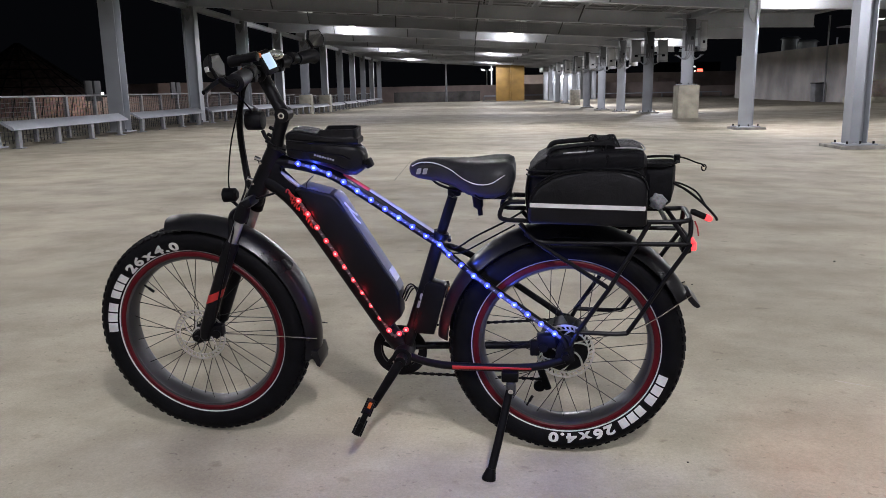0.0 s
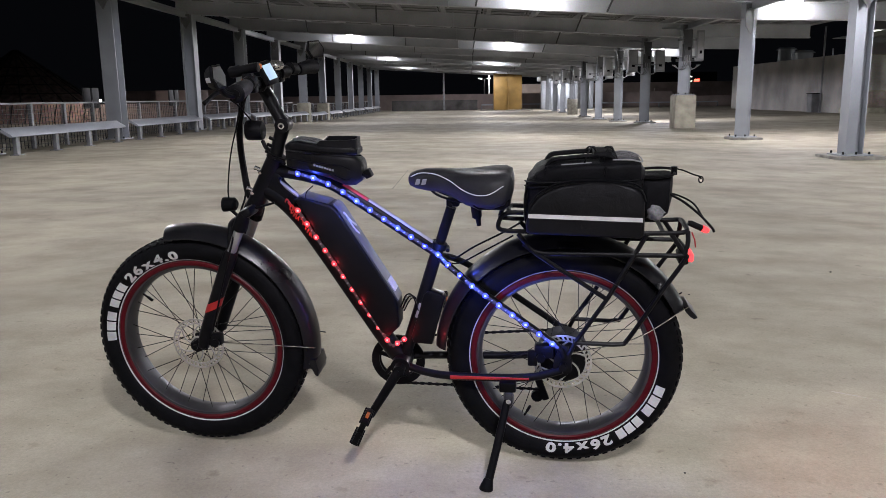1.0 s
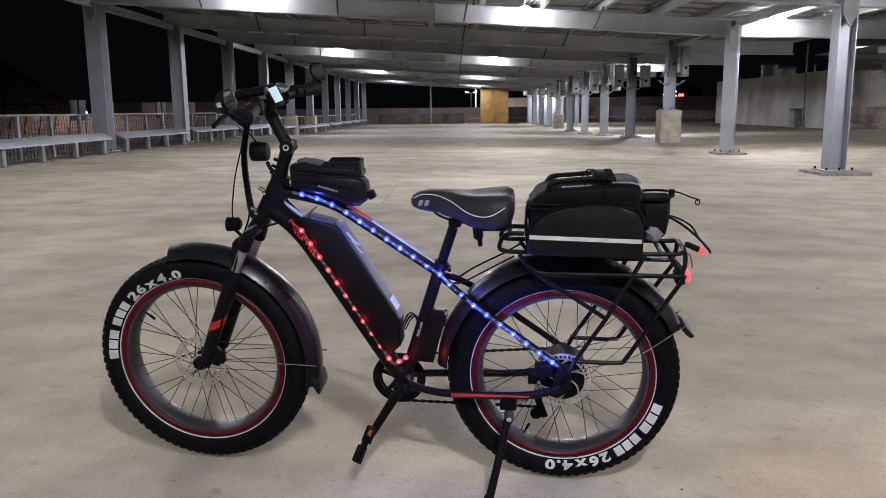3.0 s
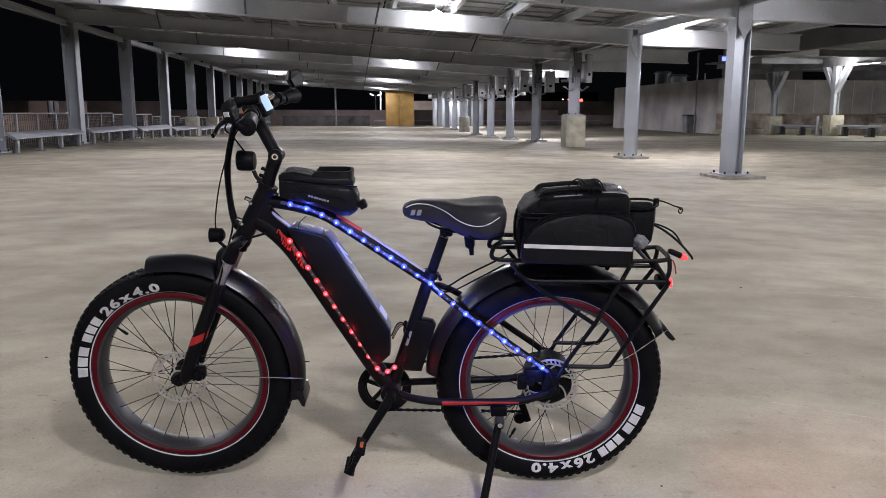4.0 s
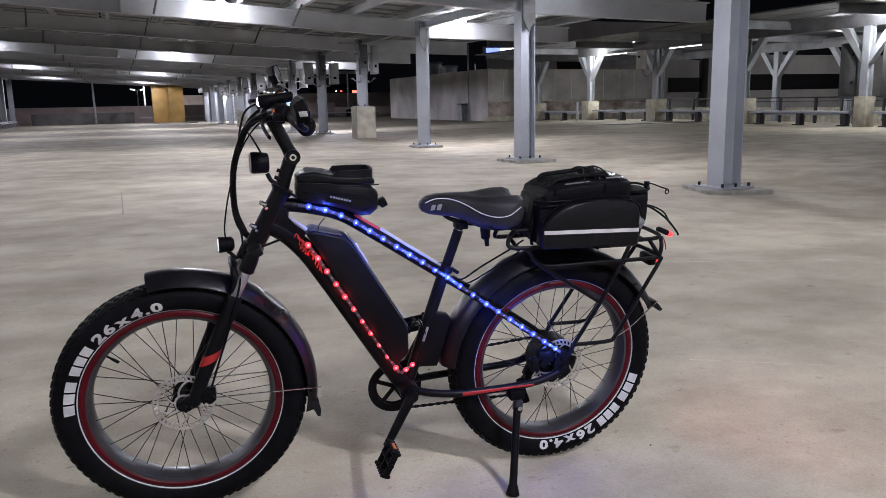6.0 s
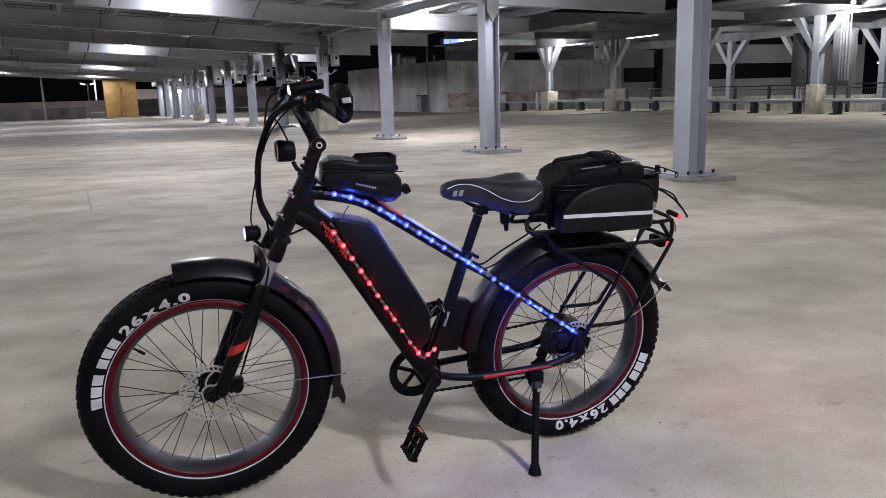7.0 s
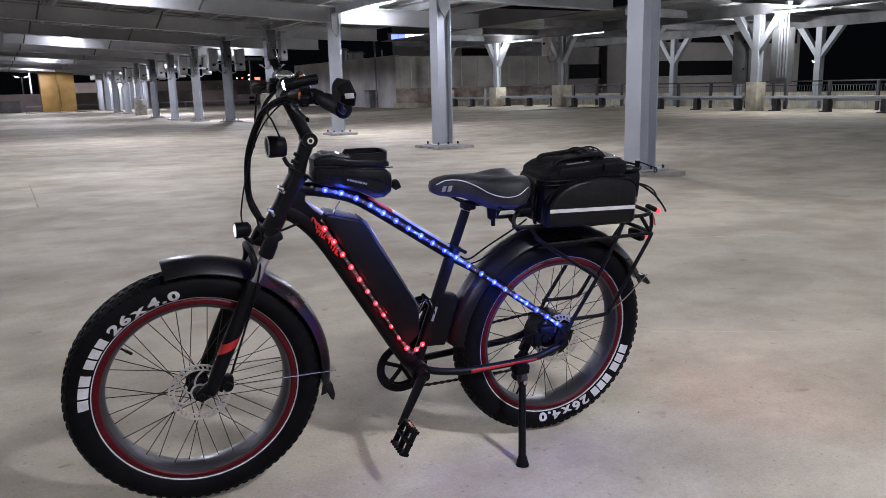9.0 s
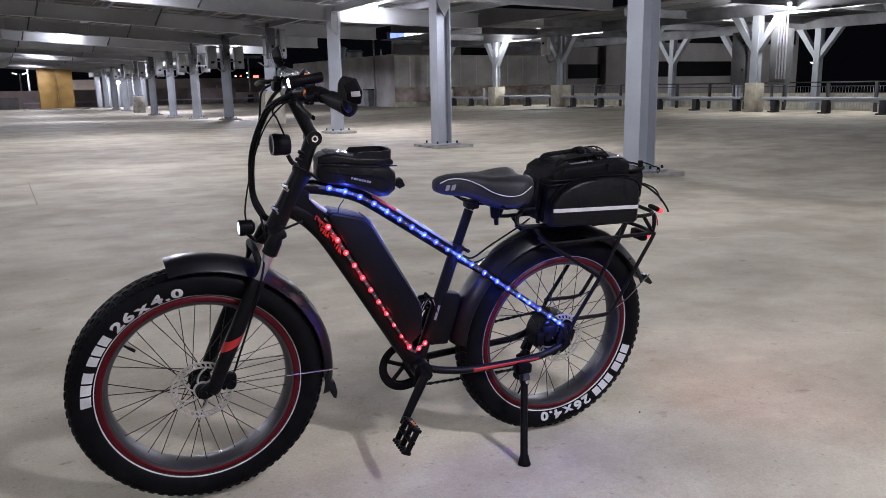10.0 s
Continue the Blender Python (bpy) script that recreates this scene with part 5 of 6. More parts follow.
# stem, bar and cockpit
bpart("lower_stem", lambda bm: tube(bm, [(0.908, 0, 1.008), (0.894, 0, 1.052), (0.876, 0, 1.098)], [0.0215, 0.0195, 0.0215], 18), BLACK, "black stem riser")
for i in range(3):
    bpart("stem_bolt", lambda bm, i=i: (cyl(bm, (0.918 - 0.008 * i, 0.012, 1.022 + 0.020 * i), (0.934 - 0.008 * i, 0.012, 1.029 + 0.020 * i), 0.0055, 10)), MATT)
bpart("stem_joint", lambda bm: cyl(bm, (0.873, -0.026, 1.105), (0.873, 0.024, 1.105), 0.0215, 24), BLACK)
bpart("joint_bolt", lambda bm: (cyl(bm, (0.873, 0.022, 1.105), (0.873, 0.0275, 1.105), 0.0098, 20)), CHROME, "bright pivot bolt")
bpart("bolt_socket", lambda bm: (cyl(bm, (0.873, 0.026, 1.105), (0.873, 0.0285, 1.105), 0.0055, 6)), MATT)
bpart("upper_stem", lambda bm: tube(bm, [(0.873, 0, 1.105), (0.884, 0, 1.128), (0.925, 0, 1.214)], [0.0215, 0.0185, 0.0195], 14, flat=1.12), BLACK, "black adjustable stem arm")
bpart("bar_clamp", lambda bm: cyl(bm, (0.931, -0.026, 1.228), (0.931, 0.026, 1.228), 0.0235, 22), BLACK)
BAR = [(0.872, 0.345, 1.233), (0.884, 0.25, 1.239), (0.904, 0.16, 1.246), (0.925, 0.09, 1.242), (0.932, 0.035, 1.230), (0.932, -0.035, 1.230), (0.925, -0.09, 1.244), (0.904, -0.16, 1.252), (0.884, -0.25, 1.250), (0.872, -0.345, 1.248)]
bpart("handlebar", lambda bm: tube(bm, curve_pts(BAR, 5), 0.0125, 14), BLACK, "swept black handlebar")
for s, z0, z1 in ((1, 1.233, 1.240), (-1, 1.252, 1.252)):
    g = bpart("grip", lambda bm, s=s, z0=z0, z1=z1: tube(bm, [(0.8705, s * 0.352, z0), (0.8712, s * 0.346, z0), (0.876, s * 0.31, z0 + 0.004), (0.886, s * 0.235, z1 + 0.001), (0.888, s * 0.222, z1 + 0.001)], [0.015, 0.0225, 0.0215, 0.0185, 0.0165], 18, flat=1.08), RUBBER, "black rubber grip")
    bpart("grip_plug", lambda bm, s=s, z0=z0: cyl(bm, (0.8705, s * 0.350, z0), (0.870, s * 0.355, z0), 0.011, 16), MATT, "", g)
    bpart("brake_clamp", lambda bm, s=s, z1=z1: (cyl(bm, (0.893, s * 0.205, z1 + 0.004), (0.899, s * 0.175, z1 + 0.007), 0.0195, 14), box(bm, (0.918, s * 0.18, z1 - 0.002), (0.040, 0.030, 0.022), 0.006)), MATT, "black brake lever clamp")
    bpart("brake_lever", lambda bm, s=s, z1=z1: tube(bm, curve_pts([(0.930, s * 0.165, z1 - 0.004), (0.962, s * 0.205, z1 - 0.010), (0.968, s * 0.255, z1 - 0.016), (0.962, s * 0.325, z1 - 0.028), (0.960, s * 0.345, z1 - 0.030)], 5), 0.0062, 10, flat=0.7), MATT, "black brake lever")


def hexagon(a, b):
    return [(a * math.cos(w), b * math.sin(w)) for w in (radians(d) for d in (0, 52, 128, 180, 232, 308))]


def bar_mirror(cx, cy, cz, s, tilt, lean):
    """Six-sided mirror: glass to the rear, shell that tapers forward, arm to the bar end."""
    m = pose(cx, cy, cz, 0, lean, tilt)
    bm = bmesh.new()
    rings = [[bm.verts.new((x, y, z)) for y, z in hexagon(a, b)] for x, a, b in
             ((-0.004, 0.048, 0.0315), (-0.007, 0.050, 0.0335), (-0.005, 0.054, 0.0365), (0.000, 0.055, 0.0375), (0.014, 0.040, 0.030), (0.022, 0.028, 0.021))]
    for p, q in zip(rings, rings[1:]):
        for k in range(6):
            bm.faces.new((p[k], p[(k + 1) % 6], q[(k + 1) % 6], q[k]))
    bm.faces.new(rings[0])
    bm.faces.new(rings[-1][::-1])
    shell = part("bar_mirror", bm, MATT, bike, "black six-sided bar-end mirror", crease=25)
    shell.matrix_basis = m
    bm = bmesh.new()
    prism(bm, hexagon(0.0475, 0.0312), -0.0062, -0.0042, 0.0, axis="X")
    part("mirror_glass", bm, MIRROR, shell, "mirror glass")
    bm = bmesh.new()
    tube(bm, curve_pts([(0.010, -s * 0.016, -0.018), (0.006, -s * 0.034, -0.040), (-0.004, -s * 0.050, -0.052), (-0.010, -s * 0.062, -0.054)], 4), 0.0085, 10)
    part("mirror_arm", bm, MATT, shell)
    if s > 0:
        bm = bmesh.new()
        box(bm, (0.0090, 0.0462, -0.002), (0.0016, 0.022, 0.012), 0.0004, Matrix.Rotation(radians(43), 4, "Z"))
        part("mirror_label", bm, REFLECT, shell, "pale sticker")


bar_mirror(0.888, 0.412, 1.280, 1, 6.0, 12.0)
bar_mirror(0.873, -0.378, 1.308, -1, -15.0, 14.0)
torch = bpart("torch", lambda bm: tube(bm, [(0.880, 0.147, 1.2865), (0.882, 0.147, 1.2865), (0.930, 0.142, 1.278), (0.938, 0.141, 1.2765), (0.963, 0.1385, 1.272), (0.966, 0.138, 1.2715)], [0.010, 0.0135, 0.0135, 0.0160, 0.0165, 0.0150], 20), MATT, "black tubular bicycle torch")
bpart("torch_lens", lambda bm: tube(bm, [(0.9655, 0.138, 1.2716), (0.9690, 0.1378, 1.2710), (0.9715, 0.1376, 1.2706)], [0.0135, 0.0115, 0.006], 20), TORCH, "lit white torch lens", torch)
bpart("torch_mount", lambda bm: (box(bm, (0.915, 0.142, 1.259), (0.03, 0.022, 0.022), 0.004)), MATT, "", torch)
disp = bpart("display", lambda bm: box(bm, (0.893, 0.045, 1.262), (0.018, 0.050, 0.072), 0.006, Matrix.Rotation(radians(26), 4, "Y") @ Matrix.Rotation(radians(-22), 4, "Z")), MATT, "black handlebar display")
bpart("screen", lambda bm: box(bm, (0.8838, 0.0491, 1.2665), (0.003, 0.036, 0.046), 0.001, Matrix.Rotation(radians(26), 4, "Y") @ Matrix.Rotation(radians(-22), 4, "Z")), SCREEN, "lit white screen", disp)
bpart("amber_light", lambda bm: (box(bm, (0.904, 0.078, 1.284), (0.016, 0.010, 0.014), 0.004), tube(bm, curve_pts([(0.915, 0.145, 1.262), (0.930, 0.150, 1.250), (0.928, 0.150, 1.232), (0.915, 0.146, 1.224)], 4), 0.0035, 8)), ORANGE, "small amber reflector")
bpart("throttle", lambda bm: (cyl(bm, (0.905, 0.158, 1.246), (0.915, 0.118, 1.247), 0.019, 16), box(bm, (0.912, 0.12, 1.226), (0.026, 0.03, 0.026), 0.006)), MATT, "black switch pod")
bpart("shifter", lambda bm: (cyl(bm, (0.905, -0.158, 1.252), (0.915, -0.118, 1.250), 0.020, 16), box(bm, (0.93, -0.13, 1.236), (0.05, 0.04, 0.030), 0.008)), MATT, "black gear shifter")


def bell_dome(bm):
    vs = bmesh.ops.create_uvsphere(bm, u_segments=18, v_segments=10, radius=0.026)["verts"]
    bmesh.ops.scale(bm, vec=(1, 1, 0.62), verts=vs)
    bmesh.ops.translate(bm, vec=(0.912, -0.085, 1.275), verts=vs)


bpart("bell", bell_dome, CHROME, "shiny bell")
# horn
horn = bpart("horn", lambda bm: tube(bm, [(0.938, 0.0, 1.088), (0.940, 0, 1.088), (0.946, 0, 1.088), (0.981, 0, 1.090), (0.989, 0, 1.090), (0.9895, 0, 1.090)], [0.018, 0.026, 0.0290, 0.0310, 0.0295, 0.022], 26), MATT, "round black horn")
bpart("horn_rim", lambda bm: tube(bm, [(0.9895, 0.0265 * math.cos(a), 1.090 + 0.0265 * math.sin(a)) for a in (2 * math.pi * i / 24 for i in range(24))], 0.0028, 6, closed=True), ALU, "", horn)
bpart("horn_bracket", lambda bm: tube(bm, curve_pts([(0.945, 0, 1.058), (0.935, 0.004, 1.038), (0.920, 0.008, 1.028), (0.905, 0.008, 1.022)], 4), 0.0065, 8), MATT, "", horn)

# cables
CABLES = [
    ([(0.935, 0.06, 1.235), (0.980, 0.02, 1.205), (1.005, -0.015, 1.165), (1.036, -0.045, 1.060), (1.038, -0.058, 0.940), (1.020, -0.03, 0.885), (0.988, 0.0, 0.862)], 0.0095),
    ([(0.93, 0.16, 1.232), (0.982, 0.05, 1.206), (1.009, -0.008, 1.158), (1.040, -0.040, 1.052), (1.041, -0.053, 0.940), (1.026, -0.02, 0.882), (1.03, 0.05, 0.820), (1.06, 0.09, 0.70), (1.14, 0.085, 0.46)], 0.0032),
    ([(0.93, -0.12, 1.235), (0.982, -0.03, 1.208), (1.008, -0.024, 1.150), (1.033, -0.051, 1.055), (1.034, -0.062, 0.945), (1.012, -0.03, 0.882)], 0.0055),
    ([(0.915, 0.06, 1.23), (0.965, 0.03, 1.20), (1.012, 0.0, 1.128), (1.050, 0.0, 1.02), (1.072, 0.0, 0.91), (1.068, 0.01, 0.862)], 0.0022),
    ([(0.92, 0.12, 1.235), (0.975, 0.09, 1.225), (1.000, 0.08, 1.195), (0.985, 0.06, 1.170), (0.960, 0.03, 1.120)], 0.0025),
    ([(0.93, -0.20, 1.24), (0.985, -0.12, 1.225), (1.010, -0.04, 1.180), (1.026, 0.00, 1.090)], 0.0032),
    ([(0.992, 0.02, 0.872), (0.975, 0.035, 0.855), (0.945, 0.034, 0.862), (0.915, 0.028, 0.870)], 0.0035),
    ([(0.79, 0.022, 0.922), (0.808, 0.034, 0.905), (0.812, 0.036, 0.88), (0.806, 0.038, 0.862)], 0.0016),
    ([(0.385, 0.0, 0.70), (0.36, 0.02, 0.695), (0.30, 0.03, 0.735), (0.21, 0.03, 0.782), (0.16, 0.03, 0.812)], 0.0030),
    ([(0.385, 0.01, 0.675), (0.34, 0.03, 0.685), (0.27, 0.04, 0.725), (0.18, 0.04, 0.775)], 0.0026),
]
for pts, r in CABLES:
    bpart("cable", lambda bm, pts=pts, r=r: tube(bm, curve_pts(pts, 6), r, 8), MATT)



def spiral_wrap(bm):
    """Spiral binding round the thick cable bundle."""
    path = curve_pts(CABLES[0][0], 24)
    pts = []
    for i, p in enumerate(path):
        a = i * 0.95
        pts.append(p + Vector((math.cos(a) * 0.0082, math.sin(a) * 0.0082, 0.002 * math.sin(a * 1.7))))
    tube(bm, pts, 0.0022, 6)


bpart("spiral_wrap", spiral_wrap, MATT, "black spiral binding on the cables")
# seat post and saddle
bpart("seat_post", lambda bm: tube(bm, [(0.412, 0, 0.725), (0.369, 0, 0.852)], 0.0155, 18), MATT, "black seat post")
bpart("seat_clamp", lambda bm: (tube(bm, [(0.413, 0, 0.722), (0.407, 0, 0.740)], 0.0245, 18), cyl(bm, (0.385, -0.012, 0.722), (0.380, 0.03, 0.722), 0.006, 8), tube(bm, curve_pts([(0.430, 0.02, 0.738), (0.448, 0.028, 0.745), (0.462, 0.02, 0.752)], 4), 0.005, 8)), MATT, "black quick-release clamp")


def saddle_shell(bm):
    """Lofted cruiser saddle: narrow nose, broad tail."""
    rows = [(0.496, 0.938, 0.010, 0.008), (0.490, 0.938, 0.022, 0.018), (0.472, 0.938, 0.031, 0.026), (0.44, 0.938, 0.037, 0.032), (0.40, 0.936, 0.043, 0.034), (0.36, 0.928, 0.056, 0.040),
            (0.32, 0.916, 0.078, 0.050), (0.28, 0.912, 0.100, 0.056), (0.24, 0.914, 0.112, 0.057), (0.205, 0.920, 0.108, 0.052), (0.186, 0.926, 0.088, 0.040), (0.180, 0.928, 0.05, 0.022)]
    rings = []
    n = 22
    for u, w, hy, hz in rows:
        ring = []
        for k in range(n):
            a = 2 * math.pi * k / n
            c, s = math.cos(a), math.sin(a)
            e = 0.62
            y = hy * math.copysign(abs(c) ** e, c)
            z = hz * math.copysign(abs(s) ** e, s)
            if z > 0 and u < 0.36:
                z -= 0.034 * smooth(0.36, 0.24, u) * math.exp(-(y / 0.030) ** 2)      # channel down the middle
            ring.append(bm.verts.new((u, y, w + z)))
        rings.append(ring)
    for i in range(len(rings) - 1):
        for k in range(n):
            bm.faces.new((rings[i][k], rings[i][(k + 1) % n], rings[i + 1][(k + 1) % n], rings[i + 1][k]))
    bm.faces.new(rings[0][::-1])
    bm.faces.new(rings[-1])


saddle = bpart("saddle", saddle_shell, SADDLE, "black padded saddle with light piping", crease=60)
bpart("piping", lambda bm: tube(bm, curve_pts([(0.485, 0.028, 0.951), (0.455, 0.037, 0.964), (0.41, 0.044, 0.962), (0.365, 0.058, 0.945), (0.325, 0.080, 0.922), (0.285, 0.102, 0.912), (0.245, 0.1135, 0.917), (0.205, 0.108, 0.940)], 6), 0.0014, 6), PIPING, "light grey piping", saddle)
bpart("saddle_mark", lambda bm: [prism(bm, [(u + 0.0085, 0.929), (u + 0.0045, 0.944), (u + 0.001, 0.946), (u - 0.0085, 0.946), (u - 0.0045, 0.931), (u - 0.001, 0.929)], 0.0372, v, 0.0) for u, v in ((0.463, 0.0388), (0.444, 0.0405))], SADDLE_MARK, "plain grey mark on the saddle nose", saddle)
for s in (-1, 1):
    bpart("saddle_rail", lambda bm, s=s: tube(bm, curve_pts([(0.44, s * 0.012, 0.922), (0.405, s * 0.022, 0.893), (0.33, s * 0.022, 0.872), (0.25, s * 0.035, 0.880)], 5), 0.0038, 8), MATT, "dark steel saddle rail", saddle)
bpart("saddle_clamp", lambda bm: (box(bm, (0.362, 0, 0.870), (0.040, 0.046, 0.026), 0.006), cyl(bm, (0.368, -0.026, 0.862), (0.368, 0.026, 0.862), 0.006, 8)), MATT, "black saddle clamp", saddle)
bpart("saddle_base", lambda bm: prism(bm, [(0.300, 0.900), (0.296, 0.872), (0.280, 0.862), (0.205, 0.862), (0.188, 0.876), (0.188, 0.915)], -0.088, 0.088, 0.010), MATT, "black plastic saddle base", saddle)
bpart("saddle_bumper", lambda bm: tube(bm, [(0.292, 0.03, 0.870), (0.289, 0.03, 0.830), (0.285, 0.03, 0.822), (0.283, 0.03, 0.802)], [0.017, 0.015, 0.008, 0.007], 12), MATT, "black rubber saddle bumper", saddle)

# crank, chain and pedals
ring = bpart("chain_guard", lambda bm: lathe_at(bm, [(0.064, -0.052), (0.088, -0.052), (0.090, -0.050), (0.090, -0.046), (0.088, -0.044), (0.064, -0.044)], 48, (0.566, 0.316)), MATT, "black chain guard ring")
bpart("chainring", lambda bm: lathe_at(bm, [(0.060, -0.060), (0.074, -0.060), (0.074, -0.057), (0.060, -0.057)], 44, (0.566, 0.316)), MATT, "black chainring")
for i in range(5):
    a = 2 * math.pi * i / 5 + 0.4
    bpart("spider_arm", lambda bm, a=a: tube(bm, [(0.566, -0.05, 0.316), (0.566 + 0.066 * math.cos(a), -0.048, 0.316 + 0.066 * math.sin(a))], 0.0075, 8), MATT, "", ring)
for s, a, b, c in ((1, (0.540, 0.075, 0.338), (0.632, 0.112, 0.194), (0.655, 0.175, 0.195)), (-1, (0.540, -0.075, 0.338), (0.448, -0.112, 0.482), (0.448, -0.175, 0.482))):
    bpart("crank_arm", lambda bm, s=s, a=a, b=b: (tube(bm, [a, b], [0.0165, 0.0125], 14), cyl(bm, (a[0], a[1] - s * 0.02, a[2]), (a[0], a[1] + s * 0.014, a[2]), 0.018, 16)), MATT, "black crank arm")
    pm = pose(b[0] + 0.012, b[1] + s * 0.065, b[2] - 0.003, 0, 64 if s > 0 else 8, 0)
    bm = bmesh.new()
    for q in (-0.039, 0.039):
        box(bm, (q, 0, 0), (0.011, 0.090, 0.022), 0.003)
        for j in range(6):
            box(bm, (q, -0.038 + j * 0.0152, 0.012), (0.010, 0.007, 0.008), 0.001)
            box(bm, (q, -0.038 + j * 0.0152, -0.012), (0.010, 0.007, 0.008), 0.001)
    for q in (-0.047, 0.0, 0.047):
        box(bm, (0, q * 0.88, 0), (0.078, 0.009, 0.018), 0.002)
    pedal = part("pedal", bm, MATT, bike, "black plastic platform pedal")
    pedal.matrix_basis = pm
    for q in (-0.0455, 0.0455):
        bm = bmesh.new()
        box(bm, (q, 0, 0), (0.003, 0.034, 0.010), 0.001)
        part("pedal_reflector", bm, ORANGE, pedal, "amber pedal reflector")
    bm = bmesh.new()
    cyl(bm, (0, -0.05, 0), (0, 0.05, 0), 0.008, 10)
    part("pedal_axle", bm, MATT, pedal)


def chain_run(bm):
    """Chain as alternate plates: upper and lower run on the far side."""
    for (ax, az), (bx, bz) in (((0.548, 0.396), (0.05, 0.434)), ((0.56, 0.2275), (0.10, 0.2200))):
        L = math.hypot(bx - ax, bz - az)
        n = int(L / 0.0127)
        ang = math.atan2(bz - az, bx - ax)
        for i in range(n):
            t = (i + 0.5) / n
            y = 0.0035 if i % 2 else 0.0015
            for s in (-1, 1):
                made = bmesh.ops.create_cube(bm, size=1.0)["verts"]
                bmesh.ops.scale(bm, vec=(0.0135, 0.0012, 0.0075 if i % 2 else 0.0062), verts=made)
                bmesh.ops.rotate(bm, matrix=Matrix.Rotation(-ang, 3, "Y"), verts=made)
                bmesh.ops.translate(bm, vec=(ax + (bx - ax) * t, -0.0585 + s * y, az + (bz - az) * t), verts=made)


tagged(bpart("chain", chain_run, MATT, "dark bicycle chain"), kind="stuff")
bpart("cassette", lambda bm: [lathe_at(bm, [(0.02, y), (r, y), (r, y - 0.002), (0.02, y - 0.002)], 36, REAR) for r, y in ((0.058, -0.050), (0.053, -0.0545), (0.047, -0.059), (0.042, -0.0635), (0.036, -0.068), (0.030, -0.072))], ALU, "steel sprocket stack")
bpart("derailleur", lambda bm: (box(bm, (0.065, -0.088, 0.300), (0.035, 0.026, 0.06), 0.006, Matrix.Rotation(radians(-25), 4, "Y")), box(bm, (0.095, -0.070, 0.225), (0.024, 0.012, 0.105), 0.006, Matrix.Rotation(radians(20), 4, "Y")), cyl(bm, (0.085, -0.078, 0.265), (0.085, -0.064, 0.265), 0.020, 14), cyl(bm, (0.107, -0.078, 0.19), (0.107, -0.064, 0.19), 0.020, 14)), MATT, "black rear derailleur")

# kickstand
ks = bpart("kickstand", lambda bm: tube(bm, [(0.192, 0.115, 0.282), (0.199, 0.125, 0.255), (0.228, 0.188, 0.130), (0.250, 0.236, 0.045), (0.254, 0.244, 0.032)], [0.010, 0.0125, 0.0125, 0.0130, 0.0125], 14), MATT, "black kickstand leg")
bpart("stand_foot", lambda bm: tube(bm, [(0.247, 0.230, 0.062), (0.254, 0.245, 0.037), (0.2545, 0.246, 0.0335)], [0.0140, 0.0220, 0.0205], 14), RUBBER, "black rubber foot", ks)
bpart("stand_bracket", lambda bm: box(bm, (0.195, 0.098, 0.312), (0.052, 0.046, 0.034), 0.006), MATT, "black kickstand bracket", ks)
bpart("stand_knuckle", lambda bm: box(bm, (0.192, 0.112, 0.274), (0.032, 0.034, 0.050), 0.013), RIM, "dull grey pivot knuckle", ks)
bpart("bracket_bolt", lambda bm: cyl(bm, (0.192, 0.128, 0.272), (0.192, 0.134, 0.272), 0.008, 12), CHROME, "", ks)

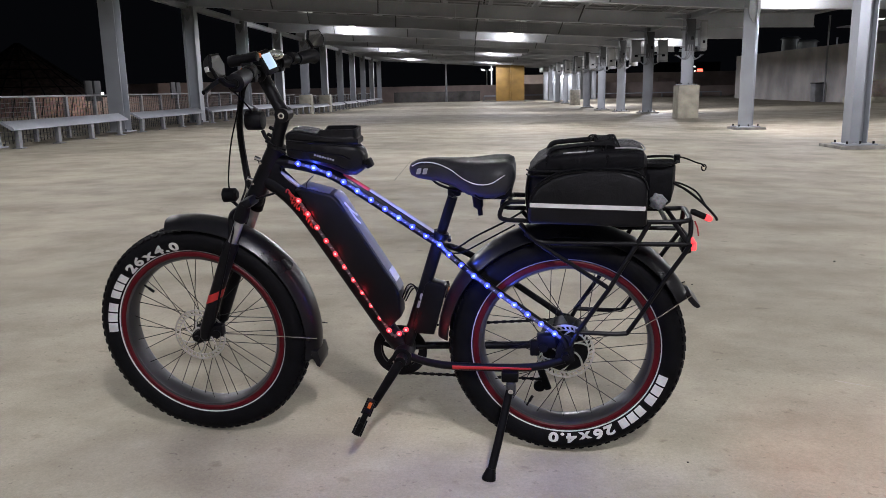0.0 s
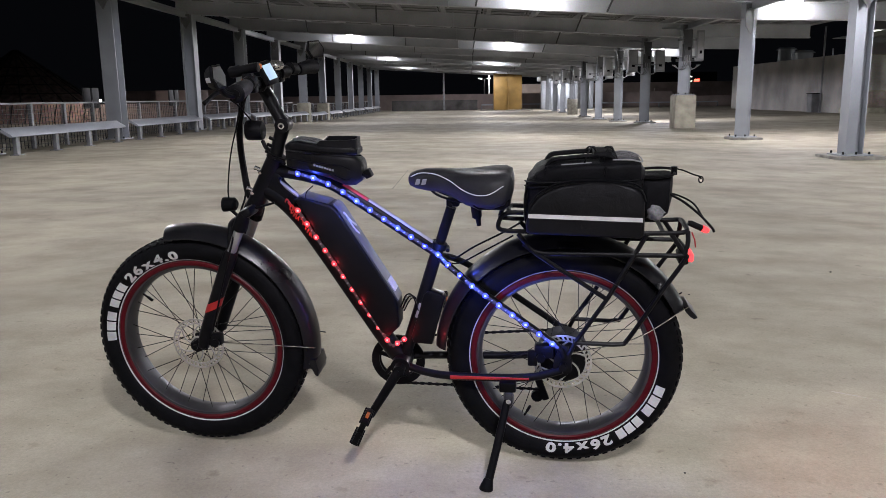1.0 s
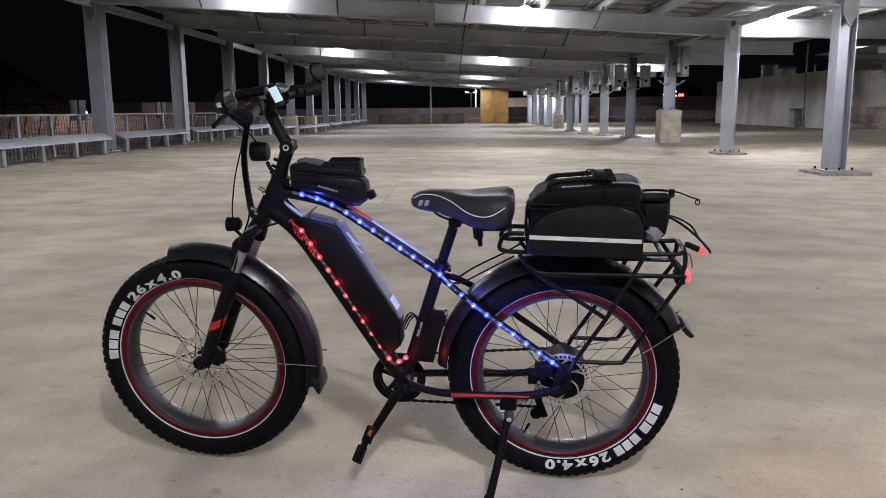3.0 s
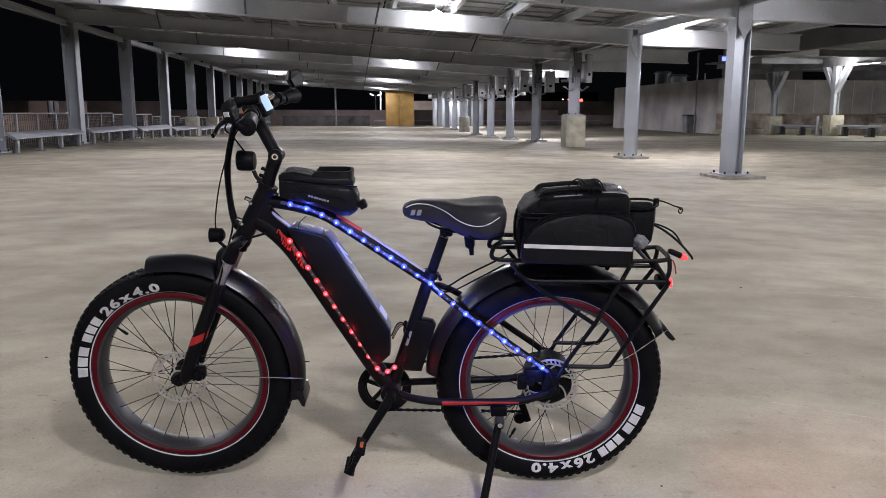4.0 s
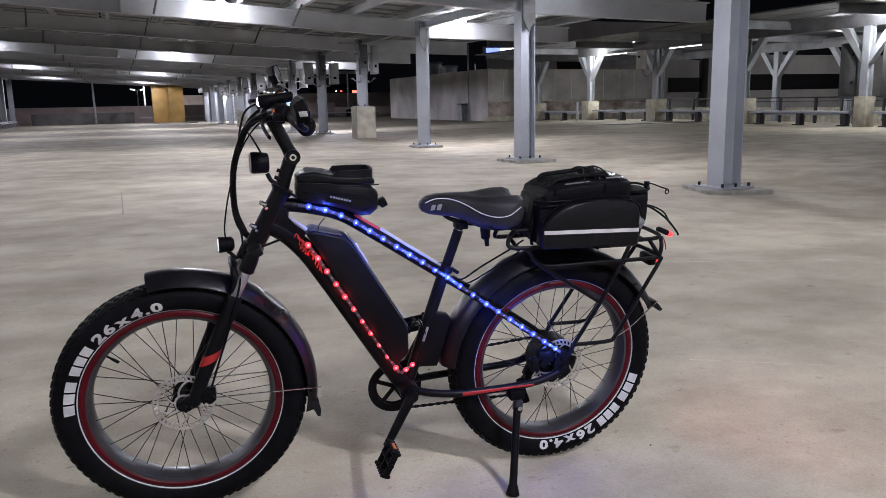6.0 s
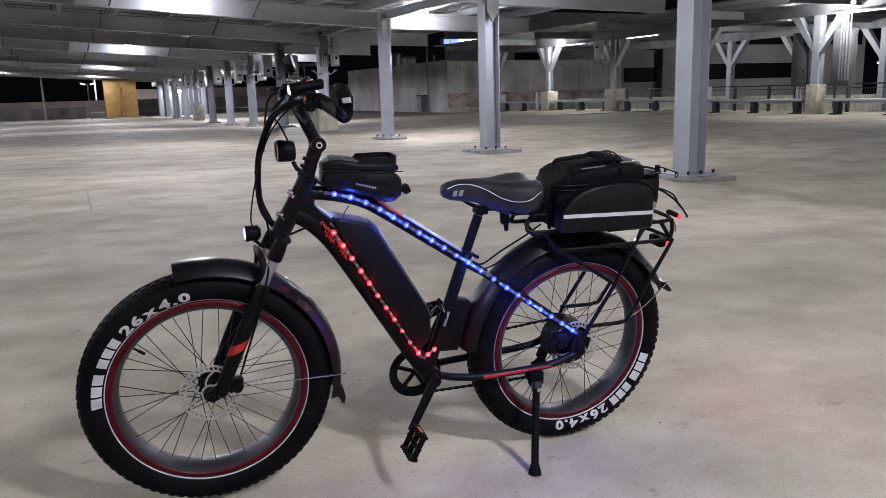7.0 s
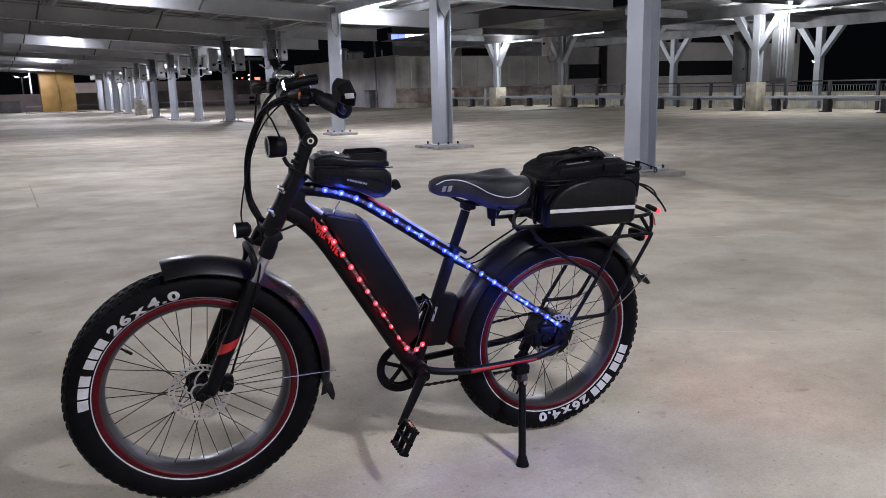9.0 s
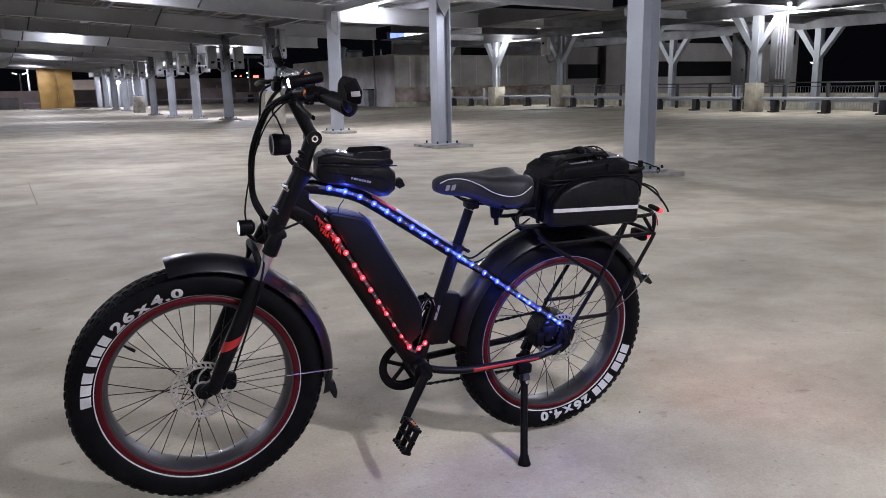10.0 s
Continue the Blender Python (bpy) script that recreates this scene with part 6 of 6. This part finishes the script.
# rack: bent black tube
TR = 0.0070
rack = bpart("rack_top_loop", lambda bm: tube(bm, curve_pts([(0.150, 0.072, 0.797), (0.205, 0.070, 0.799), (0.224, 0.060, 0.808), (0.214, 0.050, 0.836), (0.190, 0.044, 0.846), (0.15, 0.042, 0.846)], 5), TR, 10), BLACK, "bent black tubular luggage rack")
bpart("rack_front_bow", lambda bm: tube(bm, curve_pts([(0.190, 0.044, 0.846), (0.195, 0.02, 0.848), (0.195, -0.02, 0.848), (0.190, -0.044, 0.846)], 5), TR, 10), BLACK, "", rack)
for s in (-1, 1):
    if s < 0:
        bpart("rack_side_loop", lambda bm: tube(bm, curve_pts([(0.150, -0.072, 0.797), (0.205, -0.070, 0.799), (0.224, -0.060, 0.808), (0.214, -0.050, 0.836), (0.190, -0.044, 0.846), (0.15, -0.042, 0.846)], 5), TR, 10), BLACK, "", rack)
    bpart("rack_side_rail", lambda bm, s=s: tube(bm, curve_pts([(0.155, s * 0.072, 0.797), (0.0, s * 0.074, 0.795), (-0.20, s * 0.074, 0.795), (-0.285, s * 0.073, 0.796), (-0.312, s * 0.066, 0.799), (-0.318, s * 0.046, 0.802), (-0.318, 0.0, 0.803)], 5), TR, 10), BLACK, "", rack)
    bpart("rack_low_rail", lambda bm, s=s: tube(bm, curve_pts([(0.150, s * 0.074, 0.760), (0.105, s * 0.080, 0.735), (0.0, s * 0.084, 0.733), (-0.20, s * 0.084, 0.732), (-0.308, s * 0.082, 0.731)], 5), TR, 10), BLACK, "", rack)
    bpart("rack_front_strut", lambda bm, s=s: tube(bm, curve_pts([(0.165, s * 0.072, 0.790), (0.115, s * 0.080, 0.735), (0.0, s * 0.088, 0.660), (-0.096, s * 0.092, 0.597)], 5), TR, 10), BLACK, "", rack)
    bpart("rack_leg", lambda bm, s=s: tube(bm, [(-0.205, s * 0.074, 0.795), (-0.172, s * 0.084, 0.735), (-0.096, s * 0.092, 0.597), (-0.010, s * 0.094, 0.462), (0.012, s * 0.094, 0.415)], TR, 10), BLACK, "", rack)
    bpart("rack_rear_leg", lambda bm, s=s: tube(bm, curve_pts([(-0.270, s * 0.072, 0.795), (-0.310, s * 0.080, 0.735), (-0.314, s * 0.082, 0.722), (-0.262, s * 0.088, 0.640), (-0.165, s * 0.092, 0.478), (-0.138, s * 0.093, 0.456), (-0.06, s * 0.094, 0.456), (0.0, s * 0.094, 0.458)], 5), TR, 10), BLACK, "", rack)
    bpart("rack_rear_post", lambda bm, s=s: tube(bm, curve_pts([(-0.318, s * 0.066, 0.800), (-0.318, s * 0.076, 0.765), (-0.308, s * 0.082, 0.733)], 4), TR, 10), BLACK, "", rack)
for u in (0.10, -0.02, -0.14, -0.25):
    bpart("rack_cross_bar", lambda bm, u=u: cyl(bm, (u, -0.074, 0.795), (u, 0.074, 0.795), 0.0065, 10), BLACK, "", rack)
bpart("rack_rear_bow", lambda bm: tube(bm, [(-0.308, -0.082, 0.731), (-0.319, -0.05, 0.731), (-0.322, 0.0, 0.731), (-0.319, 0.05, 0.731), (-0.308, 0.082, 0.731)], TR, 10), BLACK, "", rack)
bpart("tail_lamp", lambda bm: box(bm, (-0.318, 0.0, 0.704), (0.030, 0.070, 0.036), 0.008), MATT, "black tail lamp")
bpart("tail_lens", lambda bm: (box(bm, (-0.338, 0.0, 0.708), (0.016, 0.064, 0.026), 0.005)), TAIL, "lit red tail lens")
clip_lamp = bpart("clip_lamp", lambda bm: tube(bm, [(-0.322, 0.035, 0.816), (-0.329, 0.035, 0.815), (-0.369, 0.035, 0.797), (-0.375, 0.035, 0.794)], [0.007, 0.009, 0.0092, 0.008], 14), MATT, "small clip-on rear lamp")
bpart("clip_lens", lambda bm: tube(bm, [(-0.363, 0.035, 0.800), (-0.374, 0.035, 0.795), (-0.381, 0.035, 0.792)], [0.0095, 0.0092, 0.006], 14), TAIL, "lit red lens", clip_lamp)
ld = bpy.data.lights.new("tail_light", "SPOT")
ld.energy, ld.color, ld.shadow_soft_size, ld.spot_size, ld.spot_blend = 12.0, (1.0, 0.05, 0.04), 0.02, radians(95), 0.9
lo = new("tail_light", ld)
lo.matrix_world = bike_m @ look((-0.345, 0.0, 0.704), (-1.20, 0.05, 0.0))
bpart("red_strap", lambda bm: tube(bm, curve_pts([(-0.330, 0.06, 0.795), (-0.338, 0.064, 0.775), (-0.342, 0.066, 0.752)], 4), 0.0022, 6), RED_BRIGHT, "dangling red strap")

# LED strips
TOP_STRIP = [(0.864, 0.0235, 0.966), (0.834, 0.0235, 0.960), (0.786, 0.0235, 0.947), (0.745, 0.0235, 0.930), (0.697, 0.0235, 0.903), (0.409, 0.0235, 0.706), (0.375, 0.055, 0.682), (0.30, 0.0865, 0.628), (0.15, 0.0945, 0.519), (0.042, 0.0985, 0.440)]
DOWN_STRIP = [(0.848, 0.0285, 0.856), (0.835, 0.0320, 0.838), (0.78, 0.0335, 0.747), (0.570, 0.0335, 0.404)]
FOOT_STRIP = [(0.566, 0.036, 0.402), (0.520, 0.030, 0.430)]


def along(pts, step, first):
    """Points every step metres along a polyline."""
    out, need = [], first
    for a, b in zip(pts, pts[1:]):
        a, b = Vector(a), Vector(b)
        L = (b - a).length
        while need <= L:
            out.append(a + (b - a) * (need / L))
            need += step
        need -= L
    return out


def led_strip(name, pts, step, first, lit, die, colour, power, label):
    bm = bmesh.new()
    w = 0.0048
    for a, b in zip(pts, pts[1:]):
        a, b = Vector(a), Vector(b)
        d = (b - a).normalized()
        n = d.cross(Vector((0, 1, 0))).normalized() * w
        o = Vector((0, 0.0014, 0))
        lo = [bm.verts.new(p) for p in (a - n, a + n, b + n, b - n)]
        hi = [bm.verts.new(p + o) for p in (a - n, a + n, b + n, b - n)]
        bm.faces.new(lo)
        bm.faces.new(hi[::-1])
        for k in range(4):
            bm.faces.new((lo[k], hi[k], hi[(k + 1) % 4], lo[(k + 1) % 4]))
    s = part(name, bm, STRIP, bike, label)
    spots = along(pts, step, first)
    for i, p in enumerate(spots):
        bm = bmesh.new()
        # Oversized coloured lens stands in for the halo round the die.
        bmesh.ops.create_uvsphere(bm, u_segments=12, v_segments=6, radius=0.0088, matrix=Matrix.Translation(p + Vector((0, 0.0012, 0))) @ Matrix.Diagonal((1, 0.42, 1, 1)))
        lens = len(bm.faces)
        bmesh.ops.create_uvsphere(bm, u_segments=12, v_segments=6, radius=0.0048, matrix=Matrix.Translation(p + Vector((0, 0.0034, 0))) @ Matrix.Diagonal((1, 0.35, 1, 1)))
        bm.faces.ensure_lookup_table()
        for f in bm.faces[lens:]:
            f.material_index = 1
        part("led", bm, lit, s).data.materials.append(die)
        if i % 3 == 1:
            ld = bpy.data.lights.new("led_light", "POINT")
            ld.energy, ld.color, ld.shadow_soft_size = power, colour, 0.0
            lo = new("led_light", ld)
            lo.location = bike_m @ (p + Vector((0, 0.030, 0)))
    for i, p in enumerate(along(pts, step, first + step / 2)):
        bm = bmesh.new()
        box(bm, p + Vector((0, 0.0018, 0)), (0.005, 0.0012, 0.003), 0.0)
        part("resistor", bm, SILVER, s)
    return s


led_strip("led_strip", TOP_STRIP, 0.0497, 0.030, LED_BLUE_HALO, LED_BLUE_DIE, (0.05, 0.10, 1.0), 0.95, "flexible strip of lit blue LEDs")
led_strip("led_strip", DOWN_STRIP, 0.0497, 0.012, LED_RED_HALO, LED_RED_DIE, (1.0, 0.02, 0.04), 0.15, "flexible strip of lit red LEDs")
led_strip("led_strip", FOOT_STRIP, 0.0260, 0.020, LED_RED_HALO, LED_RED_DIE, (1.0, 0.02, 0.04), 0.10, "short strip of lit red LEDs")
# ---- bags carried on the bicycle (things of their own that rest on it) ----
def on_bike(name, label, category):
    return thing(name, label, category, bike_m)


def loft(bm, rows, n=24, power=0.5):
    """Skin rounded-box sections: rows of (x, z low, z high, half width, lean)."""
    rings = []
    for x, z0, z1, hy in rows:
        ring = []
        for k in range(n):
            a = 2 * math.pi * (k + 0.5) / n
            c, s = math.cos(a), math.sin(a)
            ring.append(bm.verts.new((x, hy * math.copysign(abs(c) ** power, c), (z0 + z1) / 2 + (z1 - z0) / 2 * math.copysign(abs(s) ** power, s))))
        rings.append(ring)
    for i in range(len(rings) - 1):
        for k in range(n):
            bm.faces.new((rings[i][k], rings[i][(k + 1) % n], rings[i + 1][(k + 1) % n], rings[i + 1][k]))
    bm.faces.new(rings[0][::-1])
    bm.faces.new(rings[-1])


tb = on_bike("top_tube_bag", "black coated frame bag with clear phone window on the top tube", "bag")


def tpart(name, build, material, label="", parent=None, crease=40.0):
    bm = bmesh.new()
    build(bm)
    return part(name, bm, material, parent or tb, label, crease)


tpart("body", lambda bm: loft(bm, [(0.868, 0.985, 1.02, 0.020), (0.864, 0.980, 1.036, 0.032), (0.845, 0.975, 1.046, 0.041), (0.79, 0.963, 1.040, 0.046), (0.73, 0.946, 1.030, 0.047), (0.685, 0.924, 1.026, 0.046), (0.655, 0.924, 1.018, 0.042), (0.634, 0.938, 1.000, 0.034), (0.628, 0.95, 0.985, 0.022)], 28, 0.42), FABRIC_SMOOTH, "black coated fabric body")
tpart("lid", lambda bm: loft(bm, [(0.866, 1.030, 1.050, 0.026), (0.85, 1.030, 1.060, 0.040), (0.82, 1.030, 1.064, 0.046), (0.76, 1.026, 1.050, 0.049), (0.70, 1.022, 1.046, 0.049), (0.658, 1.018, 1.046, 0.045), (0.642, 1.018, 1.034, 0.034)], 28, 0.40), FABRIC_SMOOTH, "black zipped lid")
tpart("phone_window", lambda bm: loft(bm, [(0.842, 1.0605, 1.0665, 0.024), (0.83, 1.058, 1.0680, 0.032), (0.79, 1.052, 1.0625, 0.035), (0.762, 1.046, 1.0555, 0.030)], 20, 0.5), SHEEN, "glossy clear window")
def visor_wall(bm):
    """Raised collar with a hollow middle."""
    pts = curve_pts([(0.778, 0.036, 0), (0.752, 0.045, 0), (0.70, 0.047, 0), (0.660, 0.043, 0), (0.646, 0.028, 0), (0.644, 0.0, 0), (0.646, -0.028, 0), (0.660, -0.043, 0), (0.70, -0.047, 0), (0.752, -0.045, 0), (0.778, -0.036, 0)], 4)
    n = len(pts)
    rows = []
    for k, p in enumerate(pts):
        rise = 0.030 * min(1.0, (0.782 - p.x) / 0.030)
        q = Vector((0.715 + (p.x - 0.715) * 0.90, p.y * 0.88, 0))
        rows.append([bm.verts.new((p.x, p.y, 1.030)), bm.verts.new((p.x, p.y, 1.034 + rise)), bm.verts.new((q.x, q.y, 1.034 + rise)), bm.verts.new((q.x, q.y, 1.030))])
    for a, b in zip(rows, rows[1:]):
        for c in range(3):
            bm.faces.new((a[c], b[c], b[c + 1], a[c + 1]))


tpart("visor", visor_wall, FABRIC_SMOOTH, "raised black visor collar")
tpart("zip", lambda bm: tube(bm, curve_pts([(0.862, 0.036, 1.030), (0.80, 0.0485, 1.028), (0.73, 0.0500, 1.024), (0.66, 0.0480, 1.020), (0.63, 0.036, 1.017)], 5), 0.0018, 6), MATT, "")
tpart("seam", lambda bm: tube(bm, curve_pts([(0.852, 0.0440, 1.008), (0.79, 0.0480, 1.000), (0.70, 0.0490, 0.990), (0.665, 0.0480, 0.976)], 5), 0.0022, 6), FABRIC, "raised side seam")
tpart("seam", lambda bm: tube(bm, curve_pts([(0.79, 0.0475, 0.978), (0.72, 0.0485, 0.962), (0.68, 0.0480, 0.945), (0.66, 0.0470, 0.952)], 5), 0.0018, 6), FABRIC, "raised side seam")
for i in range(8):
    tpart("marking_bar", lambda bm, i=i: box(bm, (0.772 - i * 0.0078, 0.0486, 0.9905 - i * 0.0022), (0.0056, 0.0012, 0.0060)), SADDLE_MARK, "pale plain marking")
tpart("strap", lambda bm: tube(bm, curve_pts([(0.632, 0.030, 0.96), (0.620, 0.028, 0.955), (0.610, 0.020, 0.958)], 4), 0.006, 6, flat=1.8), FABRIC, "black strap")
tpart("buckle", lambda bm: box(bm, (0.616, 0.020, 0.960), (0.022, 0.030, 0.026), 0.004, Matrix.Rotation(radians(25), 4, "Y")), MATT, "black plastic buckle")
tpart("front_strap", lambda bm: tube(bm, curve_pts([(0.868, 0.030, 0.990), (0.888, 0.032, 1.005), (0.905, 0.024, 1.008)], 4), 0.004, 6, flat=2.2), FABRIC, "")

def tucked(ob):
    """The panniers stand out less towards the saddle."""
    for v in ob.data.vertices:
        v.co.y *= 1.0 - 0.13 * (v.co.x + 0.19) / 0.33
    return ob


rb = on_bike("rack_bag", "black fabric rack bag with fold-out panniers and grey tape", "bag")


def rpart(name, build, material, label="", parent=None, crease=40.0):
    bm = bmesh.new()
    build(bm)
    return part(name, bm, material, parent or rb, label, crease)


rpart("body", lambda bm: loft(bm, [(0.138, 0.815, 0.948, 0.060), (0.130, 0.806, 0.956, 0.082), (0.108, 0.804, 0.966, 0.094), (0.0, 0.804, 0.970, 0.098), (-0.14, 0.804, 0.970, 0.096), (-0.18, 0.806, 0.964, 0.086), (-0.19, 0.815, 0.955, 0.062)], 32, 0.33), FABRIC, "black fabric main compartment")
rpart("lid", lambda bm: loft(bm, [(0.126, 0.940, 0.960, 0.070), (0.114, 0.936, 0.974, 0.088), (0.08, 0.940, 0.991, 0.095), (-0.05, 0.940, 1.000, 0.098), (-0.14, 0.940, 1.004, 0.095), (-0.178, 0.944, 0.997, 0.086), (-0.190, 0.950, 0.980, 0.066)], 32, 0.36), FABRIC, "padded black lid")
for z, h in ((0.950, 0.099), (0.936, 0.0985)):
    rpart("zip_tape", lambda bm, z=z, h=h: tube(bm, curve_pts([(0.145, 0.060, z - 0.004), (0.12, h - 0.002, z - 0.002), (0.0, h + 0.0035, z), (-0.14, h + 0.001, z + 0.003), (-0.184, 0.075, z + 0.003)], 6), 0.0028, 6), MATT, "black zip")
for s in (-1, 1):
    out = [(0.140, 0.811), (0.139, 0.850), (0.131, 0.880), (0.107, 0.913), (0.069, 0.937), (0.03, 0.950), (-0.03, 0.955), (-0.10, 0.954), (-0.15, 0.948), (-0.176, 0.932), (-0.186, 0.905), (-0.188, 0.806), (-0.175, 0.797), (0.128, 0.803)]
    lo, hi = (0.088, 0.150) if s > 0 else (-0.150, -0.088)
    pan = tucked(rpart("side_pannier", lambda bm, out=out, lo=lo, hi=hi: prism(bm, out, lo, hi, 0.012, segments=3), FABRIC_SMOOTH, "black side pannier with curved top"))
    yy = s * 0.1512
    tucked(rpart("grey_tape", lambda bm, yy=yy, s=s: prism(bm, [(0.135 - 0.0316 * i, 0.8650 - 0.00055 * i) for i in range(11)] + [(0.134 - 0.0315 * i, 0.8530 - 0.00055 * i) for i in range(10, -1, -1)], min(yy, yy - s * 0.002), max(yy, yy - s * 0.002)), REFLECT, "grey reflective tape", pan))
    tucked(rpart("edge_piping", lambda bm, yy=yy, s=s, out=out: tube(bm, curve_pts([(x, yy - s * 0.006, z) for x, z in out[1:11]], 3), 0.0034, 6), MATT, "black edge piping", pan))
    tucked(rpart("edge_zip", lambda bm, yy=yy, s=s, out=out: tube(bm, curve_pts([(x * 1.02, yy - s * 0.030, z + 0.003) for x, z in out[2:10]], 3), 0.0030, 6), FABRIC, "", pan))
for s in (-1, 1):
    rpart("handle", lambda bm, s=s: tube(bm, curve_pts([(0.085, s * 0.050, 0.9840), (0.070, s * 0.050, 1.0020), (0.03, s * 0.046, 1.0080), (-0.05, s * 0.044, 1.0140), (-0.095, s * 0.046, 1.0120), (-0.110, s * 0.050, 1.0020)], 5), 0.0075, 8, flat=1.2), FABRIC, "padded carrying handle")
rpart("handle_wrap", lambda bm: box(bm, (-0.075, 0.0, 1.0160), (0.055, 0.105, 0.018), 0.006), FABRIC, "black handle wrap")
rpart("lid_window", lambda bm: loft(bm, [(-0.105, 0.9995, 1.0065, 0.052), (-0.12, 0.9995, 1.0105, 0.062), (-0.16, 0.9985, 1.0095, 0.062), (-0.178, 0.9920, 1.0030, 0.050)], 20, 0.4), SHEEN, "glossy grey lid patch")
rpart("lid_piping", lambda bm: tube(bm, curve_pts([(-0.100, 0.066, 1.0065), (-0.150, 0.070, 1.0070), (-0.180, 0.056, 0.9990), (-0.188, 0.0, 0.9960), (-0.180, -0.056, 0.9990), (-0.150, -0.070, 1.0070), (-0.100, -0.066, 1.0065)], 5), 0.0022, 6), SADDLE_MARK, "grey piping")
rpart("lid_tape", lambda bm: box(bm, (0.0, 0.066, 0.9955), (0.085, 0.012, 0.0025), 0.0008, Matrix.Rotation(radians(4), 4, "Y")), SADDLE_MARK, "grey lid tape")
for i, (a, b) in enumerate((((-0.02, 0.075), (-0.07, -0.075)), ((-0.07, 0.075), (-0.02, -0.075)), ((-0.07, 0.075), (-0.12, -0.075)), ((-0.12, 0.078), (-0.07, -0.075)))):
    rpart("bungee_cord", lambda bm, a=a, b=b: tube(bm, curve_pts([(a[0], a[1], 0.9920), ((a[0] * 2 + b[0]) / 3, a[1] / 3, 1.0280), ((a[0] + 2 * b[0]) / 3, b[1] / 3, 1.0280), (b[0], b[1], 0.9920)], 4), 0.0024, 6), MATT, "black elastic cord")
for u in (0.09, -0.075):
    rpart("zip_pull", lambda bm, u=u: tube(bm, curve_pts([(u, 0.096, 0.9840), (u - 0.006, 0.103, 0.994), (u - 0.003, 0.104, 0.972)], 4), 0.0026, 6), MATT, "")
rpart("front_web", lambda bm: (tube(bm, curve_pts([(0.138, 0.052, 0.93), (0.145, 0.050, 0.89), (0.144, 0.048, 0.84), (0.138, 0.046, 0.80)], 4), 0.0045, 6, flat=2.4), tube(bm, curve_pts([(0.138, -0.052, 0.93), (0.145, -0.050, 0.89), (0.144, -0.048, 0.84), (0.138, -0.046, 0.80)], 4), 0.0045, 6, flat=2.4)), FABRIC, "black webbing")
# rear cup pocket
rpart("cup_pocket", lambda bm: loft(bm, [(-0.188, 0.86, 0.952, 0.055), (-0.20, 0.828, 0.955, 0.066), (-0.235, 0.820, 0.956, 0.066), (-0.262, 0.842, 0.957, 0.058), (-0.272, 0.88, 0.957, 0.040)], 24, 0.42), FABRIC, "black mesh rear pocket")
rpart("pocket_rim", lambda bm: tube(bm, curve_pts([(-0.19, 0.062, 0.955), (-0.235, 0.068, 0.957), (-0.272, 0.045, 0.960), (-0.278, 0.0, 0.962), (-0.272, -0.045, 0.960), (-0.235, -0.068, 0.957), (-0.19, -0.062, 0.955)], 5), 0.0040, 6), MATT, "black elastic pocket rim")
rpart("cord_lock", lambda bm: cyl(bm, (-0.277, 0.02, 0.955), (-0.277, 0.02, 0.978), 0.009, 12), MATT, "black cord lock")
rpart("draw_cord", lambda bm: tube(bm, curve_pts([(-0.280, 0.02, 0.972), (-0.303, 0.022, 0.967), (-0.330, 0.026, 0.956), (-0.345, 0.028, 0.952), (-0.352, 0.028, 0.944)], 5), 0.0022, 6), MATT, "dangling cord")
rpart("cord_loop", lambda bm: tube(bm, [(-0.351 + 0.006 * math.cos(a), 0.028, 0.942 + 0.009 * math.sin(a)) for a in (2 * math.pi * i / 12 for i in range(12))], 0.0018, 6, closed=True), MATT, "")
rpart("bungee_tail", lambda bm: tube(bm, curve_pts([(-0.262, 0.05, 0.905), (-0.30, 0.055, 0.885), (-0.345, 0.06, 0.850), (-0.385, 0.055, 0.808), (-0.392, 0.055, 0.795)], 5), 0.0036, 6), MATT, "black rubber strap end")
rpart("bungee_tail", lambda bm: tube(bm, curve_pts([(-0.262, 0.03, 0.900), (-0.285, 0.04, 0.90), (-0.33, 0.05, 0.878), (-0.36, 0.05, 0.835)], 5), 0.0028, 6), MATT, "black rubber strap end")


def fluff(bm):
    bmesh.ops.create_icosphere(bm, subdivisions=3, radius=0.024, matrix=Matrix.Translation((-0.225, 0.062, 0.853)))
    for v in bm.verts:
        v.co += (v.co - Vector((-0.225, 0.062, 0.853))) * (noise.noise(v.co * 160) * 0.35)


rpart("fleece_wad", fluff, FLUFF, "grey fleecy wad behind the mesh", crease=80)
